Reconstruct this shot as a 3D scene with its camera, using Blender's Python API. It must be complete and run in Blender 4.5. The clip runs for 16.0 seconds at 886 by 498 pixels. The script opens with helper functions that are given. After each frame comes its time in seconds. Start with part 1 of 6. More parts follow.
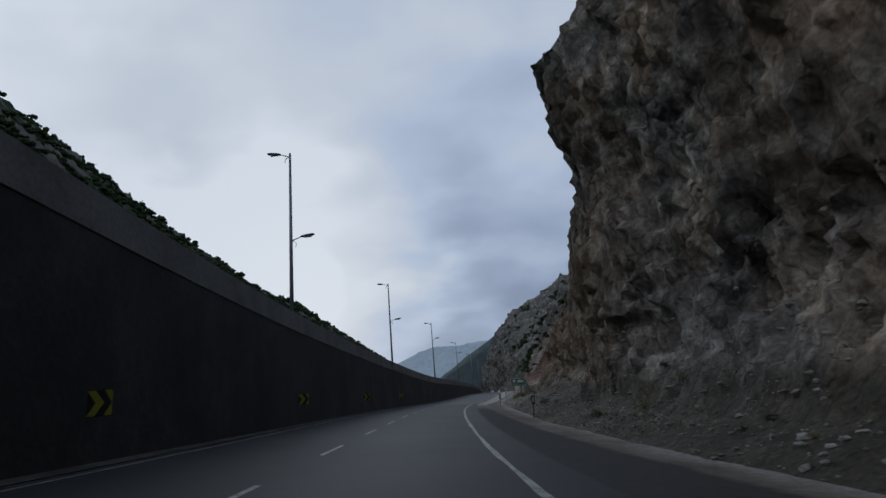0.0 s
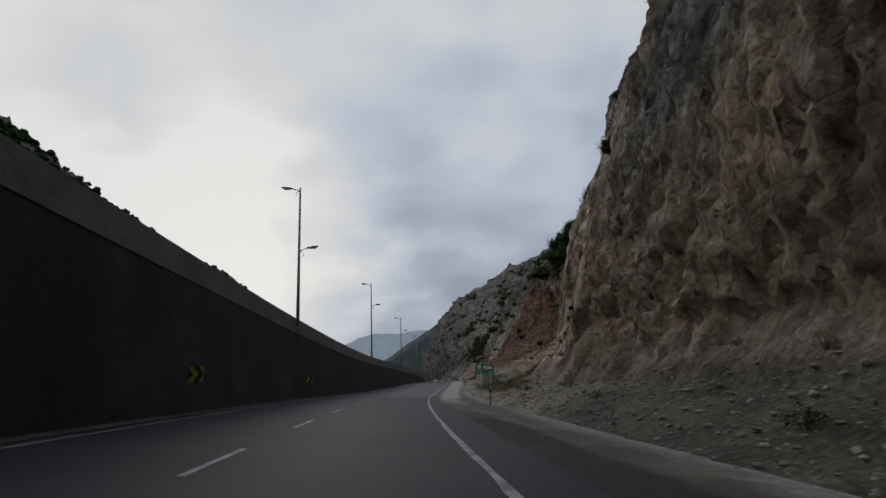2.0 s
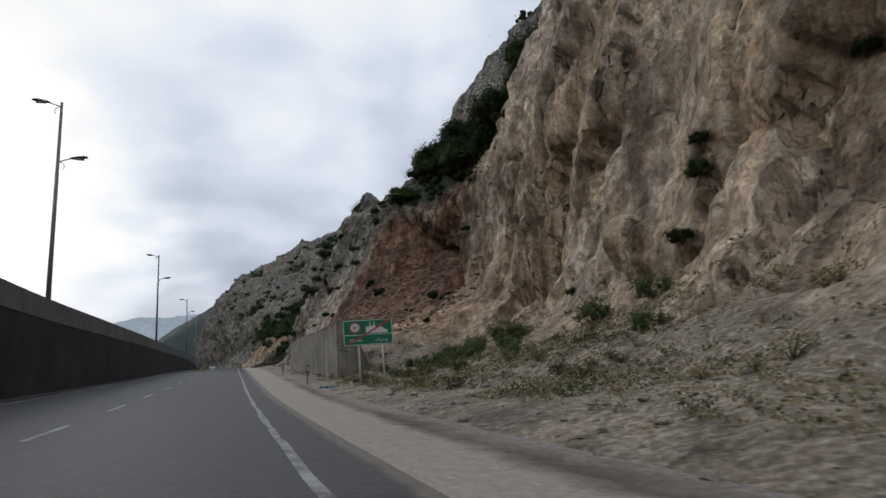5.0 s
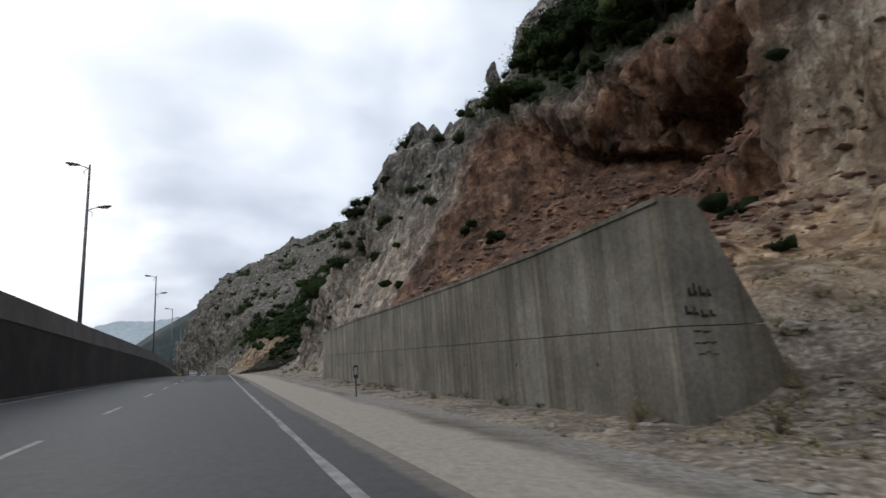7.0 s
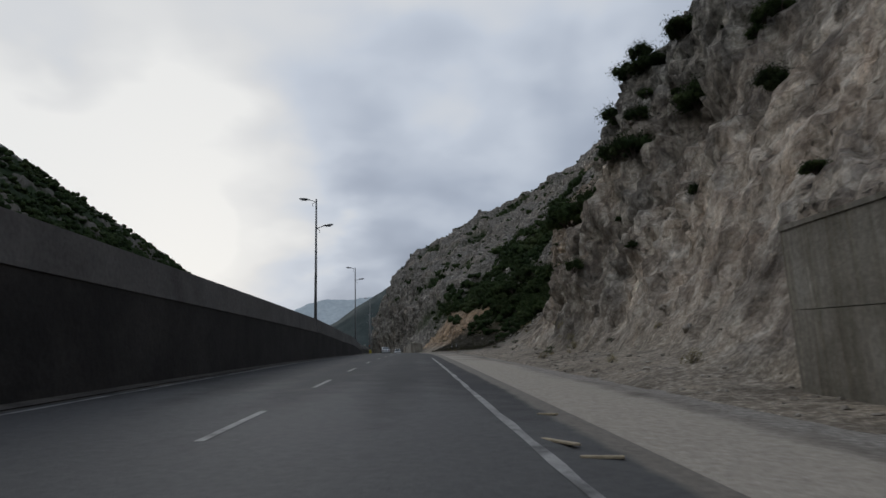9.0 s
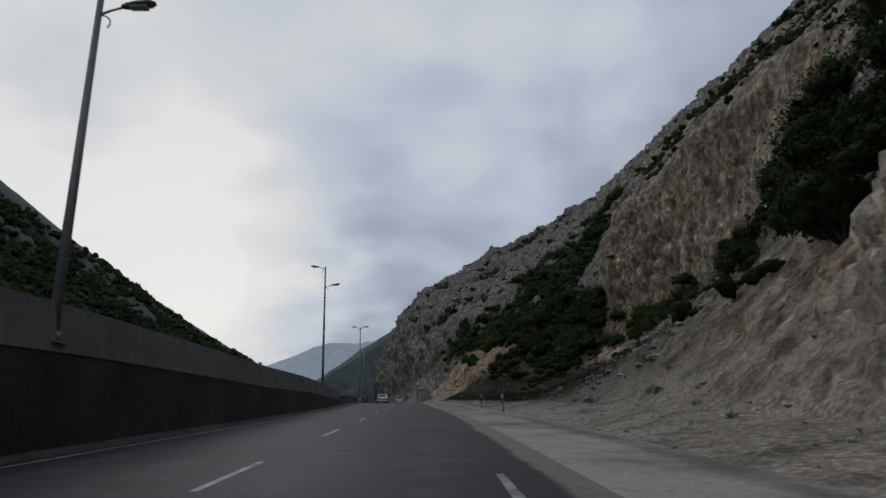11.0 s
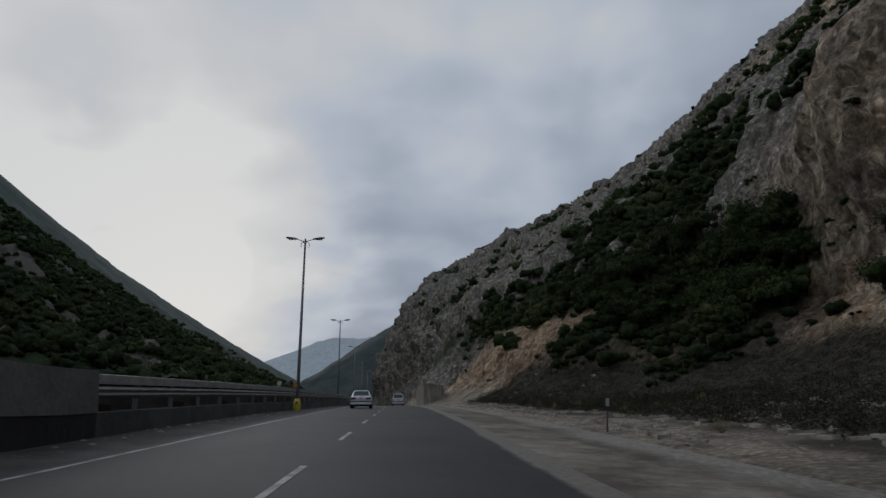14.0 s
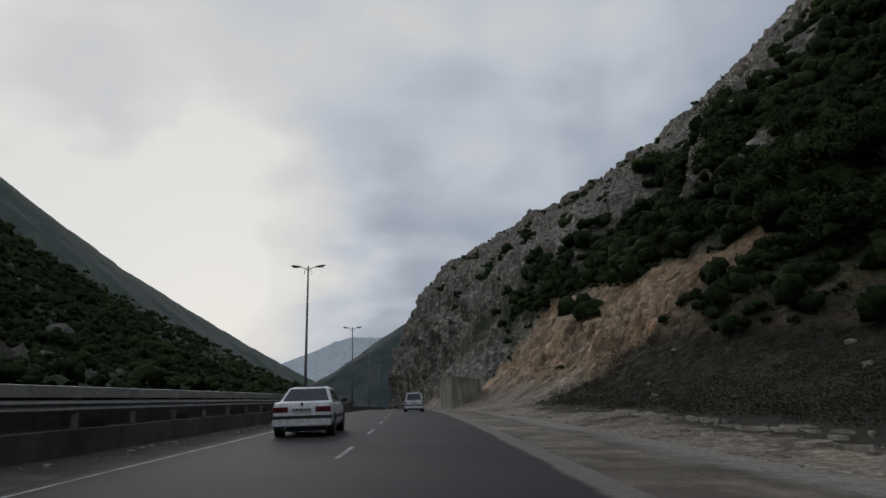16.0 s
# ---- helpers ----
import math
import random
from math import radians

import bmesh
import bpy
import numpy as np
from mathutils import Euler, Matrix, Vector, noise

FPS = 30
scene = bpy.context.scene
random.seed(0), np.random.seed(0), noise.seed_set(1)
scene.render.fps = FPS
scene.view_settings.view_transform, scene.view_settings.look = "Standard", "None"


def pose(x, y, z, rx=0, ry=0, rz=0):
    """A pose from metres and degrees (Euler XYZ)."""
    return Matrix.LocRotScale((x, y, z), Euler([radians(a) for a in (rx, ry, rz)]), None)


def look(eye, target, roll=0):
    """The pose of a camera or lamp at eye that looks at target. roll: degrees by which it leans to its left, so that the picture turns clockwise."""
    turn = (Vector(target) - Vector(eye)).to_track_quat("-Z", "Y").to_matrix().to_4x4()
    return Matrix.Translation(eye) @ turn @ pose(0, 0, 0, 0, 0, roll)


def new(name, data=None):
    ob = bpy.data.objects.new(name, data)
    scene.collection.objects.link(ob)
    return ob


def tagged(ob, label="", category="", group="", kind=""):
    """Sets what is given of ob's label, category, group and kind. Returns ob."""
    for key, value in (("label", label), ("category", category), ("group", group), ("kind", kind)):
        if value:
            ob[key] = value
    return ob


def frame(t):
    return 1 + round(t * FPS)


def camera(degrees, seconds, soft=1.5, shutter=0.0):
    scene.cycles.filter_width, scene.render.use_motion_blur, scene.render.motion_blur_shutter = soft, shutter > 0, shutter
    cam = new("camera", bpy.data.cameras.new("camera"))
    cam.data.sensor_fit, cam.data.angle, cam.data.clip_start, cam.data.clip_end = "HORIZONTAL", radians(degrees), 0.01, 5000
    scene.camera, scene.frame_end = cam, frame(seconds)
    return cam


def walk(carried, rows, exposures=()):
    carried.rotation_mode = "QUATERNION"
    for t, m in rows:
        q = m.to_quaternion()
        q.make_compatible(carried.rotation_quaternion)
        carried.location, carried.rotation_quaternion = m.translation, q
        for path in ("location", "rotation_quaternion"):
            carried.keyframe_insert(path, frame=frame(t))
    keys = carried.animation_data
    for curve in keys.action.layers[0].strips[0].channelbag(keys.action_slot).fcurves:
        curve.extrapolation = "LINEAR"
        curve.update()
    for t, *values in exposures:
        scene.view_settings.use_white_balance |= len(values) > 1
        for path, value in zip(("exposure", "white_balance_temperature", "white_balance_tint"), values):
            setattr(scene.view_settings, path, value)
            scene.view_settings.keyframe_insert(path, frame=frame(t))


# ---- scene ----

# t, x, y, z, yaw, pitch, roll of the phone on the dashboard
ROWS = [
    (0.0, 0.00, 0.00, 1.00, 9.64, 16.16, 4.52),
    (0.5, -1.29, 6.70, 1.31, 8.29, 15.11, 3.93),
    (1.0, -2.57, 13.44, 1.65, 6.56, 15.44, 3.59),
    (1.5, -3.63, 20.15, 1.96, 5.47, 16.33, 3.91),
    (2.0, -4.57, 26.82, 2.35, 3.91, 14.86, 2.29),
    (2.5, -5.52, 33.76, 2.73, 2.79, 15.30, 1.92),
    (3.0, -6.35, 40.84, 3.13, 2.70, 14.98, 1.74),
    (3.5, -7.17, 47.84, 3.47, 2.48, 14.87, 2.70),
    (3.7, -7.53, 50.79, 3.53, 0.36, 14.84, 2.82),
    (5.8, -10.08, 83.74, 5.24, -19.39, 11.57, 4.52),
    (6.0, -10.30, 86.59, 5.35, -19.15, 12.12, 4.55),
    (6.5, -10.62, 94.39, 5.85, -18.82, 12.13, 4.52),
    (7.0, -11.03, 102.09, 6.32, -16.97, 13.05, 3.73),
    (7.5, -11.39, 110.04, 6.81, -7.28, 14.22, 2.39),
    (8.0, -11.74, 117.83, 7.31, -5.39, 14.22, 2.83),
    (8.5, -12.08, 125.60, 7.81, -2.85, 13.60, 2.94),
    (9.0, -12.39, 133.38, 8.30, -0.40, 11.89, 1.97),
    (9.5, -12.52, 141.03, 8.82, 0.18, 11.91, 1.21),
    (9.7, -12.58, 144.15, 9.00, 0.50, 12.10, 1.35),
    (11.8, -13.98, 176.14, 10.95, -0.30, 17.32, 1.29),
    (12.0, -14.15, 179.44, 11.12, 0.06, 16.67, 0.53),
    (12.5, -14.61, 187.97, 11.57, 0.47, 16.39, 0.92),
    (13.0, -15.09, 196.39, 12.01, 0.46, 15.80, 0.42),
    (13.5, -15.59, 204.64, 12.41, 0.64, 16.46, 0.05),
    (14.0, -16.05, 212.68, 12.81, 0.52, 15.69, 0.62),
    (14.5, -16.50, 220.80, 13.20, 0.11, 16.12, 0.83),
    (15.0, -16.96, 229.05, 13.63, 1.10, 14.95, 1.57),
    (15.5, -17.58, 237.32, 14.03, 2.18, 14.03, 2.16),
    (16.0, -18.28, 245.53, 14.41, 2.33, 15.53, 1.86),
]
# the phone's own exposure and white balance drift along the drive
EXPOSURES = [(0.0, -0.52, 5330, 10), (0.5, -0.47, 5430, 10), (1.0, -0.35, 5950, 10), (1.5, -0.35, 6000, 10), (3.5, -0.46, 6000, 10), (5.8, 0.5, 6150, 10), (7.0, 0.46, 6150, 10), (7.5, 0.08, 6050, 10),
             (8.0, -0.17, 5950, 10), (9.5, -0.26, 5950, 10), (11.8, -0.45, 5850, 10), (14.0, -0.58, 5900, 10), (15.2, -0.56, 5950, 10), (16.0, -0.42, 6050, 10)]
cam = camera(70.43, 16.0, shutter=0.1)
walk(cam, [(t, pose(x, y, z, 90 + pitch, roll, yaw)) for t, x, y, z, yaw, pitch, roll in ROWS], EXPOSURES)

# ---------------------------------------------------------------- sky
SUN_AZ, SUN_EL = -22.0, 13.6      # behind cloud, ahead and to the west of the road
sun_dir = Vector((math.sin(radians(SUN_AZ)) * math.cos(radians(SUN_EL)), math.cos(radians(SUN_AZ)) * math.cos(radians(SUN_EL)), math.sin(radians(SUN_EL))))


def nd(tree, kind, **inputs):
    n = tree.nodes.new(kind)
    for k, v in inputs.items():
        key = k.replace("_", " ")
        if key in n.inputs:
            n.inputs[key].default_value = v
    return n


def build_world():
    world = bpy.data.worlds.new("overcast_sky")
    scene.world = world
    world.use_nodes = True
    t = world.node_tree
    t.nodes.clear()
    out = t.nodes.new("ShaderNodeOutputWorld")
    sky = t.nodes.new("ShaderNodeTexSky")
    sky.sky_type, sky.sun_disc = "NISHITA", False
    sky.sun_elevation, sky.sun_rotation = radians(SUN_EL), radians(SUN_AZ)
    skybg = nd(t, "ShaderNodeBackground", Strength=0.05)
    t.links.new(sky.outputs[0], skybg.inputs[0])
    co = t.nodes.new("ShaderNodeTexCoord")
    # flatten the dome so that clouds draw out towards the horizon
    sep = t.nodes.new("ShaderNodeSeparateXYZ")
    t.links.new(co.outputs["Generated"], sep.inputs[0])
    up = nd(t, "ShaderNodeMath")
    up.operation = "ADD"
    t.links.new(sep.outputs[2], up.inputs[0])
    up.inputs[1].default_value = 0.35
    div = t.nodes.new("ShaderNodeVectorMath")
    div.operation = "DIVIDE"
    comb = t.nodes.new("ShaderNodeCombineXYZ")
    for i in range(3):
        t.links.new(up.outputs[0], comb.inputs[i])
    t.links.new(co.outputs["Generated"], div.inputs[0])
    t.links.new(comb.outputs[0], div.inputs[1])
    def ranged(src, a0, a1, b0, b1):
        n = t.nodes.new("ShaderNodeMapRange")
        n.interpolation_type = "SMOOTHSTEP"
        for k, v in (("From Min", a0), ("From Max", a1), ("To Min", b0), ("To Max", b1)):
            n.inputs[k].default_value = v
        t.links.new(src, n.inputs["Value"])
        return n.outputs[0]

    def math2(op, a, c):
        n = t.nodes.new("ShaderNodeMath")
        n.operation = op
        for k, v in enumerate((a, c)):
            if isinstance(v, (int, float)):
                n.inputs[k].default_value = v
            else:
                t.links.new(v, n.inputs[k])
        return n.outputs[0]

    big = nd(t, "ShaderNodeTexNoise", Scale=2.3, Detail=3.0, Roughness=0.42, Distortion=0.3)
    t.links.new(div.outputs[0], big.inputs["Vector"])
    soft = nd(t, "ShaderNodeTexNoise", Scale=5.5, Detail=3.0, Roughness=0.42, Distortion=0.15)
    t.links.new(div.outputs[0], soft.inputs["Vector"])
    dot = t.nodes.new("ShaderNodeVectorMath")
    dot.operation = "DOT_PRODUCT"
    dot.inputs[1].default_value = sun_dir
    t.links.new(co.outputs["Generated"], dot.inputs[0])
    wob = math2("MULTIPLY", math2("SUBTRACT", big.outputs["Fac"], 0.5), 0.5)
    wob2 = math2("MULTIPLY", math2("SUBTRACT", soft.outputs["Fac"], 0.5), 0.22)
    west = ranged(math2("ADD", math2("ADD", sep.outputs[0], wob), wob2), -0.52, -0.1, 0.47, 0.0)      # the thin bright cloud to the west
    low = ranged(math2("ADD", sep.outputs[2], math2("MULTIPLY", wob, 0.45)), 0.06, 0.3, -0.13, 0.0)     # thicker grey air under the cloud base
    spot = ranged(math2("ADD", dot.outputs["Value"], math2("MULTIPLY", wob2, 0.12)), 0.955, 0.9995, 0.0, 0.5)   # the hidden sun
    spot = math2("ADD", spot, ranged(math2("ADD", dot.outputs["Value"], math2("MULTIPLY", wob2, 0.012)), 0.9965, 0.9999, 0.0, 0.4))
    rolls = ranged(big.outputs["Fac"], 0.32, 0.68, 0.0, 0.36)
    wisps = ranged(soft.outputs["Fac"], 0.34, 0.68, 0.0, 0.16)
    high = math2("ADD", ranged(sep.outputs[2], 0.26, 0.5, 0.0, 0.26), ranged(sep.outputs[2], 0.6, 0.95, 0.0, -0.5))   # brighter upper sky; the unseen zenith is dimmed to darken level ground
    total = math2("ADD", math2("ADD", math2("ADD", west, low), math2("ADD", spot, rolls)), math2("ADD", wisps, high))
    ramp = t.nodes.new("ShaderNodeValToRGB")
    e = ramp.color_ramp.elements
    e[0].position, e[0].color = 0.0, (0.385, 0.42, 0.485, 1)
    e[1].position, e[1].color = 1.0, (1.12, 1.065, 0.965, 1)
    e.new(0.3).color = (0.54, 0.575, 0.635, 1)
    e.new(0.55).color = (0.74, 0.765, 0.8, 1)
    e.new(0.78).color = (0.935, 0.9, 0.84, 1)
    t.links.new(total, ramp.inputs[0])
    cloud = nd(t, "ShaderNodeBackground", Strength=0.95)
    t.links.new(ramp.outputs[0], cloud.inputs[0])
    mix = nd(t, "ShaderNodeMixShader", Fac=0.93)
    t.links.new(skybg.outputs[0], mix.inputs[1])
    t.links.new(cloud.outputs[0], mix.inputs[2])
    t.links.new(mix.outputs[0], out.inputs[0])


build_world()
sun = new("sun", bpy.data.lights.new("sun", "SUN"))
sun.data.energy, sun.data.angle, sun.data.color = 0.6, radians(25), (1.0, 0.95, 0.87)
sun.matrix_world = look(sun_dir * 100, (0, 0, 0))

# ---------------------------------------------------------------- the road's line
# stations along the road: y, height of the right edge line, its x, cross fall
ROAD_Y = np.array([-60.0, -35, -10, 15, 40, 65, 90, 115, 140, 165, 190, 215, 240, 265, 290, 315, 340, 425, 500, 560, 700])
ROAD_Z = np.array([-2.6, -1.5, -0.43, 0.66, 2.02, 3.31, 4.53, 6.09, 7.71, 9.29, 10.67, 11.89, 13.12, 14.16, 15.1, 15.9, 16.6, 18.6, 20.0, 21.0, 23.0])
ROAD_X = np.array([12.2, 7.7, 3.04, -1.55, -5.21, -7.89, -9.4, -10.41, -11.33, -12.29, -13.2, -14.7, -16.35, -18.2, -20.5, -23.1, -25.7, -34.0, -43.0, -52.5, -84.0])
ROAD_B = np.array([-0.045, -0.045, -0.045, -0.055, -0.048, -0.045, -0.045, -0.034, -0.028, -0.019, -0.012, -0.012, -0.016, -0.011, -0.005, 0.0, 0.0, 0.0, 0.0, 0.0, 0.0])


LANE_Y = np.array([-60.0, 165, 190, 215, 240, 265, 290, 700])
LANE_W = np.array([3.45, 3.45, 3.3, 2.95, 2.95, 3.1, 3.3, 3.4])
LEFT_W = np.array([6.95, 7.0, 6.6, 6.3, 6.1, 6.5, 6.9, 7.0])


def smooth(xs, ys, x):
    """Cubic through stations, monotone enough for a road."""
    x = np.asarray(x, float)
    m = np.gradient(ys, xs)
    i = np.clip(np.searchsorted(xs, x) - 1, 0, len(xs) - 2)
    h = xs[i + 1] - xs[i]
    u = np.clip((x - xs[i]) / h, 0, 1)
    return ((1 + 2 * u) * (1 - u) ** 2 * ys[i] + u * (1 - u) ** 2 * h * m[i] + u * u * (3 - 2 * u) * ys[i + 1] + u * u * (u - 1) * h * m[i + 1])


def rx(y):
    return smooth(ROAD_Y, ROAD_X, y)


def rz(y):
    return smooth(ROAD_Y, ROAD_Z, y)


def rb(y):
    return smooth(ROAD_Y, ROAD_B, y)


def at(y, off, h=0.0):
    """World place at station y, metres right of the right edge line, metres over the carriageway."""
    y = np.asarray(y, float)
    return np.stack(np.broadcast_arrays(rx(y) + off, y, rz(y) + rb(y) * np.clip(off, -9, 4) + h), -1)


def atz(y, off, h=0.0):
    """The same, but over the level of the right edge line, whatever the cross fall."""
    y = np.asarray(y, float)
    return np.stack(np.broadcast_arrays(rx(y) + off, y, rz(y) + h), -1)


def atz1(y, off, h=0.0):
    return Vector(atz(float(y), float(off), h).tolist())


def at1(y, off, h=0.0):
    return Vector(at(float(y), off, h).tolist())


def heading(y):
    """Degrees to turn a thing that looks along +y so that it follows the road."""
    return -math.degrees(math.atan2(float(rx(y + 1) - rx(y - 1)), 2.0))


# ---------------------------------------------------------------- where the furniture of the road stands
# street lamps: y, offset, foot, top, low arm over the carriageway
LAMPS = [(27.9, -8.0, 4.95, 13.8, 9.2), (62.7, -7.62, 4.3, 13.05, 9.1), (100.6, -7.85, 3.5, 12.9, 10.2), (137.9, -7.86, 2.75, 11.95, 9.5), (175.0, -7.76, 2.0, 10.95, 8.95),
         (211.9, -8.0, 1.05, 11.0, 9.4), (249.1, -7.62, 0.05, 10.25, None), (286.5, -8.6, 0.6, 9.95, None), (323.0, -8.4, 0.6, 10.1, None), (360.0, -8.3, 0.6, 10.2, None), (398.0, -8.3, 0.6, 10.2, None)]
CHEVRONS = [-8.0, 10.4, 26.7, 45.0, 64.2]
POSTS = [(29.3, 2.95), (57.0, 2.75), (105.0, 3.0), (122.2, 2.95), (195.2, 3.0), (211.2, 3.8), (230.8, 4.05)]
SIGN_Y, SIGN_OFF, SIGN_TURN, SIGN_W, SIGN_H, SIGN_CLEAR = 100.05, 4.15, -4.0, 2.25, 1.16, 1.72
CW_Y0, CW_Y1, CW_OFF, CW_SPLIT = 110.0, 144.3, 5.3, 1.3


def cw_top(y):
    return float(np.interp(y, [110, 113, 120, 135, 144], [3.25, 3.1, 2.98, 2.9, 2.72]))


# ---------------------------------------------------------------- noise for relief
def _hash(ix, iy, iz, seed):
    n = (ix * 374761393 + iy * 668265263 + iz * 2147483647 + seed * 144269504) & 0xFFFFFFFF
    n = ((n ^ (n >> 13)) * 1274126177) & 0xFFFFFFFF
    n = ((n ^ (n >> 16)) * 2246822519) & 0xFFFFFFFF
    return ((n ^ (n >> 15)) & 0xFFFFFF) / float(0xFFFFFF)


def vnoise(p, scale, seed=0):
    q = p * scale
    i = np.floor(q).astype(np.int64)
    f = q - i
    f = f * f * (3 - 2 * f)
    r = 0
    for dx in (0, 1):
        for dy in (0, 1):
            for dz in (0, 1):
                w = (f[..., 0] if dx else 1 - f[..., 0]) * (f[..., 1] if dy else 1 - f[..., 1]) * (f[..., 2] if dz else 1 - f[..., 2])
                r = r + w * _hash(i[..., 0] + dx, i[..., 1] + dy, i[..., 2] + dz, seed)
    return r * 2 - 1


def fbm(p, scale, octaves=4, seed=0, rough=0.5, ridged=False):
    s, a, total = 0, 1.0, 0
    for o in range(octaves):
        n = vnoise(p, scale * 2 ** o, seed + o * 17)
        s = s + a * ((1 - 2 * np.abs(n)) if ridged else n)
        total += a
        a *= rough
    return s / total


def cells(p, scale, seed=0):
    """Cellular noise: a value per block, the distance to its border, the lean of its face, the distance to its middle."""
    q = p * scale
    i = np.floor(q).astype(np.int64)
    d1 = np.full(q.shape[:-1], 9.0)
    d2 = d1.copy()
    val, tilt = np.zeros_like(d1), np.zeros_like(d1)
    for dx in (-1, 0, 1):
        for dy in (-1, 0, 1):
            for dz in (-1, 0, 1):
                c = (i[..., 0] + dx, i[..., 1] + dy, i[..., 2] + dz)
                o = np.stack([c[k] + _hash(*c, seed + 31 * (k + 1)) for k in range(3)], -1)
                d = np.linalg.norm(o - q, axis=-1)
                near = d < d1
                d2 = np.where(near, d1, np.minimum(d2, d))
                val = np.where(near, _hash(*c, seed + 7), val)
                lean = np.stack([_hash(*c, seed + 101 * (k + 1)) * 2 - 1 for k in range(3)], -1)
                tilt = np.where(near, ((q - o) * lean).sum(-1), tilt)
                d1 = np.where(near, d, d1)
    return val * 2 - 1, d2 - d1, tilt, d1


# ---------------------------------------------------------------- materials
def material(name, colors, rough=0.9, scale=1.0, bump=0.3, fine=12.0, metal=0.0, stain=None, coord="Object", random_tint=0.0):
    """Procedural surface: broad patches, grain, relief. colors: two or three base colours."""
    m = bpy.data.materials.new(name)
    m.use_nodes = True
    t = m.node_tree
    b = t.nodes["Principled BSDF"]
    co = t.nodes.new("ShaderNodeTexCoord")
    broad = nd(t, "ShaderNodeTexNoise", Scale=scale, Detail=6.0, Roughness=0.6)
    grain = nd(t, "ShaderNodeTexNoise", Scale=scale * fine, Detail=4.0, Roughness=0.65)
    for n in (broad, grain):
        t.links.new(co.outputs[coord], n.inputs["Vector"])
    ramp = t.nodes.new("ShaderNodeValToRGB")
    e = ramp.color_ramp.elements
    e[0].position, e[0].color = 0.34, (*colors[0], 1)
    e[1].position, e[1].color = 0.68, (*colors[-1], 1)
    if len(colors) > 2:
        e.new(0.5).color = (*colors[1], 1)
    t.links.new(broad.outputs["Fac"], ramp.inputs[0])
    mul = t.nodes.new("ShaderNodeMix")
    mul.data_type, mul.blend_type = "RGBA", "MULTIPLY"
    mul.inputs["Factor"].default_value = 1.0
    gr = t.nodes.new("ShaderNodeMapRange")
    for k, v in (("From Min", 0.3), ("From Max", 0.7), ("To Min", 0.75), ("To Max", 1.2)):
        gr.inputs[k].default_value = v
    t.links.new(grain.outputs["Fac"], gr.inputs["Value"])
    t.links.new(ramp.outputs[0], mul.inputs["A"])
    t.links.new(gr.outputs[0], mul.inputs["B"])
    last = mul.outputs["Result"]
    if random_tint:
        info = t.nodes.new("ShaderNodeObjectInfo")
        rr = t.nodes.new("ShaderNodeMapRange")
        rr.inputs["To Min"].default_value, rr.inputs["To Max"].default_value = 1 - random_tint, 1 + random_tint
        t.links.new(info.outputs["Random"], rr.inputs["Value"])
        mr = t.nodes.new("ShaderNodeMix")
        mr.data_type, mr.blend_type = "RGBA", "MULTIPLY"
        mr.inputs["Factor"].default_value = 1.0
        t.links.new(last, mr.inputs["A"])
        t.links.new(rr.outputs[0], mr.inputs["B"])
        last = mr.outputs["Result"]
    t.links.new(last, b.inputs["Base Color"])
    b.inputs["Roughness"].default_value, b.inputs["Metallic"].default_value = rough, metal
    if bump:
        bp = nd(t, "ShaderNodeBump", Strength=bump, Distance=0.05)
        t.links.new(grain.outputs["Fac"], bp.inputs["Height"])
        t.links.new(bp.outputs[0], b.inputs["Normal"])
    return m


M_ASPHALT = material("worn_asphalt", [(0.03, 0.03, 0.032), (0.039, 0.039, 0.041), (0.05, 0.049, 0.048)], 0.75, 0.35, 0.25, 60)
M_GUTTER = material("gritty_gutter", [(0.035, 0.031, 0.027), (0.06, 0.053, 0.046), (0.1, 0.09, 0.078)], 0.95, 0.9, 0.6, 16)
M_LINE = material("worn_road_paint", [(0.1, 0.098, 0.095), (0.27, 0.265, 0.255), (0.4, 0.39, 0.375)], 0.7, 2.2, 0.1, 14)
M_WALL_DARK = material("near_black_retaining_wall", [(0.016, 0.014, 0.013), (0.028, 0.025, 0.023), (0.05, 0.045, 0.041)], 0.9, 0.35, 0.3, 20)
M_KERB = material("weathered_kerb_concrete", [(0.045, 0.042, 0.037), (0.075, 0.07, 0.063), (0.115, 0.108, 0.098)], 0.92, 0.7, 0.3, 18)
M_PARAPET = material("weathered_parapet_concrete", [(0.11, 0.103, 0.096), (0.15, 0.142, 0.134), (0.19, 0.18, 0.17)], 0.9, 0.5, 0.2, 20)


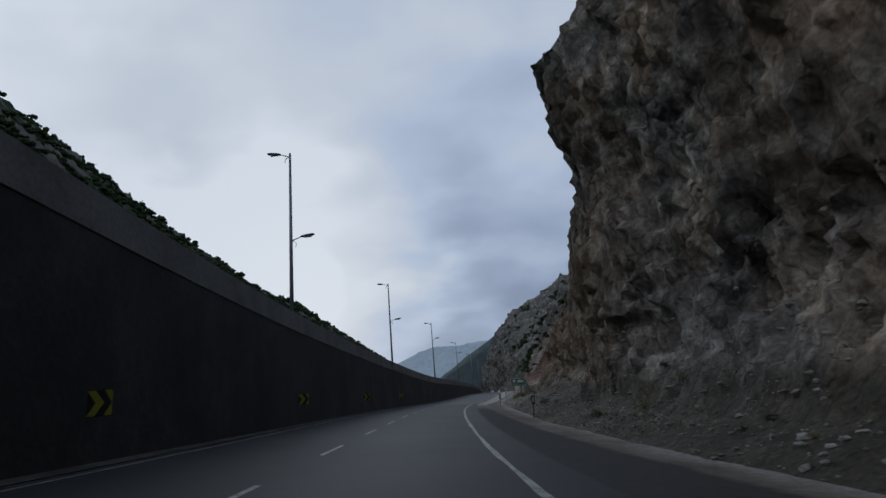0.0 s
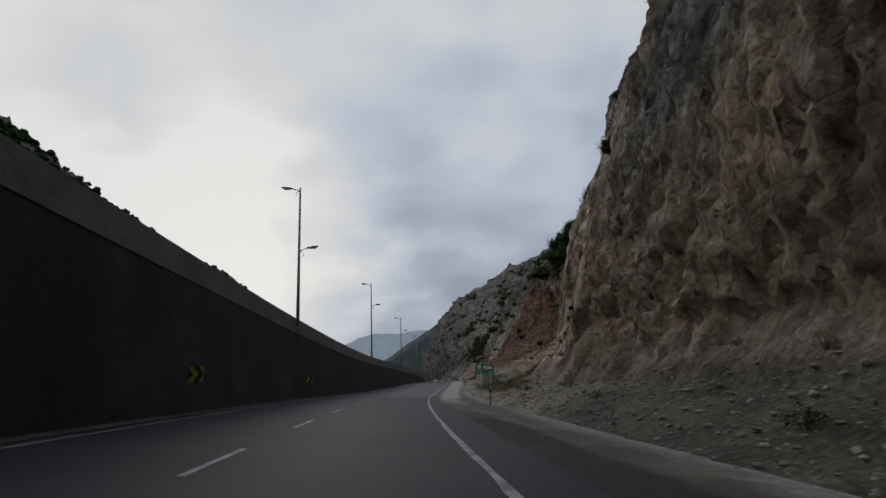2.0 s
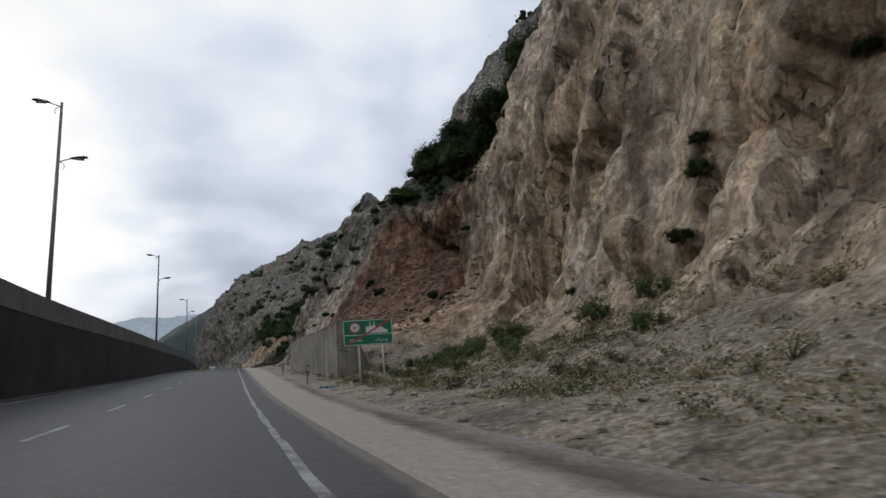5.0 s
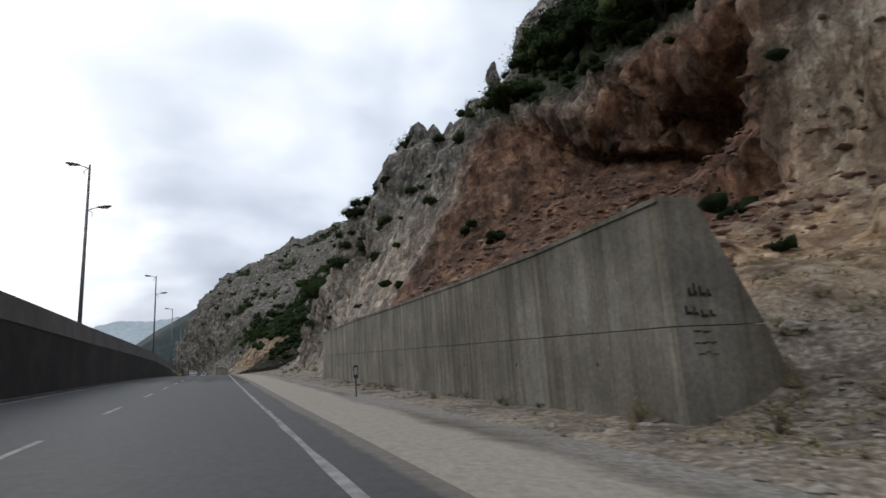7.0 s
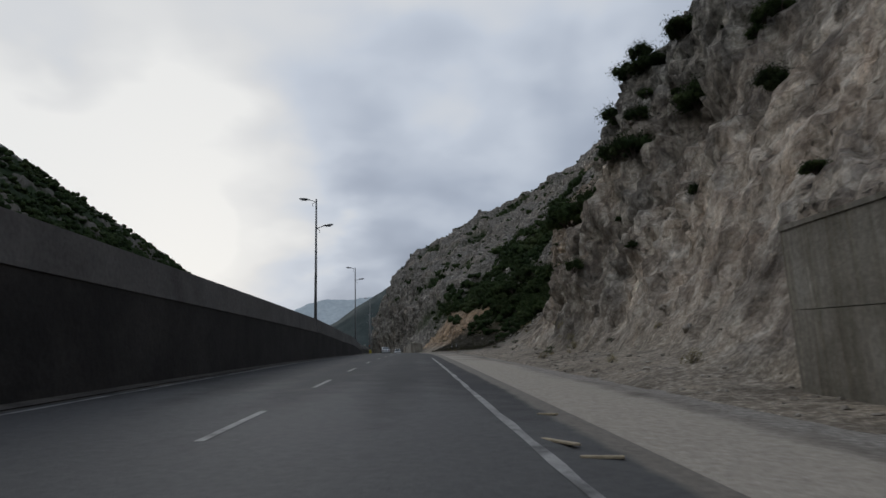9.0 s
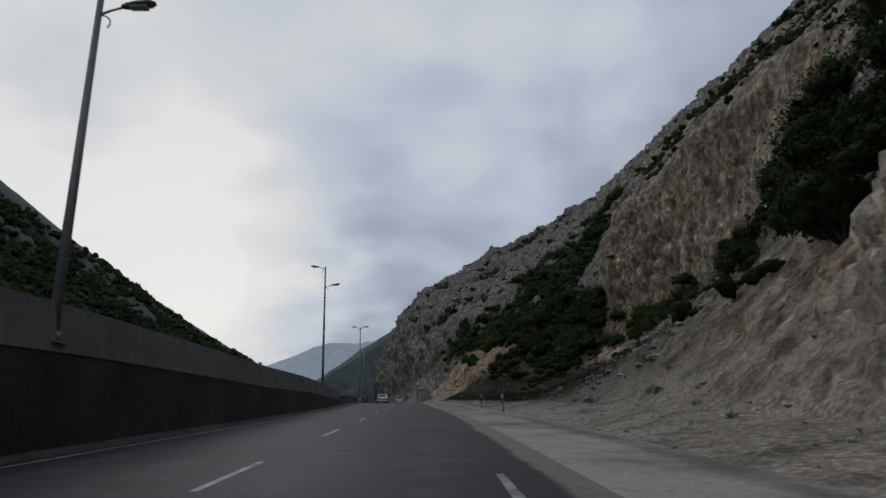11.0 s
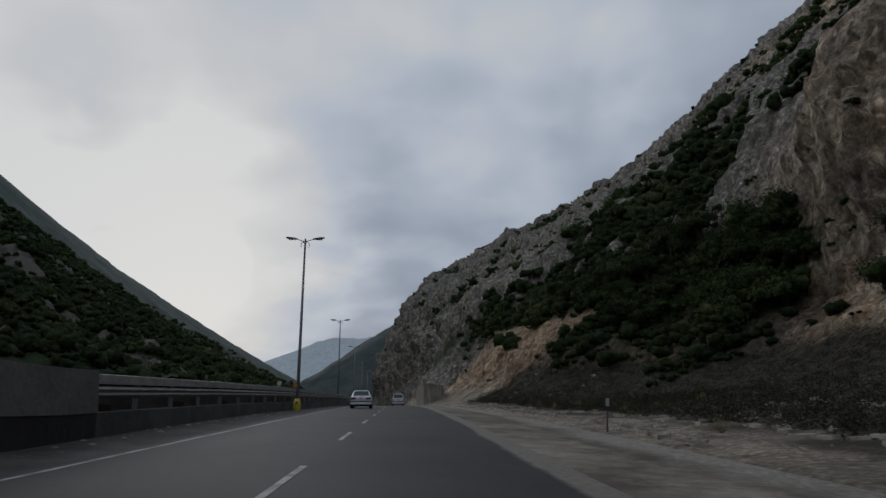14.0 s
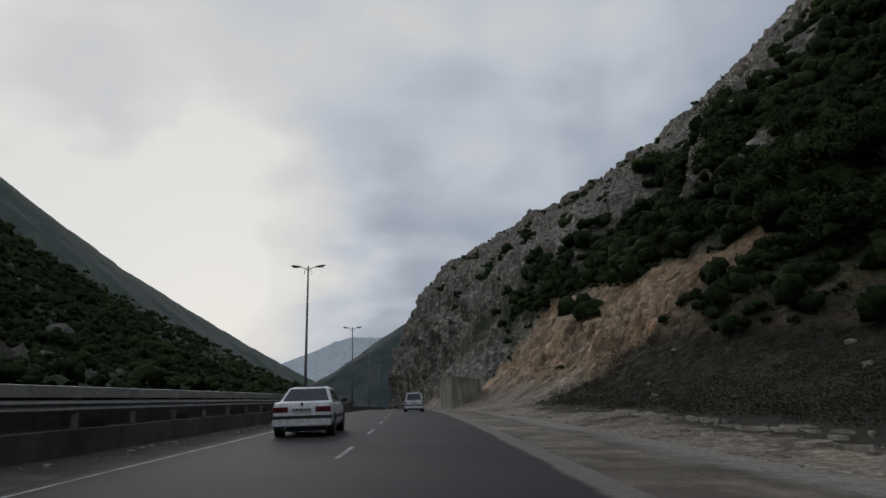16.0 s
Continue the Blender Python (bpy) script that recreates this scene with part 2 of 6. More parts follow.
def layered(name, colors, layers, rough, scale, fine, bump):
    """Ground in layers: each (attribute, colours) lies over the last where the mesh's attribute, roughened by noise, says so."""
    m = material(name, colors, rough, scale, bump, fine)
    t = m.node_tree
    b = t.nodes["Principled BSDF"]
    last = b.inputs["Base Color"].links[0].from_socket
    co = t.nodes.new("ShaderNodeTexCoord")
    for k, (key, cols) in enumerate(layers):
        at_ = t.nodes.new("ShaderNodeAttribute")
        at_.attribute_name = key
        nz = nd(t, "ShaderNodeTexNoise", Scale=1.1 + 0.6 * k, Detail=8.0, Roughness=0.7)
        t.links.new(co.outputs["Object"], nz.inputs["Vector"])
        ad = t.nodes.new("ShaderNodeMath")
        ad.operation = "ADD"
        t.links.new(at_.outputs["Fac"], ad.inputs[0])
        t.links.new(nz.outputs["Fac"], ad.inputs[1])
        mr = t.nodes.new("ShaderNodeMapRange")
        mr.inputs["From Min"].default_value, mr.inputs["From Max"].default_value = 0.78, 1.22
        t.links.new(ad.outputs[0], mr.inputs["Value"])
        gr = nd(t, "ShaderNodeTexNoise", Scale=9.0, Detail=8.0, Roughness=0.75)
        t.links.new(co.outputs["Object"], gr.inputs["Vector"])
        rp = t.nodes.new("ShaderNodeValToRGB")
        e = rp.color_ramp.elements
        e[0].position, e[0].color = 0.32, (*cols[0], 1)
        e[1].position, e[1].color = 0.7, (*cols[-1], 1)
        t.links.new(gr.outputs["Fac"], rp.inputs[0])
        mx = t.nodes.new("ShaderNodeMix")
        mx.data_type = "RGBA"
        t.links.new(mr.outputs[0], mx.inputs["Factor"])
        t.links.new(last, mx.inputs["A"])
        t.links.new(rp.outputs[0], mx.inputs["B"])
        last = mx.outputs["Result"]
    t.links.new(last, b.inputs["Base Color"])
    b.inputs["Specular IOR Level"].default_value = 0.2
    return m


ASPHALT = [(0.021, 0.021, 0.023), (0.028, 0.028, 0.03), (0.038, 0.037, 0.036)]
# the worn layer holds both wheel wear and glare painted in as paler asphalt
M_ROAD = layered("asphalt_wear_dust_glare", ASPHALT, [("worn", [(0.068, 0.068, 0.069), (0.115, 0.113, 0.111)]), ("dust", [(0.14, 0.125, 0.106), (0.26, 0.235, 0.2)])], 0.72, 0.35, 60, 0.25)
M_SHOULDER = layered("dusty_shoulder_dirt", [(0.1, 0.086, 0.07), (0.135, 0.116, 0.094), (0.19, 0.166, 0.138)], [("dust", [(0.3, 0.266, 0.222), (0.52, 0.47, 0.4)]), ("gravel", [(0.13, 0.115, 0.098), (0.46, 0.43, 0.385)]), ("paved", [(0.03, 0.029, 0.029), (0.06, 0.057, 0.053)])], 0.95, 0.5, 30, 0.5)


def rock_material():
    """Jointed limestone; attributes of the mesh tell where it is ochre, red, pale, gravelly or grown over."""
    m = bpy.data.materials.new("jointed_limestone")
    m.use_nodes = True
    t = m.node_tree
    b = t.nodes["Principled BSDF"]
    co = t.nodes.new("ShaderNodeTexCoord")
    L = t.links.new

    def noise_at(scale, detail=5.0, rough=0.6, stretch=None, dist=0.0):
        n = nd(t, "ShaderNodeTexNoise", Scale=scale, Detail=detail, Roughness=rough, Distortion=dist)
        if stretch:
            mp = t.nodes.new("ShaderNodeMapping")
            mp.inputs["Scale"].default_value = stretch
            L(co.outputs["Object"], mp.inputs["Vector"])
            L(mp.outputs[0], n.inputs["Vector"])
        else:
            L(co.outputs["Object"], n.inputs["Vector"])
        return n.outputs["Fac"]

    def ramp_of(fac, *stops):
        r = t.nodes.new("ShaderNodeValToRGB")
        e = r.color_ramp.elements
        e[0].position, e[0].color = stops[0][0], (*stops[0][1], 1)
        e[1].position, e[1].color = stops[-1][0], (*stops[-1][1], 1)
        for pos, c in stops[1:-1]:
            e.new(pos).color = (*c, 1)
        L(fac, r.inputs[0])
        return r.outputs[0]

    def mix(a, bb, fac, kind="MIX"):
        n = t.nodes.new("ShaderNodeMix")
        n.data_type, n.blend_type = "RGBA", kind
        L(a, n.inputs["A"])
        L(bb, n.inputs["B"])
        if isinstance(fac, float):
            n.inputs["Factor"].default_value = fac
        else:
            L(fac, n.inputs["Factor"])
        return n.outputs["Result"]

    def attr(name):
        n = t.nodes.new("ShaderNodeAttribute")
        n.attribute_name = name
        return n.outputs["Fac"]

    broad = noise_at(0.22, 6, 0.65)
    mid = noise_at(1.3, 6, 0.65, dist=0.4)
    fine = noise_at(7.0, 5, 0.7)
    streak = noise_at(0.8, 5, 0.6, (1, 1, 0.12))
    grey = ramp_of(mid, (0.3, (0.075, 0.071, 0.066)), (0.43, (0.15, 0.143, 0.134)), (0.54, (0.25, 0.241, 0.226)), (0.66, (0.46, 0.448, 0.42)))
    ochre = ramp_of(mid, (0.28, (0.26, 0.165, 0.098)), (0.44, (0.45, 0.31, 0.19)), (0.57, (0.58, 0.44, 0.3)), (0.72, (0.72, 0.62, 0.5)))
    red = ramp_of(mid, (0.3, (0.085, 0.04, 0.028)), (0.52, (0.215, 0.115, 0.072)), (0.75, (0.41, 0.285, 0.205)))
    pale = ramp_of(mid, (0.3, (0.3, 0.235, 0.185)), (0.47, (0.5, 0.42, 0.35)), (0.66, (0.72, 0.66, 0.59)))
    scree = ramp_of(fine, (0.3, (0.15, 0.122, 0.092)), (0.5, (0.26, 0.222, 0.172)), (0.7, (0.46, 0.415, 0.35)))
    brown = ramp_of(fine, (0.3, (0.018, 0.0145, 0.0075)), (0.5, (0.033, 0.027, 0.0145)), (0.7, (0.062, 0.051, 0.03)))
    grown = ramp_of(mid, (0.3, (0.026, 0.04, 0.016)), (0.55, (0.05, 0.066, 0.028)), (0.75, (0.13, 0.125, 0.08)))
    col = mix(grey, ochre, attr("ochre"))
    col = mix(col, pale, attr("pale"))
    col = mix(col, red, attr("red"))
    # freshly broken and old faces differ block by block
    vb = nd(t, "ShaderNodeTexVoronoi", Scale=0.75)
    mpb = t.nodes.new("ShaderNodeMapping")
    mpb.inputs["Scale"].default_value = (0.9, 0.9, 0.33)
    wb = t.nodes.new("ShaderNodeVectorMath")
    wb.operation = "MULTIPLY_ADD"
    nb = nd(t, "ShaderNodeTexNoise", Scale=0.9, Detail=4.0)
    L(co.outputs["Object"], nb.inputs["Vector"])
    L(nb.outputs["Color"], wb.inputs[0])
    wb.inputs[1].default_value = (1.6, 1.6, 1.6)
    L(co.outputs["Object"], wb.inputs[2])
    L(wb.outputs[0], mpb.inputs["Vector"])
    L(mpb.outputs[0], vb.inputs["Vector"])
    sepc = t.nodes.new("ShaderNodeSeparateColor")
    L(vb.outputs["Color"], sepc.inputs[0])
    blocks = ramp_of(sepc.outputs[0], (0.0, (0.72, 0.7, 0.68)), (0.45, (0.98, 0.97, 0.95)), (0.8, (1.1, 1.09, 1.07)), (1.0, (1.32, 1.3, 1.26)))
    col = mix(col, blocks, 1.0, "MULTIPLY")
    # small broken faces and the dark joints between them
    sv = nd(t, "ShaderNodeTexVoronoi", Scale=2.3)
    se = nd(t, "ShaderNodeTexVoronoi", Scale=2.3)
    se.feature = "DISTANCE_TO_EDGE"
    mps = t.nodes.new("ShaderNodeMapping")
    mps.inputs["Scale"].default_value = (0.85, 0.85, 0.4)
    mps.inputs["Rotation"].default_value = (0.25, 0.1, 0)
    ws = t.nodes.new("ShaderNodeVectorMath")
    ws.operation = "MULTIPLY_ADD"
    ns = nd(t, "ShaderNodeTexNoise", Scale=2.6, Detail=5.0, Roughness=0.65)
    L(co.outputs["Object"], ns.inputs["Vector"])
    L(ns.outputs["Color"], ws.inputs[0])
    ws.inputs[1].default_value = (0.5, 0.5, 0.5)
    L(co.outputs["Object"], ws.inputs[2])
    L(ws.outputs[0], mps.inputs["Vector"])
    L(mps.outputs[0], sv.inputs["Vector"])
    L(mps.outputs[0], se.inputs["Vector"])
    seps = t.nodes.new("ShaderNodeSeparateColor")
    L(sv.outputs["Color"], seps.inputs[0])
    col = mix(col, ramp_of(seps.outputs[1], (0.0, (0.78, 0.77, 0.76)), (0.5, (1.0, 1.0, 0.99)), (1.0, (1.24, 1.22, 1.19))), 1.0, "MULTIPLY")
    col = mix(col, ramp_of(se.outputs["Distance"], (0.0, (0.5, 0.48, 0.46)), (0.05, (0.92, 0.92, 0.91)), (0.1, (1.0, 1.0, 1.0))), 0.5, "MULTIPLY")
    col = mix(col, scree, attr("scree"))
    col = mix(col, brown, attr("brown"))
    stain = ramp_of(streak, (0.36, (0.5, 0.48, 0.46)), (0.5, (1.0, 1.0, 1.0)), (0.72, (1.15, 1.13, 1.09)))
    col = mix(col, stain, 1.0, "MULTIPLY")
    patch = ramp_of(broad, (0.33, (0.8, 0.78, 0.75)), (0.5, (1, 1, 1)), (0.7, (1.15, 1.12, 1.08)))
    col = mix(col, patch, 1.0, "MULTIPLY")
    grain = ramp_of(fine, (0.3, (0.7, 0.7, 0.7)), (0.7, (1.25, 1.25, 1.25)))
    col = mix(col, grain, 1.0, "MULTIPLY")
    col = mix(col, grown, attr("grown"))
    L(col, b.inputs["Base Color"])
    b.inputs["Roughness"].default_value = 0.93
    vor = nd(t, "ShaderNodeTexVoronoi", Scale=1.7)
    vor.feature = "DISTANCE_TO_EDGE"
    wob = t.nodes.new("ShaderNodeVectorMath")
    wob.operation = "MULTIPLY_ADD"
    nz = nd(t, "ShaderNodeTexNoise", Scale=1.2, Detail=3.0)
    L(co.outputs["Object"], nz.inputs["Vector"])
    L(nz.outputs["Color"], wob.inputs[0])
    wob.inputs[1].default_value = (0.3, 0.3, 0.3)
    L(co.outputs["Object"], wob.inputs[2])
    L(wob.outputs[0], vor.inputs["Vector"])
    crack = t.nodes.new("ShaderNodeMapRange")
    crack.inputs["From Max"].default_value = 0.12
    L(vor.outputs["Distance"], crack.inputs["Value"])
    b1 = nd(t, "ShaderNodeBump", Strength=0.3, Distance=0.1)
    L(crack.outputs[0], b1.inputs["Height"])
    firm = t.nodes.new("ShaderNodeMapRange")
    firm.inputs["To Min"].default_value, firm.inputs["To Max"].default_value = 1.0, 0.12
    L(attr("scree"), firm.inputs["Value"])
    normal = b1.outputs[0]
    for sc, strength in ((1.5, 0.7), (4.2, 0.75)):
        vf = nd(t, "ShaderNodeTexVoronoi", Scale=sc)
        tall = t.nodes.new("ShaderNodeMapping")
        tall.inputs["Scale"].default_value = (1, 1, 0.4)
        L(wob.outputs[0], tall.inputs["Vector"])
        L(tall.outputs[0], vf.inputs["Vector"])
        rel = t.nodes.new("ShaderNodeVectorMath")
        rel.operation = "SUBTRACT"
        L(tall.outputs[0], rel.inputs[0])
        L(vf.outputs["Position"], rel.inputs[1])
        lean = t.nodes.new("ShaderNodeVectorMath")
        lean.operation = "SUBTRACT"
        L(vf.outputs["Color"], lean.inputs[0])
        lean.inputs[1].default_value = (0.5, 0.5, 0.5)
        tilt = t.nodes.new("ShaderNodeVectorMath")
        tilt.operation = "DOT_PRODUCT"
        L(rel.outputs[0], tilt.inputs[0])
        L(lean.outputs[0], tilt.inputs[1])
        b2 = nd(t, "ShaderNodeBump", Strength=strength, Distance=1.6)
        L(tilt.outputs["Value"], b2.inputs["Height"])
        amount = t.nodes.new("ShaderNodeMath")
        amount.operation = "MULTIPLY"
        L(firm.outputs[0], amount.inputs[0])
        amount.inputs[1].default_value = strength
        L(amount.outputs[0], b2.inputs["Strength"])
        L(normal, b2.inputs["Normal"])
        normal = b2.outputs[0]
    b3 = nd(t, "ShaderNodeBump", Strength=0.8, Distance=0.07)
    L(fine, b3.inputs["Height"])
    L(normal, b3.inputs["Normal"])
    L(b3.outputs[0], b.inputs["Normal"])
    return m


M_ROCK = rock_material()
M_HILL = layered("wooded_hillside", [(0.018, 0.03, 0.012), (0.026, 0.042, 0.017), (0.04, 0.055, 0.024)], [("bare", [(0.06, 0.056, 0.046), (0.21, 0.195, 0.17)])], 0.95, 0.07, 12, 0.8)
# woods shifted to blue-grey: distance haze is put into the base colour
M_SPUR = material("haze_tinted_spur", [(0.032, 0.046, 0.045), (0.05, 0.067, 0.066), (0.085, 0.1, 0.097)], 1.0, 0.03, 0.6, 10)


def painted_mist_material():
    """The far mountain: dim woods, with air light put in as pale colour and emission."""
    m = material("mountain_mist_glow", [(0.16, 0.19, 0.2), (0.22, 0.25, 0.26)], 1.0, 0.004, 0.0)
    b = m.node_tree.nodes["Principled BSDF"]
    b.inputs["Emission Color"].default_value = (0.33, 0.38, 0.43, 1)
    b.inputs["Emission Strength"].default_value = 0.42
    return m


M_FAR = painted_mist_material()
# darker green with a little haze painted in as blue
M_SLOPE = material("haze_tinted_mountainside", [(0.02, 0.034, 0.026), (0.032, 0.05, 0.037), (0.06, 0.078, 0.06)], 1.0, 0.05, 0.8, 8)


# ---------------------------------------------------------------- mesh helpers
def mesh_object(name, verts, faces, mats, face_mats=None, smooth_shade=False):
    me = bpy.data.meshes.new(name)
    me.from_pydata([tuple(v) for v in verts], [], faces)
    for m in (mats if isinstance(mats, (list, tuple)) else [mats]):
        me.materials.append(m)
    if face_mats is not None:
        me.polygons.foreach_set("material_index", np.asarray(face_mats, np.int32))
    if smooth_shade:
        me.polygons.foreach_set("use_smooth", np.ones(len(me.polygons), bool))
    me.update()
    return new(name, me)


def grid_faces(nu, nv):
    i = np.arange(nu - 1)[:, None] * nv + np.arange(nv - 1)[None]
    return np.stack([i, i + nv, i + nv + 1, i + 1], -1).reshape(-1, 4).tolist()


def sheet(name, grid, mat, smooth_shade=False, flip=False):
    nu, nv = grid.shape[:2]
    f = grid_faces(nu, nv)
    if flip:
        f = [q[::-1] for q in f]
    return mesh_object(name, grid.reshape(-1, 3), f, mat, smooth_shade=smooth_shade)


def structure(ob, label):
    return tagged(ob, label, kind="structure")


# ---------------------------------------------------------------- road, shoulder, lines
YS = np.concatenate([np.arange(-45, 300, 1.0), np.arange(300, 701, 5.0)])


def strip(name, offs, hs, mat, label, ys=YS):
    g = np.stack([at(ys, o, h) for o, h in zip(offs, hs)], 1)
    return structure(sheet(name, g, mat, flip=True), label)


def paved(name, offs, drop, mat, label, attributes):
    """A strip of ground with fine columns; attributes maps a name to a function of (y, offset)."""
    offs = np.asarray(offs, float)
    g = np.stack([at(YS, o, d) for o, d in zip(offs, drop)], 1)
    ob = structure(sheet(name, g, mat, flip=True), label)
    Y, O = np.meshgrid(YS, offs, indexing="ij")
    for key, fn in attributes.items():
        ob.data.attributes.new(key, "FLOAT", "POINT").data.foreach_set("value", np.ascontiguousarray(np.broadcast_to(fn(Y, O), Y.shape).ravel(), dtype=np.float32))
    return ob


def wavy(Y, O, scale, seed):
    return fbm(np.stack([Y, O, 0 * O], -1), scale, 3, seed)


def hump(x, mid, half):
    return np.clip(1.3 - np.abs(x - mid) / half, 0, 1)


def road_dust(Y, O):
    edge = np.interp(Y, [-45, 38, 62, 150, 175, 300], [1.2, 1.1, 0.56, 0.4, 0.27, 0.3])
    right = np.clip((O - edge) / 0.25 + 0.35, 0, 1)
    left = np.clip((-6.9 - O) / 0.8, 0, 0.6)
    return np.maximum(right, left) + 0.28 * wavy(Y, O, 0.35, 5)


strip_offs = np.concatenate([np.arange(-8.2, -0.2, 0.4), np.linspace(-0.2, 0.76, 9)])
# worn: pale wheel tracks, plus glare put into the colour about y 84 to 126
paved("road", strip_offs, 0 * strip_offs, M_ROAD, "worn grey asphalt carriageway with two lanes, one stretch painted paler for glare",
      {"dust": road_dust, "worn": lambda Y, O: np.maximum.reduce([hump(O, m, 0.5) for m in (-0.9, -2.6, -4.5, -6.1)]) * 0.55 * np.interp(Y, [60, 84, 126, 150, 200], [0.2, 1.0, 1.0, 0.5, 0.25]) + np.interp(Y, [66, 84, 126, 150, 190], [0.0, 1.3, 1.3, 0.3, 0.0]) + 0.25 * wavy(Y, O, 0.08, 6)})
strip_offs = np.concatenate([[0.72], np.arange(0.8, 3.9, 0.2)])
paved("shoulder", strip_offs, -0.004 - 0.015 * (strip_offs - 0.72), M_SHOULDER, "pale dusty dirt shoulder beside the asphalt",
      {"dust": lambda Y, O: np.clip(1.15 - np.clip(O - np.interp(Y, [0, 60, 110, 150, 250], [1.0, 1.3, 1.9, 2.3, 2.0]), 0, 9) * 1.1, 0, 1) * np.interp(Y, [0, 45, 85, 150, 195, 300], [0.2, 0.3, 1, 0.9, 0.45, 0.32]) + 0.3 * wavy(Y, O, 0.3, 7),
       "gravel": lambda Y, O: np.clip((O - 2.0) / 1.6, 0, 0.8) + 0.4 * wavy(Y, O, 0.25, 8),
       "paved": lambda Y, O: np.interp(Y, [0, 22, 44, 72], [1.0, 0.95, 0.75, 0.0]) * np.clip((np.interp(Y, [0, 25, 60], [2.5, 2.0, 1.5]) - O) / 0.4 + 0.5, 0, 1) + 0.2 * wavy(Y, O, 0.3, 9)})

# ---------------------------------------------------------------- hillside on the right
PROFILES = []


def profile(y, *pts):
    """Cross-section of the hillside at station y: (metres right of the edge line, metres over the road), from the verge upwards."""
    PROFILES.append((y, np.array(((pts[0][0] - 0.9, -0.35),) + pts, float)))


profile(-45, (3.2, -0.05), (4.6, 0.4), (6.0, 3), (6.6, 9), (6.2, 16), (8, 24), (20, 36), (60, 72), (130, 120))
profile(0, (3.2, -0.05), (4.4, 0.4), (5.8, 2.5), (6.6, 8), (6.4, 14), (7.5, 22), (20, 33), (60, 72), (130, 120))
profile(18, (3.2, -0.05), (4.6, 0.5), (6.2, 3), (6.6, 8), (6.4, 12), (6.6, 16), (8.6, 18.5), (12, 23), (20, 30), (60, 72), (130, 120))
profile(27, (2.9, -0.05), (4.8, 0.5), (5.9, 3), (5.8, 6), (6.5, 8.9), (5.2, 12.5), (4.6, 16.0), (7.4, 18.6), (18, 27), (60, 68), (130, 120))
profile(32.5, (3.2, -0.05), (5.3, 0.6), (7.1, 2.1), (7.2, 6), (7.8, 10), (8.3, 14), (9.0, 19), (11, 24), (20, 32), (60, 72), (130, 120))
profile(40.5, (3.2, -0.05), (5.8, 0.8), (7.4, 2.5), (8.0, 6.5), (8.3, 9.2), (9.6, 14), (11, 22), (15, 29), (22, 38), (60, 75), (130, 120))
profile(54.5, (3.2, -0.05), (6.0, 0.8), (8.2, 3.5), (9.8, 8), (11.6, 13), (13.8, 20), (15.3, 25), (15.8, 29), (21, 38), (30, 46), (60, 75), (130, 120))
profile(70, (3.2, -0.05), (7.0, 0.8), (10, 4), (12.5, 10), (15, 19), (18, 27), (22, 38), (26, 45), (35, 52), (65, 78), (130, 120))
profile(89, (3.2, -0.05), (6.5, 0.5), (10, 1.6), (12.6, 3.6), (14.2, 7), (15.6, 13), (17.8, 20), (22, 31), (27, 41), (38, 49), (65, 72), (130, 115))
profile(106, (3.4, -0.05), (7.0, 0.1), (9.5, 0.5), (13.5, 1.8), (15.5, 4.2), (16.3, 8), (17, 14), (20, 22), (24, 32), (26, 39), (36, 44), (65, 65), (130, 112))
profile(109.6, (3.5, -0.05), (5.6, 0.0), (6.6, 0.15), (8.5, 0.9), (12.5, 2.2), (15.6, 4.6), (16.5, 8), (17, 13), (19.4, 21), (24, 31), (26.5, 38.5), (36, 43), (65, 64), (130, 112))
profile(112.5, (3.5, -0.05), (5.7, -0.02), (6.0, 1.2), (7.5, 1.6), (12.5, 3.2), (15.9, 5.2), (16.7, 8), (17, 12.5), (18.6, 18), (24, 26), (27.5, 34), (31, 44), (36, 50), (62, 66), (130, 111))
profile(118, (3.6, -0.05), (5.7, -0.02), (5.95, 2.2), (8, 2.8), (13, 4.4), (16.2, 6.2), (17.0, 9), (17.2, 11.5), (17.4, 15), (21, 19), (25, 26), (26.6, 33), (28.4, 44), (36, 50), (60, 64), (130, 110))
profile(125, (3.6, -0.05), (5.7, -0.02), (5.95, 2.6), (8, 3.4), (13, 5.5), (18.5, 8), (23.8, 9.6), (24.2, 12.4), (20.8, 15), (24, 20), (29, 28.5), (31, 36), (33, 46), (41, 52), (60, 63), (130, 108))
profile(133, (3.6, -0.05), (5.7, -0.02), (5.95, 2.6), (7.8, 3.4), (10.5, 5.2), (14.1, 7.8), (18, 10.2), (21, 12), (19.4, 15), (24, 22), (30, 29.5), (34, 34), (35.5, 44), (41, 49), (60, 58), (130, 106))
profile(140, (3.6, -0.05), (5.7, -0.02), (5.95, 2.5), (7.6, 3.4), (9.8, 5.8), (12.4, 10.5), (16, 15), (20, 21), (25, 26.5), (30, 31.5), (32.5, 34), (34.5, 43), (60, 56), (130, 106))
profile(144, (3.6, -0.05), (5.6, 0.0), (6.2, 1.6), (7.4, 3.0), (9.8, 5.8), (12.4, 10.7), (16, 16.5), (20, 22.5), (25.5, 28.5), (29.5, 32), (34, 37), (60, 51), (130, 106))
profile(150, (3.4, -0.05), (6.0, 0.6), (7.6, 2.4), (9.8, 6), (12.4, 11), (16, 16), (20, 20.5), (26, 27.5), (30, 32), (34, 39), (40, 45), (60, 58), (130, 106))
profile(160, (3.2, -0.05), (6.6, 0.3), (8.3, 2.3), (10.6, 6.6), (12.2, 10), (14, 15.5), (15.6, 20), (19, 21), (26, 25), (32, 34), (37, 42), (46, 50), (60, 58), (130, 104))
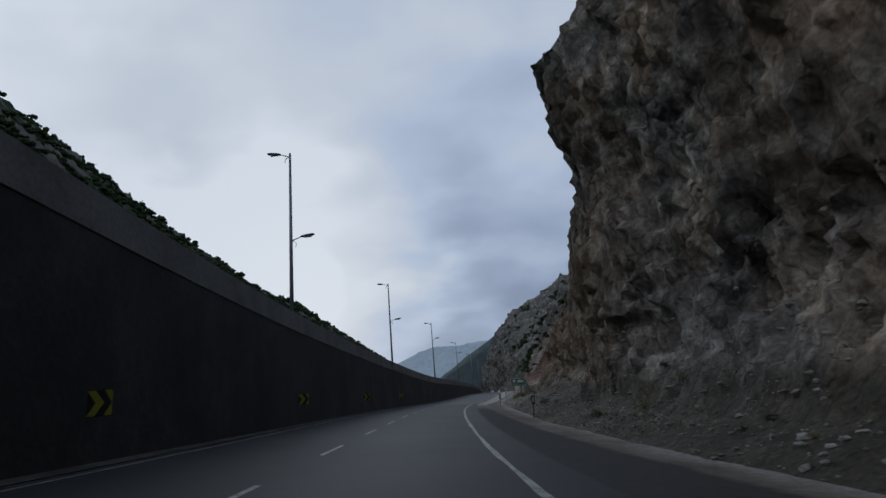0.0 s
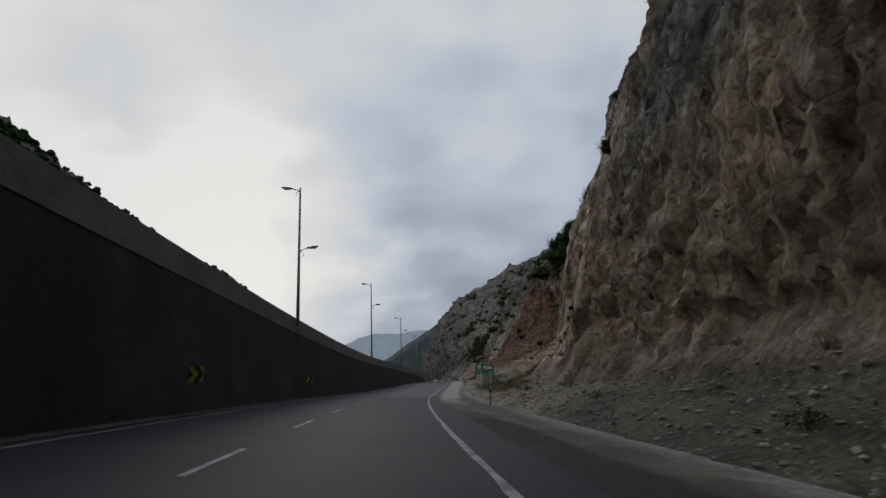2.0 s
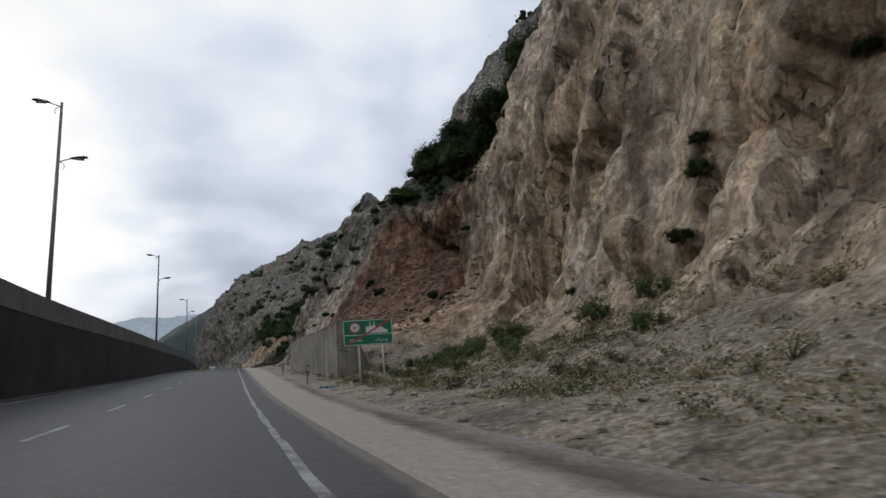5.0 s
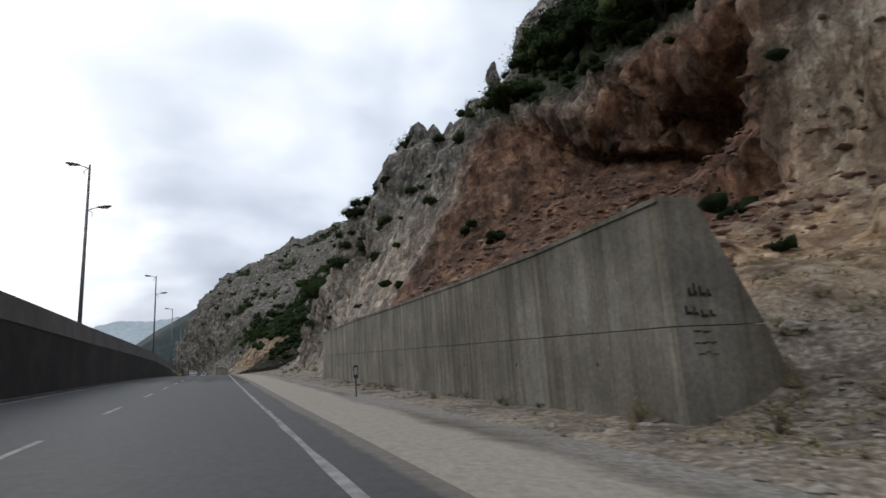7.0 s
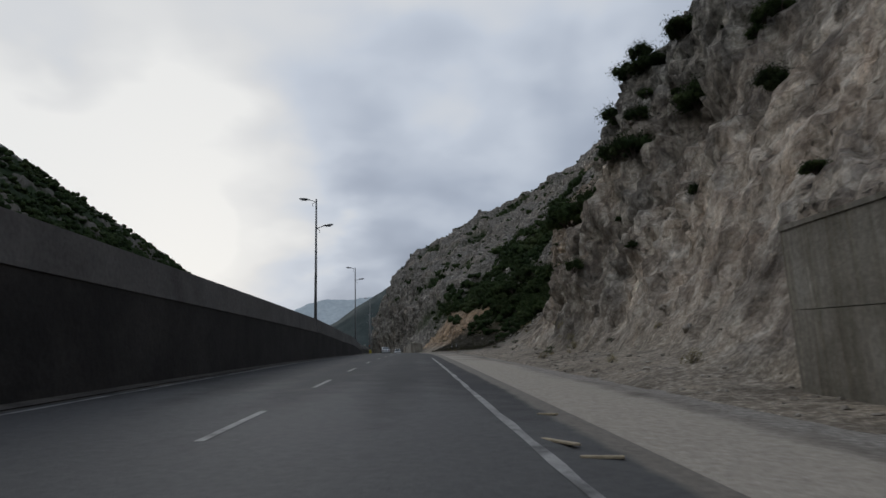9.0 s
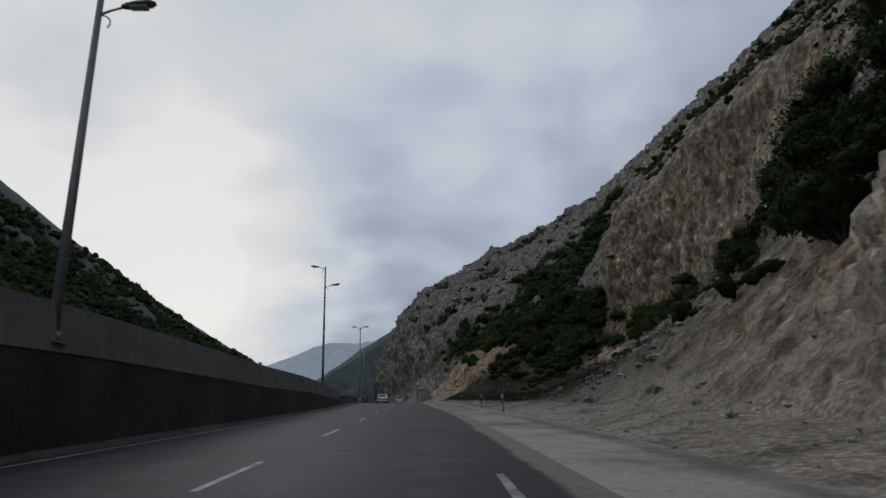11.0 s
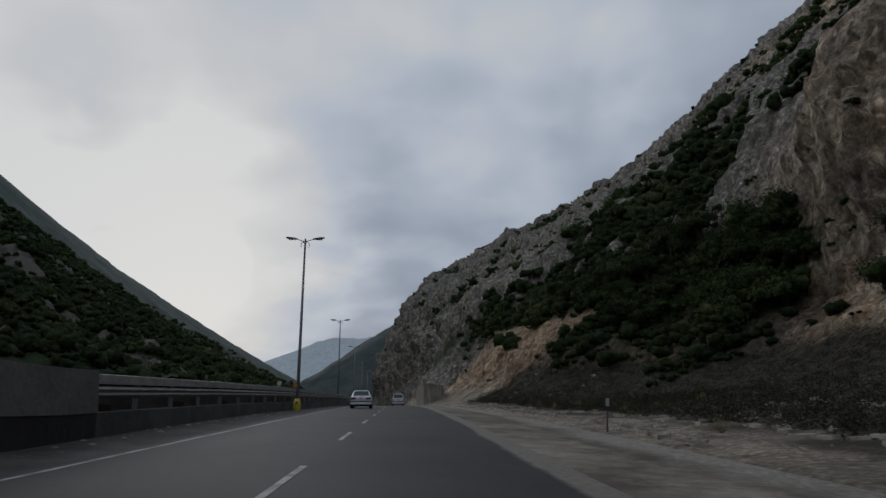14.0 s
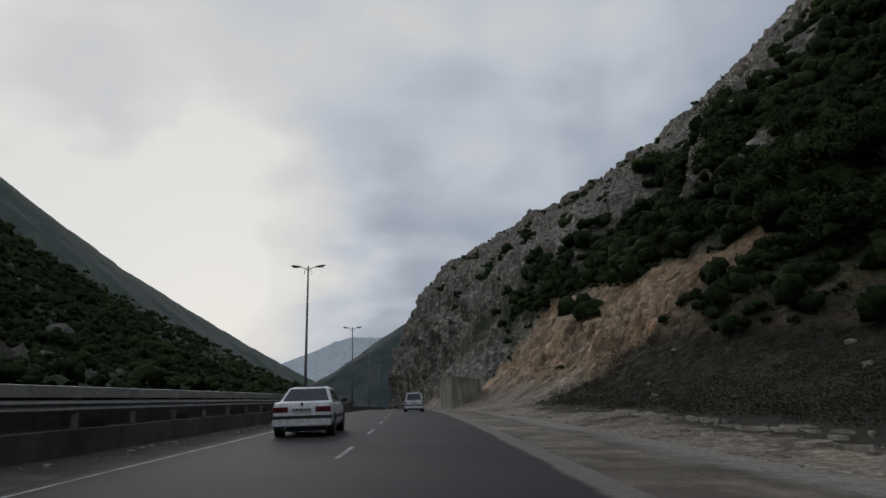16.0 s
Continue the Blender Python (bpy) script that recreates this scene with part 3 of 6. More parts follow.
profile(171, (3.2, -0.05), (6.2, 0.4), (7.6, 3), (8.9, 6), (10.8, 10), (12.4, 15.2), (13.2, 17.8), (18, 19.5), (24, 25), (32, 33), (36, 40), (38, 46), (47, 58), (60, 63), (130, 104))
profile(184, (3.2, -0.05), (6.6, 0.4), (9.0, 2), (12, 5), (16, 9.5), (20, 14), (25, 20), (30, 25), (38, 32), (50, 42), (75, 62), (130, 108))
profile(202, (3.4, -0.05), (7.0, 0.4), (10, 1.6), (14, 4), (19, 8), (24, 13), (29, 20), (33, 27), (40, 35), (52, 45), (80, 68), (130, 110))
profile(224, (3.8, -0.05), (8.0, 0.25), (14, 0.9), (19, 2.8), (24, 6.5), (29, 10.5), (30.6, 18), (32, 28), (41, 36), (54, 47), (85, 74), (130, 112))
profile(252, (3.8, -0.05), (9.0, 0.25), (17, 1.0), (22, 3.0), (27, 7), (29.6, 12), (30.6, 20), (33, 28), (44, 37), (58, 50), (90, 80), (130, 115))
profile(268, (3.8, -0.05), (8.0, 0.4), (14, 1.6), (20, 3.8), (26, 7.5), (31, 14), (33, 21), (36, 27), (46, 38), (60, 52), (90, 80), (130, 116))
profile(288, (3.6, -0.05), (7.5, 0.4), (11, 1.8), (13.5, 4), (16, 7), (22, 12), (30, 19), (38, 27), (48, 36), (64, 54), (92, 82), (130, 118))
profile(312, (3.4, -0.05), (6.5, 0.6), (9.5, 2.4), (12.5, 6), (16, 10), (24, 17), (34, 27), (44, 36), (56, 48), (70, 60), (95, 86), (130, 118))
profile(360, (3.2, -0.05), (5, 1.6), (7.5, 6), (12, 13), (18, 22), (28, 29), (40, 36), (52, 44), (66, 56), (80, 70), (104, 94), (134, 122), (200, 185))
profile(425, (3.2, -0.05), (5, 3), (8, 12), (13, 25), (20, 35), (32, 40), (44, 45), (56, 50), (70, 63), (86, 78), (110, 96), (140, 122), (170, 152), (210, 190))
profile(470, (3, -0.05), (4.6, 5), (7.4, 17), (11.6, 30), (19, 41), (30, 47), (43, 52), (57, 59), (74, 71), (92, 84), (115, 102), (140, 127), (166, 155), (205, 182))
profile(510, (2.6, -0.05), (4.0, 6), (7, 20), (11, 33), (19, 43), (30, 50), (42, 56), (58, 66), (80, 81), (110, 103), (141, 128), (168, 150), (210, 178))
profile(560, (3, -0.05), (4, 6), (5.5, 20), (9, 32), (14, 41), (20, 51), (29, 60), (40, 66), (52, 74), (64, 82), (80, 94), (116, 117), (150, 132), (210, 150))
profile(620, (3.0, -0.05), (4.5, 8), (6.2, 20), (9.4, 33), (14, 44), (19.6, 56), (23.6, 65), (30, 75), (42, 85), (57, 92.5), (77, 103), (90, 112), (125, 119), (170, 134), (220, 145))
profile(690, (3.6, -0.05), (8, 2), (16, 5), (30, 10), (44, 16), (58, 22), (70, 27), (84, 32), (98, 38), (110, 44), (126, 50), (160, 62), (210, 80))


def hillside(ys, rows, power=2.1):
    """Grid of the bare hillside: for each y a resampled profile."""
    tab = []
    u = (np.arange(rows) / (rows - 1.0)) ** power
    for y, p in PROFILES:
        s = np.concatenate([[0], np.cumsum(np.linalg.norm(np.diff(p, axis=0), axis=1))])
        tab.append(np.stack([np.interp(u * s[-1], s, p[:, k]) for k in (0, 1)], -1))
    tab, py = np.array(tab), np.array([y for y, _ in PROFILES], float)
    i = np.clip(np.searchsorted(py, ys) - 1, 0, len(py) - 2)
    w = np.clip((ys - py[i]) / (py[i + 1] - py[i]), 0, 1)
    w = (w * w * (3 - 2 * w) * 0.6 + w * 0.4)[:, None, None]
    q = tab[i] * (1 - w) + tab[i + 1] * w
    g = np.empty((len(ys), rows, 3))
    g[..., 0] = rx(ys)[:, None] + q[..., 0]
    g[..., 1] = ys[:, None]
    g[..., 2] = (rz(ys) + rb(ys) * 3)[:, None] + q[..., 1]
    return g, q


def normals(g):
    n = np.cross(np.gradient(g, axis=0), np.gradient(g, axis=1))
    n /= np.linalg.norm(n, axis=-1, keepdims=True) + 1e-9
    return n if n[..., 0].mean() < 0 else -n


def rock_relief(g, q):
    """Pushes the bare hillside out and in: buttresses, upright joints, blocks, ledges, rubble."""
    n = normals(g)
    steep = np.clip(1.4 - n[..., 2] * 1.35, 0.0, 1.0)
    rise = np.clip(q[..., 1] / 2.5, 0.0, 1.0)
    far = np.clip((g[..., 1] - 280) / 120, 0, 1)
    warp = np.stack([fbm(g, 0.22, 3, s) for s in (41, 42, 43)], -1)
    big = fbm(g * np.array([1, 1, 0.6]), 0.085, 3, 3)
    ribs = fbm(g * np.array([1, 1, 0.16]) + warp * 0.4, 0.3, 2, 11, 0.5, ridged=True)
    mid, edge, tilt1, _ = cells(g * np.array([1.0, 1.0, 0.42]) + 1.2 * warp, 0.42, 5)
    blk, edge2, tilt2, _ = cells(g * np.array([1.0, 1.0, 0.6]) + 0.6 * warp, 0.95, 9)
    tiny, edge3, tilt3, _ = cells(g + 0.3 * warp, 2.3, 13)
    slab, edge_s, tilt_s, _ = cells(g * np.array([1.0, 1.0, 0.22]) + 0.9 * warp, 0.3, 17)
    soft = np.clip(fbm(g, 0.06, 2, 91) * 1.6 + 0.45, 0, 1)          # where the face is earthy and smooth rather than jointed
    hard = steep * rise * (1 - 0.55 * soft)
    calm = np.clip((g[..., 1] - 60) / 8, 0, 1) * np.clip((124 - g[..., 1]) / 6, 0, 1)      # the broad quarried face
    hard = hard * (1 - 0.6 * calm)
    plane = steep * rise * (0.25 + 0.75 * calm)          # tall split planes
    near = np.clip((56 - g[..., 1]) / 12, 0, 1)          # close-jointed dark face over the first bend
    d = steep * rise * (1.5 * (1 - 0.5 * calm) * big * (1 + 1.0 * far)) + hard * (0.5 * ribs * (1 - 0.4 * near) + 0.3 * mid * (1 + 2.6 * far) + 0.55 * tilt1 * (1 + 2.6 * far) * (1 - 0.5 * near) + 0.2 * blk + 0.38 * tilt2 * (1 - 0.3 * near) + (0.12 + 0.08 * near) * tiny + 0.34 * tilt3)
    crag = np.clip(fbm(g * np.array([1, 1, 0.7]), 0.06, 4, 33, 0.55, ridged=True) - 0.05, 0, 1) * np.clip((g[..., 1] - 130) / 40, 0, 1) * np.clip((q[..., 1] - 8) / 10, 0, 1)
    d = d + crag * (3.0 + 5.0 * far)
    d = d + plane * (1.25 * tilt_s + 0.7 * slab - 3.2 * np.clip(0.1 - edge_s, 0, 1))
    d = d - hard * (np.clip(0.14 - edge, 0, 1) * 3.0 + np.clip(0.1 - edge2, 0, 1) * 1.6)
    # ledges along the tilted beds, each a little proud of the one below
    bed = g[..., 2] * 0.95 + 0.24 * g[..., 1] + 1.3 * warp[..., 0]
    broken = np.clip(0.55 + 1.6 * fbm(g, 0.14, 2, 71), 0, 1.2)
    d = d + hard * broken * (0.34 * (np.mod(bed / 2.3, 1.0) - 0.5) + 0.18 * (np.mod(bed / 0.83 + 0.6 * warp[..., 1], 1.0) - 0.5))
    d = d + (0.03 + 0.19 * rise) * fbm(g * np.array([1, 1, 0.6]), 0.7, 4, 23, 0.6) + (0.05 + 0.08 * rise) * fbm(g, 3.0, 2, 29)
    return g + n * d[..., None], n, soft, crag


HY = np.concatenate([np.arange(-45, 5, 0.8), np.arange(5, 62, 0.25), np.arange(62, 185, 0.33), np.arange(185, 310, 0.55), np.arange(310, 691, 1.6)])
hill_bare, hill_q = hillside(HY, 260)
hill, hill_n, hill_soft, hill_crag = rock_relief(hill_bare, hill_q)


def bump1(x, lo, hi, edge):
    """One inside lo..hi, falling to zero over edge."""
    return np.clip((x - lo) / edge + 1, 0, 1) * np.clip((hi - x) / edge + 1, 0, 1)


def ground_kinds():
    """How ochre, red, pale, and grown-over the ground is, all from where it lies."""
    y, h = hill[..., 1], hill_q[..., 1]
    w = fbm(hill, 0.12, 4, 61)
    w2 = fbm(hill, 0.35, 3, 67)
    yy, hh = y + 5 * w, h + 3 * w
    ochre = np.maximum.reduce([bump1(yy, 26, 62, 8) * bump1(hh, 0.4, 8, 4) * 0.9, bump1(yy, 64, 118, 6) * bump1(hh, 0.1, 16, 9), bump1(yy, -20, 26, 6) * bump1(hh, 1, 14, 5) * np.clip(0.5 + 1.6 * w2, 0, 1) * 0.6,
                               bump1(yy, 283, 322, 4) * bump1(hh, np.interp(y, [280, 295], [2.0, 0.9]), 11, 2) * 1.2, bump1(yy, 264, 283, 4) * bump1(hh, 3.2, 7, 1.5) * 0.6, bump1(yy, 180, 228, 8) * bump1(hh, 0.6, 8, 3) * 0.5, bump1(yy, 205, 264, 6) * bump1(hh, 9, 36, 4) * 0.4, bump1(yy, 222, 252, 4) * bump1(hh, 2.5, 9, 2) * 0.75, bump1(yy, 255, 330, 20) * bump1(hh, 60, 110, 15) * 0.6])
    ochre = np.clip(ochre * (0.75 + 0.7 * w2) + 0.25 * bump1(yy, 66, 116, 6) * bump1(hh, 0.5, 22, 6), 0, 1)
    red = np.clip(bump1(yy, 118.5, 139, 3) * bump1(hh, 3.0, 15, 2.5) * (1.05 + 0.5 * w2) + 0.45 * bump1(yy, 252, 288, 4) * bump1(hh, 2.5, 9, 2), 0, 1)
    pale = np.clip(np.maximum(np.clip((y - 300) / 60, 0, 1) * np.clip(0.8 * w, 0, 0.3), np.maximum(bump1(yy, 139, 176, 6) * bump1(hh, 0.5, 9, 5) * np.clip(0.75 + 1.1 * w, 0.25, 1), np.maximum(bump1(yy, 104, 122, 6) * bump1(hh, 8, 36, 4) * 0.9, bump1(yy, 66, 108, 5) * bump1(hh, 4, 44, 6) * np.clip(0.62 + 0.9 * w, 0.25, 0.85)))) * (0.85 + 0.8 * w2), 0, 1)
    flat = np.clip((hill_n[..., 2] - 0.5) * 4, 0, 1)
    scree = np.clip(np.maximum(bump1(h, -1, 0.4, 0.8), flat * bump1(h, 0, 1.3, 1.4)) * (1.0 + 0.3 * w2), 0, 1)
    off = hill_q[..., 0]
    brown = np.clip(bump1(yy, 192, 286, 8) * bump1(off + 1.6 * w2, 6.2, 24, 0.7) * bump1(h, -1, 3.6, 1.2) * np.interp(y, [190, 232, 300], [0.55, 1.05, 1.05]), 0, 1)
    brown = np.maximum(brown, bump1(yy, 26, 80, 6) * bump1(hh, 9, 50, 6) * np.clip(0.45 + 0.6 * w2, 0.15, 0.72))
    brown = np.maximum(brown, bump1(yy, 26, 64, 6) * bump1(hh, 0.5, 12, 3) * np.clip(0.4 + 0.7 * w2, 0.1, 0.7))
    brown = np.maximum.reduce([brown, bump1(yy, 188, 232, 5) * bump1(hh, 0.6, 9, 2) * np.clip(0.5 + 0.6 * w2, 0, 0.8), bump1(yy, 290, 318, 4) * bump1(hh, 0.9, 10, 2) * np.clip(0.15 + 0.7 * w2, 0, 0.5), bump1(yy, 256, 284, 4) * bump1(hh, 2, 8, 1.5) * np.clip(0.62 + 0.6 * w2, 0.2, 0.9)])
    grown = np.clip(flat * bump1(h, 12, 200, 8) * 1.2 + np.clip((y - 190) / 60, 0, 1) * bump1(h, 9, 200, 6) * np.clip(hill_n[..., 2] * 2.4 - 0.6, 0, 1), 0, 1)
    grown = np.maximum(grown, np.clip((y - 185) / 40, 0, 1) * bump1(h, 9, 200, 4) * np.clip(1.5 * w + 1.3 * w2 + 0.5 - 1.5 * np.clip(0.45 - hill_n[..., 2], 0, 1), 0, 1))
    grown = np.maximum(grown, np.maximum(bump1(yy, 280, 300, 4) * bump1(hh, 11.5, 18, 1.5), bump1(yy, 250, 279, 4) * bump1(hh, np.interp(y, [236, 262, 280, 290], [4, 5.2, 7.5, 11]), 14, 1.5)))
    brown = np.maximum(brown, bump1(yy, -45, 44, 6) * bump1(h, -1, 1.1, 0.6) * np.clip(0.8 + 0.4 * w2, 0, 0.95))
    grown = np.maximum(grown, bump1(yy, 284, 330, 5) * bump1(hh, 11, 32, 3))
    bare_n = normals(hill_bare)[..., 2]
    high = np.clip(0.85 + 1.0 * w + 0.7 * w2 - 1.7 * np.clip((0.56 - bare_n) / 0.2, 0, 1) - 1.2 * np.clip(hill_crag * 2.0 - 0.2, 0, 1), 0, 1) * bump1(h, 12, 400, 6)
    grown = np.maximum(grown * (1 - np.clip((y - 300) / 40, 0, 1)), high * np.clip((y - 270) / 50, 0, 1))
    grown = np.maximum(grown, bump1(yy, 118, 148, 3) * bump1(hh, 17, 27, 3))
    grown = grown * (1 - bump1(yy, 214, 273, 5) * bump1(hh, 14.5, 30, 2)) * (1 - 0.88 * bump1(yy, 208, 257, 4) * bump1(hh, 3, 32, 3)) * (1 - bump1(yy, 286, 320, 3) * bump1(hh, 0, 10.5, 2))
    grown = np.clip(grown * (1 + 1.2 * w) * (1 - np.clip(hill_crag * 1.8 - 0.25, 0, 1)), 0, 1) * (1 - scree)
    grown = grown * (1 - np.clip(red * 2, 0, 1) * (y < 200)) * (1 - np.clip((178 - y) / 8, 0, 1) * np.clip((17.5 - h + 2 * w) / 2, 0, 1)) * (1 - bump1(yy, 142, 172, 4) * 0.9)
    return ochre, red, pale, scree, grown, brown


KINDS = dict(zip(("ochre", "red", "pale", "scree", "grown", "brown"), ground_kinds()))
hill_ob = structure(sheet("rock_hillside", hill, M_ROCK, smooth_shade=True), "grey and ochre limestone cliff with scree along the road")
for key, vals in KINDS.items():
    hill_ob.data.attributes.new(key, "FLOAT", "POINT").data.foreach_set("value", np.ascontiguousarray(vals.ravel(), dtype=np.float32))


# ---------------------------------------------------------------- retaining wall on the left
WALL_Y = np.array([-45.0, 0, 10, 29, 48, 65, 75, 101, 126, 140, 155, 176, 192, 204, 215, 225, 300])
WALL_TOP = np.array([5.95, 5.85, 5.76, 5.48, 5.26, 4.96, 4.73, 4.1, 3.7, 3.37, 3.1, 2.73, 2.23, 2.1, 1.85, 1.58, 1.5])


def wall_off(y):
    return np.interp(y, [-60, 200, 235, 700], [-7.6, -7.6, -8.25, -8.25])


def wall_top(y):
    return np.interp(y, WALL_Y, WALL_TOP)


def ledge(y):
    return np.maximum(wall_top(y) - 0.9, np.interp(y, [205, 232], [0.62, 0.5]))


def course(name, ys, ring, mat, label):
    """A long solid course: ring gives the cross-section's corners for all y, closed round."""
    g = np.stack([atz(ys, o, h) for o, h in ring + ring[:1]], 1)
    return structure(sheet(name, g, mat), label)


wy = np.arange(-45, 700, 1.5)
wo = wall_off(wy)
wl = np.arange(-45, 226.6, 1.5)
lo = wall_off(wl)
wk = np.arange(226.5, 700, 1.5)
ko = wall_off(wk)
course("median_kerb", wk, [(ko, -0.6), (ko - 0.05, ledge(wk)), (ko - 0.75, ledge(wk)), (ko - 0.75, -0.6)], M_KERB, "low weathered concrete kerb wall under the guard rail")
course("wall_lower", wl, [(lo, -0.6), (lo - 0.05, ledge(wl)), (lo - 0.75, ledge(wl)), (lo - 0.75, -0.6)], M_WALL_DARK, "near-black concrete retaining wall below the upper carriageway")
wp = np.arange(-45, 226.6, 1.5)
po = wall_off(wp)
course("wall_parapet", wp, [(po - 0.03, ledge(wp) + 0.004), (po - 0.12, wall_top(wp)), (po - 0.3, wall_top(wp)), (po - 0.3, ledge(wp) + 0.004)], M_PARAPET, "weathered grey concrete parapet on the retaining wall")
course("upper_road", wy, [(wo - 0.76, ledge(wy) - 0.12), (wo - 12, ledge(wy) - 0.05), (wo - 18, ledge(wy) + 0.4), (wo - 18, ledge(wy) - 3), (wo - 0.76, ledge(wy) - 3)], M_ASPHALT, "asphalt of the higher opposite carriageway")
# dirt washed against the wall foot
g = np.stack([at(wy, -np.interp(wy, LANE_Y, LEFT_W) - 0.35, 0.003), at(wy, (wo - np.interp(wy, LANE_Y, LEFT_W)) / 2, 0.02), at(wy, wo + 0.01, 0.06)], 1)
structure(sheet("gutter", g, M_GUTTER, flip=True), "strip of grit and dust along the wall foot")

# ---------------------------------------------------------------- hills across the valley
CREST_X = -120.0
CREST_Y = np.array([-200.0, 60, 115, 135, 170, 203, 222, 240, 262, 283, 303, 320, 352, 380, 416, 473, 531, 605, 750, 900, 1080, 1500])
CREST_Z = np.array([104.0, 93, 87, 84, 77, 74.2, 72.2, 69.0, 68.0, 70.6, 69.4, 68, 65, 60.5, 55.5, 49.5, 44, 37, 27, 16, 2, -6])


def left_hill():
    ys = np.concatenate([np.arange(-200, -20, 6.0), np.arange(-20, 420, 0.9), np.arange(420, 700, 2.0), np.arange(700, 1500, 8.0)])
    v = np.linspace(0, 1, 150)
    yc = np.clip(ys, -60, 700)
    foot_x, foot_z, top = rx(yc) - 24, rz(yc) + 2, np.interp(ys, CREST_Y, CREST_Z) - 2.2
    v2 = v[None] * np.ones((len(ys), 1))
    g = np.stack([foot_x[:, None] + (CREST_X - foot_x)[:, None] * v[None], ys[:, None] + 0 * v2, foot_z[:, None] + (top - foot_z)[:, None] * (v ** 1.3)[None]], -1)
    d = fbm(g, 0.02, 4, 8) * 5 * np.clip(v2 * 4, 0, 1) * np.clip((1 - v2) * 4, 0.15, 1) + fbm(g, 0.15, 4, 9) * 2.0 * np.clip((1 - v2) * 6, 0.4, 1)
    _, _, _, lump = cells(g, 0.33, 77)
    _, _, _, lump2 = cells(g, 0.8, 78)
    d = d + 1.5 * (0.8 - lump) + 0.5 * (0.7 - lump2)          # rounded tops of close-grown bushes
    g[..., 2] += d
    global left_grid, left_bare
    left_grid = g
    band = fbm(g * np.array([1, 1, 1.6]), 0.05, 4, 12, 0.6, ridged=True) + 0.35 * fbm(g, 0.12, 3, 14)
    left_bare = np.clip((band - 0.52) * 5, 0, 1) * np.clip(v2 * 8, 0, 1)
    _, _, crag, _ = cells(g, 0.28, 15)
    g[..., 2] += left_bare * (1.6 * crag + 0.6)
    g = np.concatenate([g, g[:, -1:] + np.array([-60, 0, -60.0])], 1)
    ob = structure(sheet("wooded_hill", g, M_HILL), "dark green wooded hillside with pale rock outcrops")
    bare = np.concatenate([left_bare, left_bare[:, -1:]], 1)
    ob.data.attributes.new("bare", "FLOAT", "POINT").data.foreach_set("value", np.ascontiguousarray(bare.ravel(), dtype=np.float32))
    return ob


left_hill()


def ridge(name, crest, depth, foot, seed, label, mat, rough=5.0):
    """A far mountainside seen along its crest: crest holds x, y, z of the skyline, the slope falls by depth (dx, dy) to the foot."""
    c = np.array(crest, float)
    s_ = np.concatenate([[0], np.cumsum(np.linalg.norm(np.diff(c, axis=0), axis=1))])
    u = np.linspace(0, s_[-1], 220)
    top = np.stack([np.interp(u, s_, c[:, k]) for k in range(3)], -1)
    v = np.linspace(0, 1, 40)[None, :, None]
    base = top + np.array([depth[0], depth[1], 0.0])
    base[:, 2] = foot
    g = base[:, None] * (1 - v) + top[:, None] * v
    gully = fbm(g * np.array([1, 1, 0.35]), 0.012, 4, seed, 0.55, ridged=True)
    g[..., 2] += rough * gully * (0.3 + 0.9 * v[..., 0] * (1 - v[..., 0]) * 4) + 0.25 * rough * fbm(g, 0.08, 3, seed + 3)
    g = np.concatenate([g, g[:, -1:] - np.array([depth[0], depth[1], 60.0])], 1)
    return structure(sheet(name, g, mat, smooth_shade=True), label)


ridge("backdrop_ridge", [(-2100, 3000, 60), (-1300, 3000, 190), (-900, 3000, 265), (-700, 3000, 330), (-600, 3000, 372), (-520, 3000, 392), (-420, 3000, 385), (-250, 3000, 400), (100, 3000, 420), (1000, 3000, 380)], (0, -500), -40, 4, "distant mountain under the clouds, its mist painted as a faint glow", M_FAR, 14.0)
ridge("backdrop_spur", [(-330, 960, 10), (-235, 950, 34), (-157, 940, 76), (-112, 930, 104), (-72, 920, 126), (0, 920, 160), (150, 940, 220), (500, 980, 260)], (-60, -160), 0, 6, "wooded mountain spur behind the bend, haze put into its colour", M_SPUR, 6.0)
ridge("backdrop_slope", [(-400, -100, 250), (-400, 400, 252), (-400, 560, 246), (-400, 700, 226), (-400, 785, 211), (-400, 895, 195), (-400, 1050, 180), (-400, 1280, 160), (-400, 1560, 140), (-400, 2000, 105), (-400, 2600, 50)], (260, 0), -10, 9, "wooded mountainside behind the near hill, haze put into its colour", M_SLOPE, 6.0)
structure(mesh_object("ground", [(-3000, -400, -8), (3000, -400, -8), (3000, 4500, -8), (-3000, 4500, -8)], [(0, 1, 2, 3)], M_HILL), "dark valley floor below the road")

# ---------------------------------------------------------------- parts and small helpers
def part(name, bm, mat, parent, label="", smooth_shade=False):
    """Links a bmesh as one mesh object under a thing or a part."""
    me = bpy.data.meshes.new(name)
    bm.normal_update()
    bm.to_mesh(me)
    bm.free()
    me.materials.append(mat)
    if smooth_shade:
        me.polygons.foreach_set("use_smooth", np.ones(len(me.polygons), bool))
    ob = new(name, me)
    ob.parent = parent
    if label:
        tagged(ob, label)
    return ob


def thing(name, label, category, group=""):
    ob = new(name)
    ob.empty_display_size = 0.2
    return tagged(ob, label, category, group)


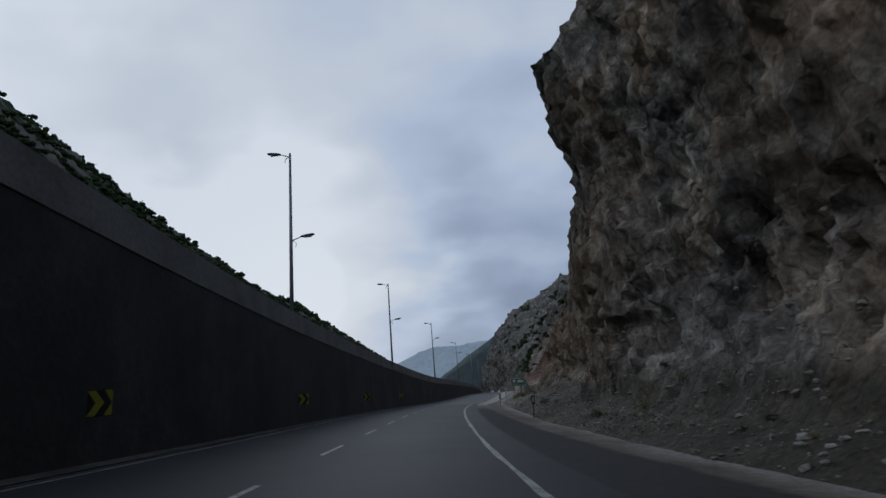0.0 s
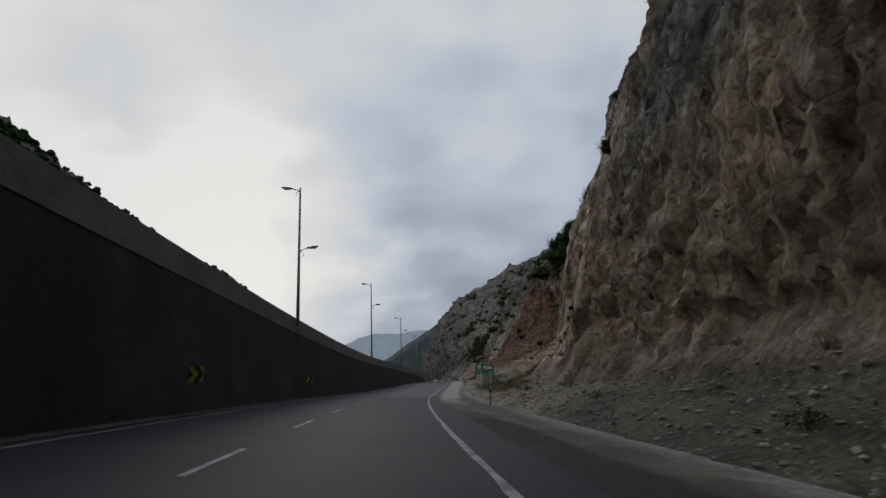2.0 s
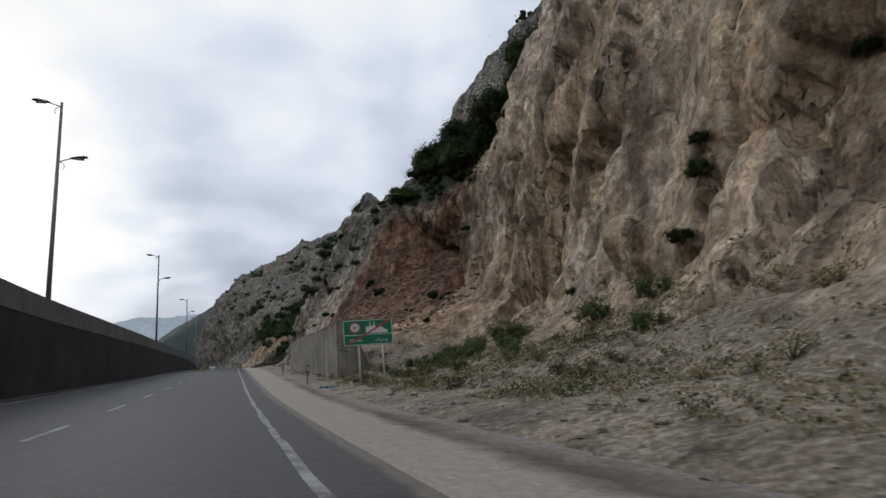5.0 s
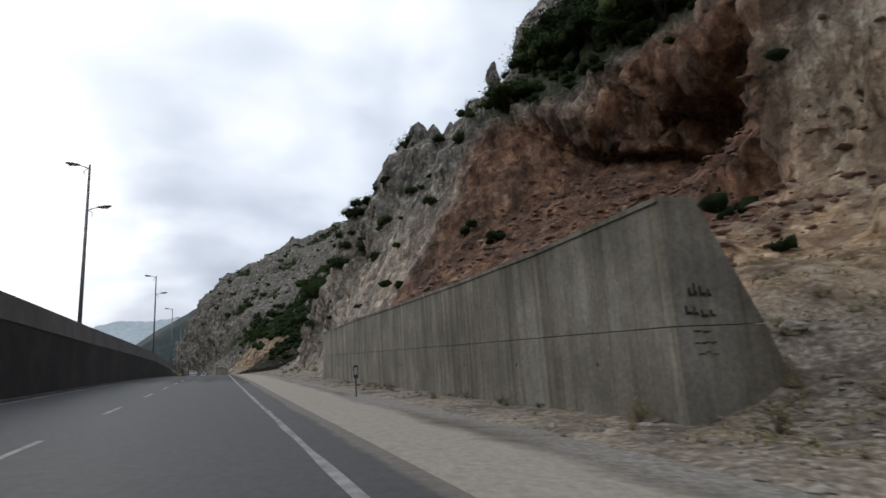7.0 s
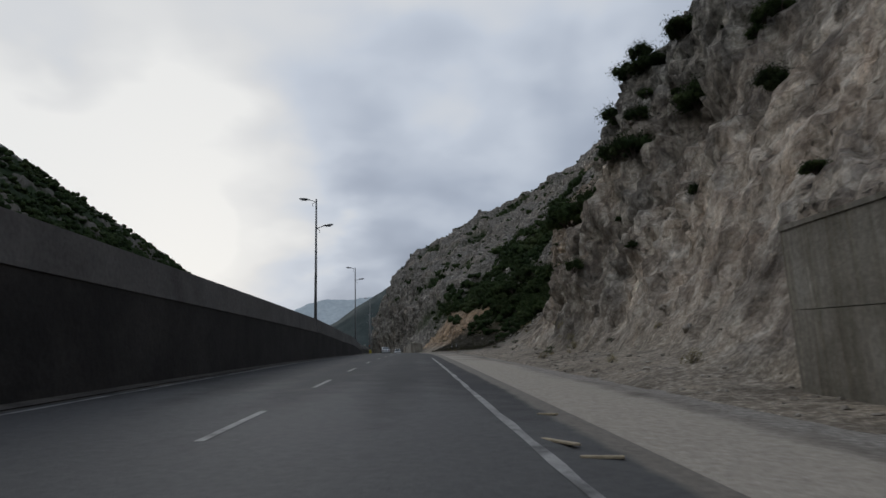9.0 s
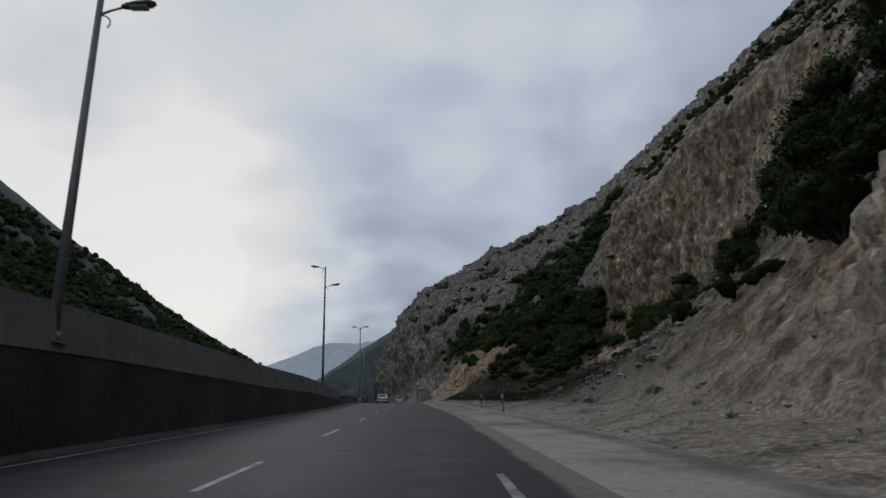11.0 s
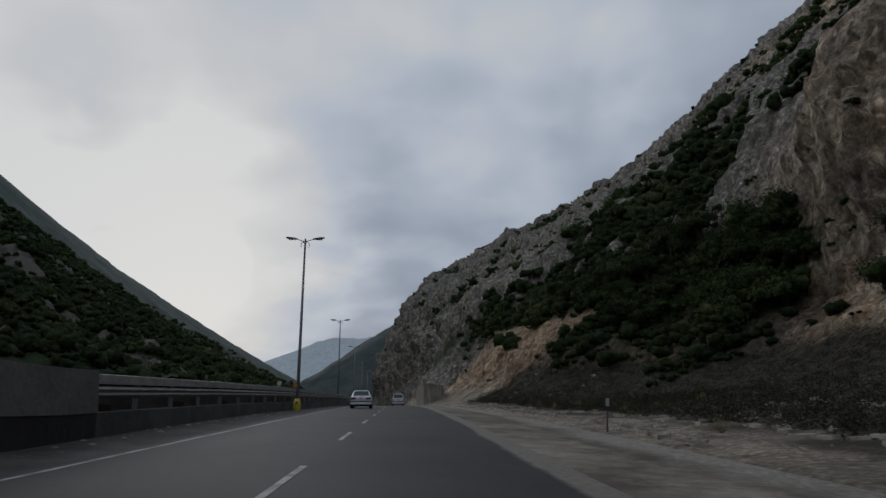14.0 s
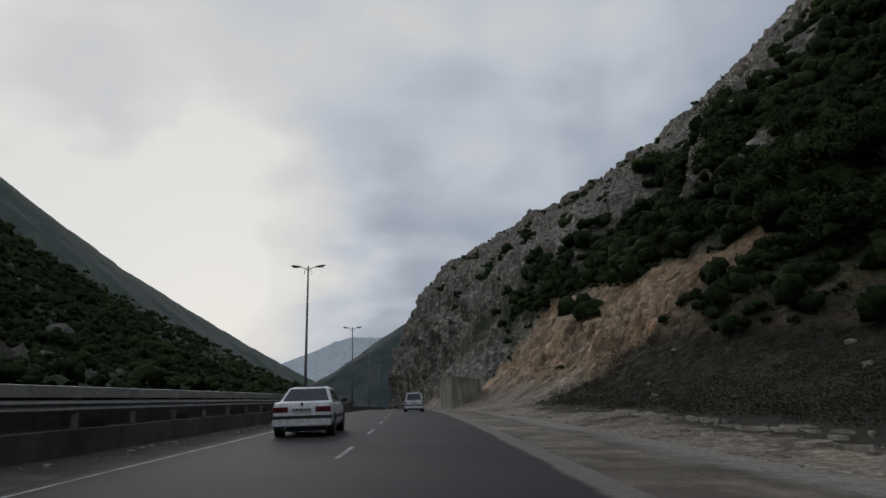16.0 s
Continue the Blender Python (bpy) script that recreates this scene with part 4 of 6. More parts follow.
def box(bm, x0, x1, y0, y1, z0, z1, bevel=0.0):
    r = bmesh.ops.create_cube(bm, size=1.0)
    vs = r["verts"]
    for v in vs:
        v.co = Vector(((x0 + x1) / 2 + v.co.x * (x1 - x0), (y0 + y1) / 2 + v.co.y * (y1 - y0), (z0 + z1) / 2 + v.co.z * (z1 - z0)))
    if bevel:
        es = list({e for v in vs for e in v.link_edges})
        bmesh.ops.bevel(bm, geom=es, offset=bevel, segments=2, affect="EDGES", profile=0.5)
    return bm


def boxed(*a, bevel=0.0):
    return box(bmesh.new(), *a, bevel=bevel)


def tube(points, radii, sides=10, caps=True):
    """A round bar along points, with a radius at each."""
    bm = bmesh.new()
    pts = [Vector(p) for p in points]
    if not hasattr(radii, "__len__"):
        radii = [radii] * len(pts)
    rings, side = [], None
    for i, p in enumerate(pts):
        d = (pts[min(i + 1, len(pts) - 1)] - pts[max(i - 1, 0)]).normalized()
        if side is None:
            side = d.orthogonal().normalized()
        side = (side - d * side.dot(d)).normalized()
        up = d.cross(side)
        rings.append([bm.verts.new(p + (side * math.cos(a) + up * math.sin(a)) * radii[i]) for a in (2 * math.pi * k / sides for k in range(sides))])
    for a, b in zip(rings, rings[1:]):
        for k in range(sides):
            bm.faces.new((a[k], a[(k + 1) % sides], b[(k + 1) % sides], b[k]))
    if caps:
        bm.faces.new(rings[0][::-1])
        bm.faces.new(rings[-1])
    return bm


def prism(outline, y0, y1):
    """A flat outline in x and z, drawn out from y0 to y1."""
    bm = bmesh.new()
    a = [bm.verts.new((x, y0, z)) for x, z in outline]
    b = [bm.verts.new((x, y1, z)) for x, z in outline]
    n = len(outline)
    bm.faces.new(a)
    bm.faces.new(b[::-1])
    for i in range(n):
        bm.faces.new((a[i], b[i], b[(i + 1) % n], a[(i + 1) % n]))
    bmesh.ops.recalc_face_normals(bm, faces=bm.faces)
    return bm


def plain(name, color, rough=0.5, metal=0.0, noise_scale=4.0, spread=0.12, bump=0.0):
    lo, hi = [tuple(max(0.0, c * k) for c in color) for k in (1 - spread, 1 + spread)]
    return material(name, [lo, hi], rough, noise_scale, bump, 8, metal)


M_STEEL = plain("galvanised_steel", (0.33, 0.34, 0.35), 0.45, 0.7)
M_POLE = plain("grey_pole_paint", (0.2, 0.205, 0.21), 0.5, 0.3)
M_LAMPHEAD = plain("lamp_housing", (0.13, 0.135, 0.14), 0.45, 0.2)
M_LENS = plain("lamp_glass", (0.4, 0.42, 0.43), 0.25)
M_WHITE_METAL = plain("white_sign_post", (0.62, 0.61, 0.57), 0.6, 0.0, 3.0, 0.15)
M_GREEN = plain("sign_green", (0.004, 0.16, 0.085), 0.45, 0.0, 2.0, 0.08)
M_SIGNWHITE = plain("sign_white", (0.72, 0.74, 0.72), 0.5)
M_SIGNRED = plain("sign_red", (0.5, 0.025, 0.04), 0.5)
M_INK = plain("sign_black", (0.015, 0.015, 0.017), 0.5)
M_YELLOW = plain("sign_yellow", (0.3, 0.27, 0.02), 0.6)
M_ORANGE = plain("orange_marker", (0.55, 0.14, 0.02), 0.6)
M_YELLOWBASE = plain("worn_yellow_paint", (0.5, 0.42, 0.05), 0.7, 0.0, 3.0, 0.3)
M_BLACKPOST = plain("black_marker", (0.03, 0.028, 0.027), 0.6, 0.0, 6.0, 0.3)
M_RUST = plain("rusty_post", (0.11, 0.075, 0.055), 0.8, 0.2, 8.0, 0.4)
M_REFLECT = plain("grey_reflector", (0.32, 0.33, 0.33), 0.3)
M_GALVRAIL = plain("dusty_rail_steel", (0.26, 0.26, 0.25), 0.6, 0.35, 3.0, 0.2)
M_WHITERAIL = plain("dusty_white_beam", (0.37, 0.37, 0.345), 0.7, 0.0, 2.0, 0.2)
M_CARWHITE = plain("white_car_paint", (0.72, 0.74, 0.77), 0.22, 0.0, 1.0, 0.03)
M_CARGLASS = plain("dark_car_glass", (0.05, 0.06, 0.065), 0.06, 0.0, 1.0, 0.1)
M_CARBLACK = plain("black_bumper_trim", (0.02, 0.02, 0.022), 0.55)
M_TAIL = plain("red_tail_lamp", (0.1, 0.008, 0.011), 0.2)
M_TYRE = plain("tyre_rubber", (0.02, 0.02, 0.02), 0.85)
M_RIM = plain("grey_wheel_rim", (0.3, 0.31, 0.32), 0.4, 0.6)
M_PLATE = plain("number_plate", (0.6, 0.61, 0.6), 0.5)
def streaked(name, colors, dark):
    """Concrete with runs of water and rust down its face."""
    m = material(name, colors, 0.9, 0.6, 0.3, 18)
    t = m.node_tree
    b = t.nodes["Principled BSDF"]
    last = b.inputs["Base Color"].links[0].from_socket
    co = t.nodes.new("ShaderNodeTexCoord")
    for sc, stretch, lo, hi, tint in ((1.0, (1.4, 1.4, 0.1), 0.42, 0.62, dark), (1.0, (5, 5, 0.14), 0.5, 0.7, (0.62, 0.57, 0.5)), (0.35, (1, 1, 1), 0.35, 0.7, (0.64, 0.62, 0.57)), (1.0, (3.2, 3.2, 0.12), 0.58, 0.7, (1.45, 1.45, 1.42))):
        mp = t.nodes.new("ShaderNodeMapping")
        mp.inputs["Scale"].default_value = stretch
        n = nd(t, "ShaderNodeTexNoise", Scale=sc, Detail=6.0, Roughness=0.65)
        t.links.new(co.outputs["Object"], mp.inputs["Vector"])
        t.links.new(mp.outputs[0], n.inputs["Vector"])
        mr = t.nodes.new("ShaderNodeMapRange")
        mr.inputs["From Min"].default_value, mr.inputs["From Max"].default_value = lo, hi
        t.links.new(n.outputs["Fac"], mr.inputs["Value"])
        mx = t.nodes.new("ShaderNodeMix")
        mx.data_type, mx.blend_type = "RGBA", "MULTIPLY"
        mx.inputs["B"].default_value = (*tint, 1)
        t.links.new(mr.outputs[0], mx.inputs["Factor"])
        t.links.new(last, mx.inputs["A"])
        last = mx.outputs["Result"]
    t.links.new(last, b.inputs["Base Color"])
    return m


M_CONCRETE = streaked("streaked_wall_concrete", [(0.21, 0.2, 0.175), (0.29, 0.275, 0.245), (0.37, 0.353, 0.32)], (0.58, 0.56, 0.5))


def foliage(name, colors, scale, leafy, depth, random_tint=0.0):
    """Leaf masses: broad patches of green, leaf-sized relief, shade between leaves painted as dark mottling."""
    m = material(name, colors, 0.95, scale, 0.0, 8, random_tint=random_tint)
    t = m.node_tree
    b = t.nodes["Principled BSDF"]
    co = t.nodes.new("ShaderNodeTexCoord")
    last = b.inputs["Base Color"].links[0].from_socket
    n = nd(t, "ShaderNodeTexNoise", Scale=leafy, Detail=6.0, Roughness=0.75)
    t.links.new(co.outputs["Object"], n.inputs["Vector"])
    mr = t.nodes.new("ShaderNodeMapRange")
    for k, v in (("From Min", 0.38), ("From Max", 0.66), ("To Min", 0.5), ("To Max", 1.5)):
        mr.inputs[k].default_value = v
    t.links.new(n.outputs["Fac"], mr.inputs["Value"])
    mx = t.nodes.new("ShaderNodeMix")
    mx.data_type, mx.blend_type = "RGBA", "MULTIPLY"
    mx.inputs["Factor"].default_value = 1.0
    t.links.new(last, mx.inputs["A"])
    t.links.new(mr.outputs[0], mx.inputs["B"])
    t.links.new(mx.outputs["Result"], b.inputs["Base Color"])
    b.inputs["Specular IOR Level"].default_value = 0.15
    bp = nd(t, "ShaderNodeBump", Strength=1.0, Distance=depth)
    t.links.new(n.outputs["Fac"], bp.inputs["Height"])
    t.links.new(bp.outputs[0], b.inputs["Normal"])
    return m


M_LEAF = foliage("shrub_leaves", [(0.025, 0.045, 0.016), (0.042, 0.066, 0.023), (0.07, 0.092, 0.036)], 1.2, 7.0, 0.12, 0.35)
M_WOODS = foliage("dark_scrub_leaves", [(0.02, 0.037, 0.013), (0.036, 0.058, 0.02), (0.064, 0.084, 0.032)], 0.09, 3.2, 0.3)
M_FRESH = material("fresh_weeds", [(0.06, 0.085, 0.03), (0.09, 0.12, 0.045), (0.14, 0.15, 0.07)], 0.85, 1.5, 0.0, 8)
M_DRY = material("dry_weeds", [(0.19, 0.163, 0.075), (0.27, 0.228, 0.115), (0.13, 0.138, 0.058)], 0.9, 2.0, 0.0, 8, random_tint=0.3)
M_TWIG = plain("grey_brown_twigs", (0.09, 0.075, 0.06), 0.9)
M_STONE = material("loose_stones", [(0.18, 0.158, 0.13), (0.3, 0.27, 0.23), (0.48, 0.45, 0.4)], 0.92, 1.5, 0.5, 10)
M_REDSTONE = material("reddish_rubble", [(0.12, 0.068, 0.052), (0.23, 0.145, 0.11), (0.4, 0.31, 0.26)], 0.92, 1.2, 0.5, 10)
# brown scrub set darker: the shade among its blades is put into the colour
M_BROWNSCRUB = material("withered_scrub", [(0.02, 0.0185, 0.008), (0.033, 0.03, 0.0135), (0.052, 0.046, 0.022)], 0.95, 0.5, 0.0, 8)
M_WOOD = plain("bleached_planks", (0.42, 0.35, 0.24), 0.85, 0.0, 6.0, 0.25)
M_BLUE = plain("blue_litter", (0.03, 0.36, 0.5), 0.5)

# ---------------------------------------------------------------- lane paint
def painted_line(off, w, y0, y1, name, label, worn=0.0, seed=1):
    """A strip of road paint, ragged where it is worn."""
    ys = np.arange(y0, y1, 0.6)
    if off is None:
        off = -np.interp(ys, LANE_Y, LEFT_W)
    elif off == 0.0:
        off = np.interp(ys, [0, 20, 45, 60, 100, 115, 138, 172], [-0.03, -0.05, -0.15, -0.12, -0.05, -0.1, -0.2, -0.2])
    n = fbm(np.stack([ys, 0 * ys + off, 0 * ys], -1), 0.7, 3, seed) * worn
    n2 = fbm(np.stack([ys, 0 * ys - off, 0 * ys], -1), 0.9, 3, seed + 5) * worn
    g = np.stack([at(ys, off - w / 2 + n, 0.006), at(ys, off + w / 2 + n2, 0.006)], 1)
    return structure(sheet(name, g, M_LINE, flip=True), label)


painted_line(0.0, 0.11, -45, 172, "edge_line", "white edge line, worn and dusty", 0.035, 3)
painted_line(None, 0.1, -45, 420, "median_line", "thin white line beside the retaining wall", 0.03, 9)
for k in range(46):
    y0 = float(np.interp(k, [0, 2, 9, 15, 18, 22, 26, 29, 36, 45], [-2, 12.4, 61.8, 101.9, 125.4, 154.3, 186.6, 211.7, 264.5, 334]))
    ys = np.linspace(y0, y0 + 2.75, 5)
    w = np.interp(y0, LANE_Y, LANE_W)
    g = np.stack([at(ys, -w - 0.05, 0.006), at(ys, -w + 0.05, 0.006)], 1)
    structure(sheet("lane_dash", g, M_LINE, flip=True), "worn white lane dash on the asphalt")

# ---------------------------------------------------------------- street lamps
def lamp_arm(parent, z, side, reach):
    """An outreach arm with its curled brace, and the lamp head as a part with a lens."""
    s = side
    part("arm", tube([(s * 0.05, 0, z - 0.05), (s * reach * 0.45, 0, z + 0.03), (s * reach, 0, z + 0.12)], [0.028, 0.026, 0.024], 8), M_POLE, parent, smooth_shade=True)
    curl = [(s * (0.06 + 0.2 * math.sin(a)), 0, z - 0.26 + 0.2 * math.cos(a) * 0.9) for a in np.linspace(0.1, 2.3, 9)]
    part("brace", tube(curl, 0.016, 6), M_POLE, parent, smooth_shade=True)
    bm = bmesh.new()
    rings = []
    for u, w, t, b in ((0.0, 0.05, 0.03, -0.03), (0.1, 0.1, 0.055, -0.05), (0.35, 0.14, 0.07, -0.07), (0.6, 0.13, 0.06, -0.06), (0.7, 0.06, 0.02, -0.03)):
        x = s * (reach - 0.04 + u)
        zz = z + 0.13 + u * 0.12
        rings.append([bm.verts.new((x, w * math.cos(a), zz + (t if math.sin(a) > 0 else -b) * math.sin(a))) for a in (2 * math.pi * k / 10 for k in range(10))])
    for a, b in zip(rings, rings[1:]):
        for k in range(10):
            bm.faces.new((a[k], a[(k + 1) % 10], b[(k + 1) % 10], b[k]))
    bm.faces.new(rings[0])
    bm.faces.new(rings[-1])
    bmesh.ops.recalc_face_normals(bm, faces=bm.faces)
    head = part("lamp_head", bm, M_LAMPHEAD, parent, smooth_shade=True)
    part("lens", boxed(min(s * (reach + 0.14), s * (reach + 0.5)), max(s * (reach + 0.14), s * (reach + 0.5)), -0.09, 0.09, z + 0.085, z + 0.125, bevel=0.012), M_LENS, head, "pale glass lens")


def street_lamp(height, low_arm, label):
    """low_arm: height of the arm over the lower carriageway; None for a twin-headed top."""
    lamp = thing("street_lamp", label, "street lamp", "street lamps along the median")
    part("pole", tube([(0, 0, 0), (0, 0, height * 0.35), (0, 0, height)], [0.105, 0.085, 0.055], 12), M_POLE, lamp, smooth_shade=True)
    part("base_plate", boxed(-0.19, 0.19, -0.19, 0.19, 0.0, 0.03, bevel=0.006), M_POLE, lamp)
    part("collar", tube([(0, 0, 0.03), (0, 0, 0.22)], 0.125, 12), M_POLE, lamp, smooth_shade=True)
    part("cap", tube([(0, 0, height), (0, 0, height + 0.06)], [0.06, 0.03], 10), M_POLE, lamp)
    top = height - 0.12
    lamp_arm(lamp, top, -1, 0.5)
    lamp_arm(lamp, top if low_arm is None else low_arm, 1, 0.5)
    return lamp


for y, off, foot, top, low in LAMPS:
    ob = street_lamp(top - foot, None if low is None else low - foot,
                     "tall grey steel street lamp with two lamp heads at one height" if low is None else "tall grey steel street lamp with one high and one low arm")
    p = atz1(y, off, foot)
    ob.matrix_world = pose(p.x, p.y, p.z, 0, 0, heading(y))
    if low is None and y < 260:
        box_ = part("marker_box", boxed(-0.26, -0.11, -0.04, 0.04, 1.4, 1.66, bevel=0.01), M_ORANGE, ob, "small orange box strapped to the pole")
        part("strap", boxed(-0.12, 0.0, -0.095, -0.085, 1.5, 1.54), M_STEEL, box_)
        sock = thing("pole_footing", "worn yellow painted footing round the lamp pole", "footing")
        part("footing", tube([(0, 0, -0.1), (0, 0, 0.45), (0, 0, 0.78)], [0.26, 0.22, 0.15], 14), M_YELLOWBASE, sock, smooth_shade=True)
        part("sticker", boxed(-0.06, 0.06, -0.205, -0.19, 0.5, 0.62), M_INK, sock)
        sock.matrix_world = pose(p.x, p.y, p.z, 0, 0, heading(y))

# ---------------------------------------------------------------- chevron boards on the wall
def chevron(label="yellow and black chevron board fixed to the dark wall"):
    t = thing("chevron_sign", label, "road sign", "chevron boards on the wall")
    part("board", boxed(-0.3, 0.3, -0.012, 0.012, -0.3, 0.3, bevel=0.004), M_INK, t)
    part("arrow", prism([(-0.3, 0.28), (-0.12, 0.28), (0.1, 0.0), (-0.12, -0.28), (-0.3, -0.28), (-0.1, 0.0)], -0.022, -0.013), M_YELLOW, t)
    part("arrow", prism([(0.1, 0.28), (0.26, 0.28), (0.29, 0.22), (0.29, 0.1), (0.28, -0.1), (0.29, -0.22), (0.26, -0.28), (0.1, -0.28), (0.28, 0.0)], -0.022, -0.013), M_YELLOW, t)
    part("bracket", boxed(-0.03, 0.03, 0.013, 0.4, -0.06, 0.0), M_INK, t)
    return t


for y in CHEVRONS:
    ob = chevron()
    p = atz1(y, wall_off(y) + 0.42, 1.52)
    ob.matrix_world = pose(p.x, p.y, p.z, 0, 0, heading(y) - 4) @ Matrix.Scale(0.8, 4)

# ---------------------------------------------------------------- marker posts on the verge
def marker_post(lean):
    t = thing("marker_post", "rusty roadside marker post with a dark reflector plate, leaning slightly", "marker post", "marker posts along the verge")
    part("post", boxed(-0.022, 0.022, -0.022, 0.022, -0.15, 0.85), M_RUST, t)
    plate = part("plate", boxed(-0.075, 0.075, -0.035, -0.023, 0.62, 1.02, bevel=0.004), M_BLACKPOST, t, "black plate with a slanting lower edge")
    part("reflector", boxed(-0.05, 0.05, -0.041, -0.036, 0.73, 0.95, bevel=0.002), M_REFLECT, plate, "dull grey reflector")
    return t


for i, (y, off) in enumerate(POSTS):
    ob = marker_post(0)
    p = at1(y, off, -0.08)
    rnd = random.Random(i)
    ob.matrix_world = pose(p.x, p.y, p.z, rnd.uniform(-4, 4), rnd.uniform(-5, 5), heading(y) + rnd.uniform(-10, 10))

# ---------------------------------------------------------------- green road sign
def letters(text, size, mat, parent, x, y, z, label=""):
    cu = bpy.data.curves.new("lettering", "FONT")
    cu.body, cu.size, cu.align_x, cu.align_y, cu.extrude = text, size, "CENTER", "CENTER", 0.004
    tmp = bpy.data.objects.new("lettering", cu)
    scene.collection.objects.link(tmp)
    me = bpy.data.meshes.new_from_object(tmp.evaluated_get(bpy.context.evaluated_depsgraph_get()))
    bpy.data.objects.remove(tmp)
    me.materials.clear()
    me.materials.append(mat)
    ob = new("lettering", me)
    ob.parent = parent
    ob.matrix_local = pose(x, y, z, 90, 0, 0)
    if label:
        tagged(ob, label)
    return ob


def disc(r, x, z, y0, y1, n=28):
    return prism([(x + r * math.cos(a), z + r * math.sin(a)) for a in (2 * math.pi * k / n for k in range(n))], y0, y1)


def road_sign(w, h, clear):
    """End-of-town board: green panel on two white posts; local x runs along the board, -y faces the traffic."""
    t = thing("road_sign", "green road sign with red slash on two white posts", "road sign")
    board = part("board", boxed(0, w, -0.02, 0.02, clear, clear + h, bevel=0.008), M_GREEN, t, "green painted metal board")
    e = 0.025
    for x0, x1, z0, z1 in ((0.02, w - 0.02, clear + h - 0.045, clear + h - 0.02), (0.02, w - 0.02, clear + 0.02, clear + 0.045),
                           (0.02, 0.02 + e, clear + 0.046, clear + h - 0.046), (w - 0.02 - e, w - 0.02, clear + 0.046, clear + h - 0.046),
                           (0.046, w - 0.046, clear + h * 0.4, clear + h * 0.4 + 0.025)):
        part("border", boxed(x0, x1, -0.027, -0.021, z0, z1), M_SIGNWHITE, board)
    cx, cz = w * 0.24, clear + h * 0.70
    part("disc", disc(h * 0.205, cx, cz, -0.027, -0.021), M_SIGNRED, board, "red ring of the speed limit")
    part("disc", disc(h * 0.165, cx, cz, -0.033, -0.028), M_SIGNWHITE, board, "white speed limit face")
    letters("60", h * 0.2, M_INK, board, cx, -0.036, cz, "black number")
    # town outline: houses, chimneys and a dome
    u = [(0.46, 0.46), (0.9, 0.46), (0.89, 0.56), (0.84, 0.58), (0.83, 0.64), (0.8, 0.66), (0.77, 0.66), (0.77, 0.76), (0.755, 0.8), (0.74, 0.76), (0.74, 0.68), (0.68, 0.7),
         (0.64, 0.76), (0.635, 0.9), (0.62, 0.9), (0.615, 0.76), (0.58, 0.72), (0.56, 0.76), (0.555, 0.9), (0.54, 0.9), (0.535, 0.72), (0.46, 0.72)]
    part("town_symbol", prism([(x * w, clear + z * h) for x, z in u], -0.027, -0.021), M_SIGNWHITE, board, "white outline of a town")
    letters("Varesk", h * 0.17, M_SIGNWHITE, board, 0.26 * w, -0.026, clear + 0.2 * h, "white town name")
    letters("\ufb8f\ufeb3\ufead\ufeed", h * 0.19, M_SIGNWHITE, board, 0.76 * w, -0.026, clear + 0.2 * h, "white town name in Persian script")
    s = [(0.06 * w, clear + 0.05 * h), (0.1 * w, clear + 0.05 * h), (0.97 * w, clear + 0.93 * h), (0.97 * w, clear + 0.97 * h), (0.93 * w, clear + 0.97 * h)]
    part("slash", prism(s, -0.045, -0.037), M_SIGNRED, board, "red slash across the board")
    for x in (0.3 * w, 0.78 * w):
        p = part("post", tube([(x, 0.075, -0.3), (x, 0.075, clear + h - 0.1)], 0.05, 12), M_WHITE_METAL, t, "white painted steel post", True)
        part("bracket", boxed(x - 0.07, x + 0.07, 0.021, 0.05, clear + 0.2, clear + 0.26), M_STEEL, p)
        part("bracket", boxed(x - 0.07, x + 0.07, 0.021, 0.05, clear + h - 0.26, clear + h - 0.2), M_STEEL, p)
        part("shoe", boxed(x - 0.12, x + 0.12, -0.04, 0.19, -0.32, 0.03, bevel=0.02), M_STONE, p)
    return t


ob = road_sign(SIGN_W, SIGN_H, SIGN_CLEAR)
p = atz1(SIGN_Y, SIGN_OFF, -0.1)
ob.matrix_world = pose(p.x, p.y, p.z, 0, -1.0, SIGN_TURN)

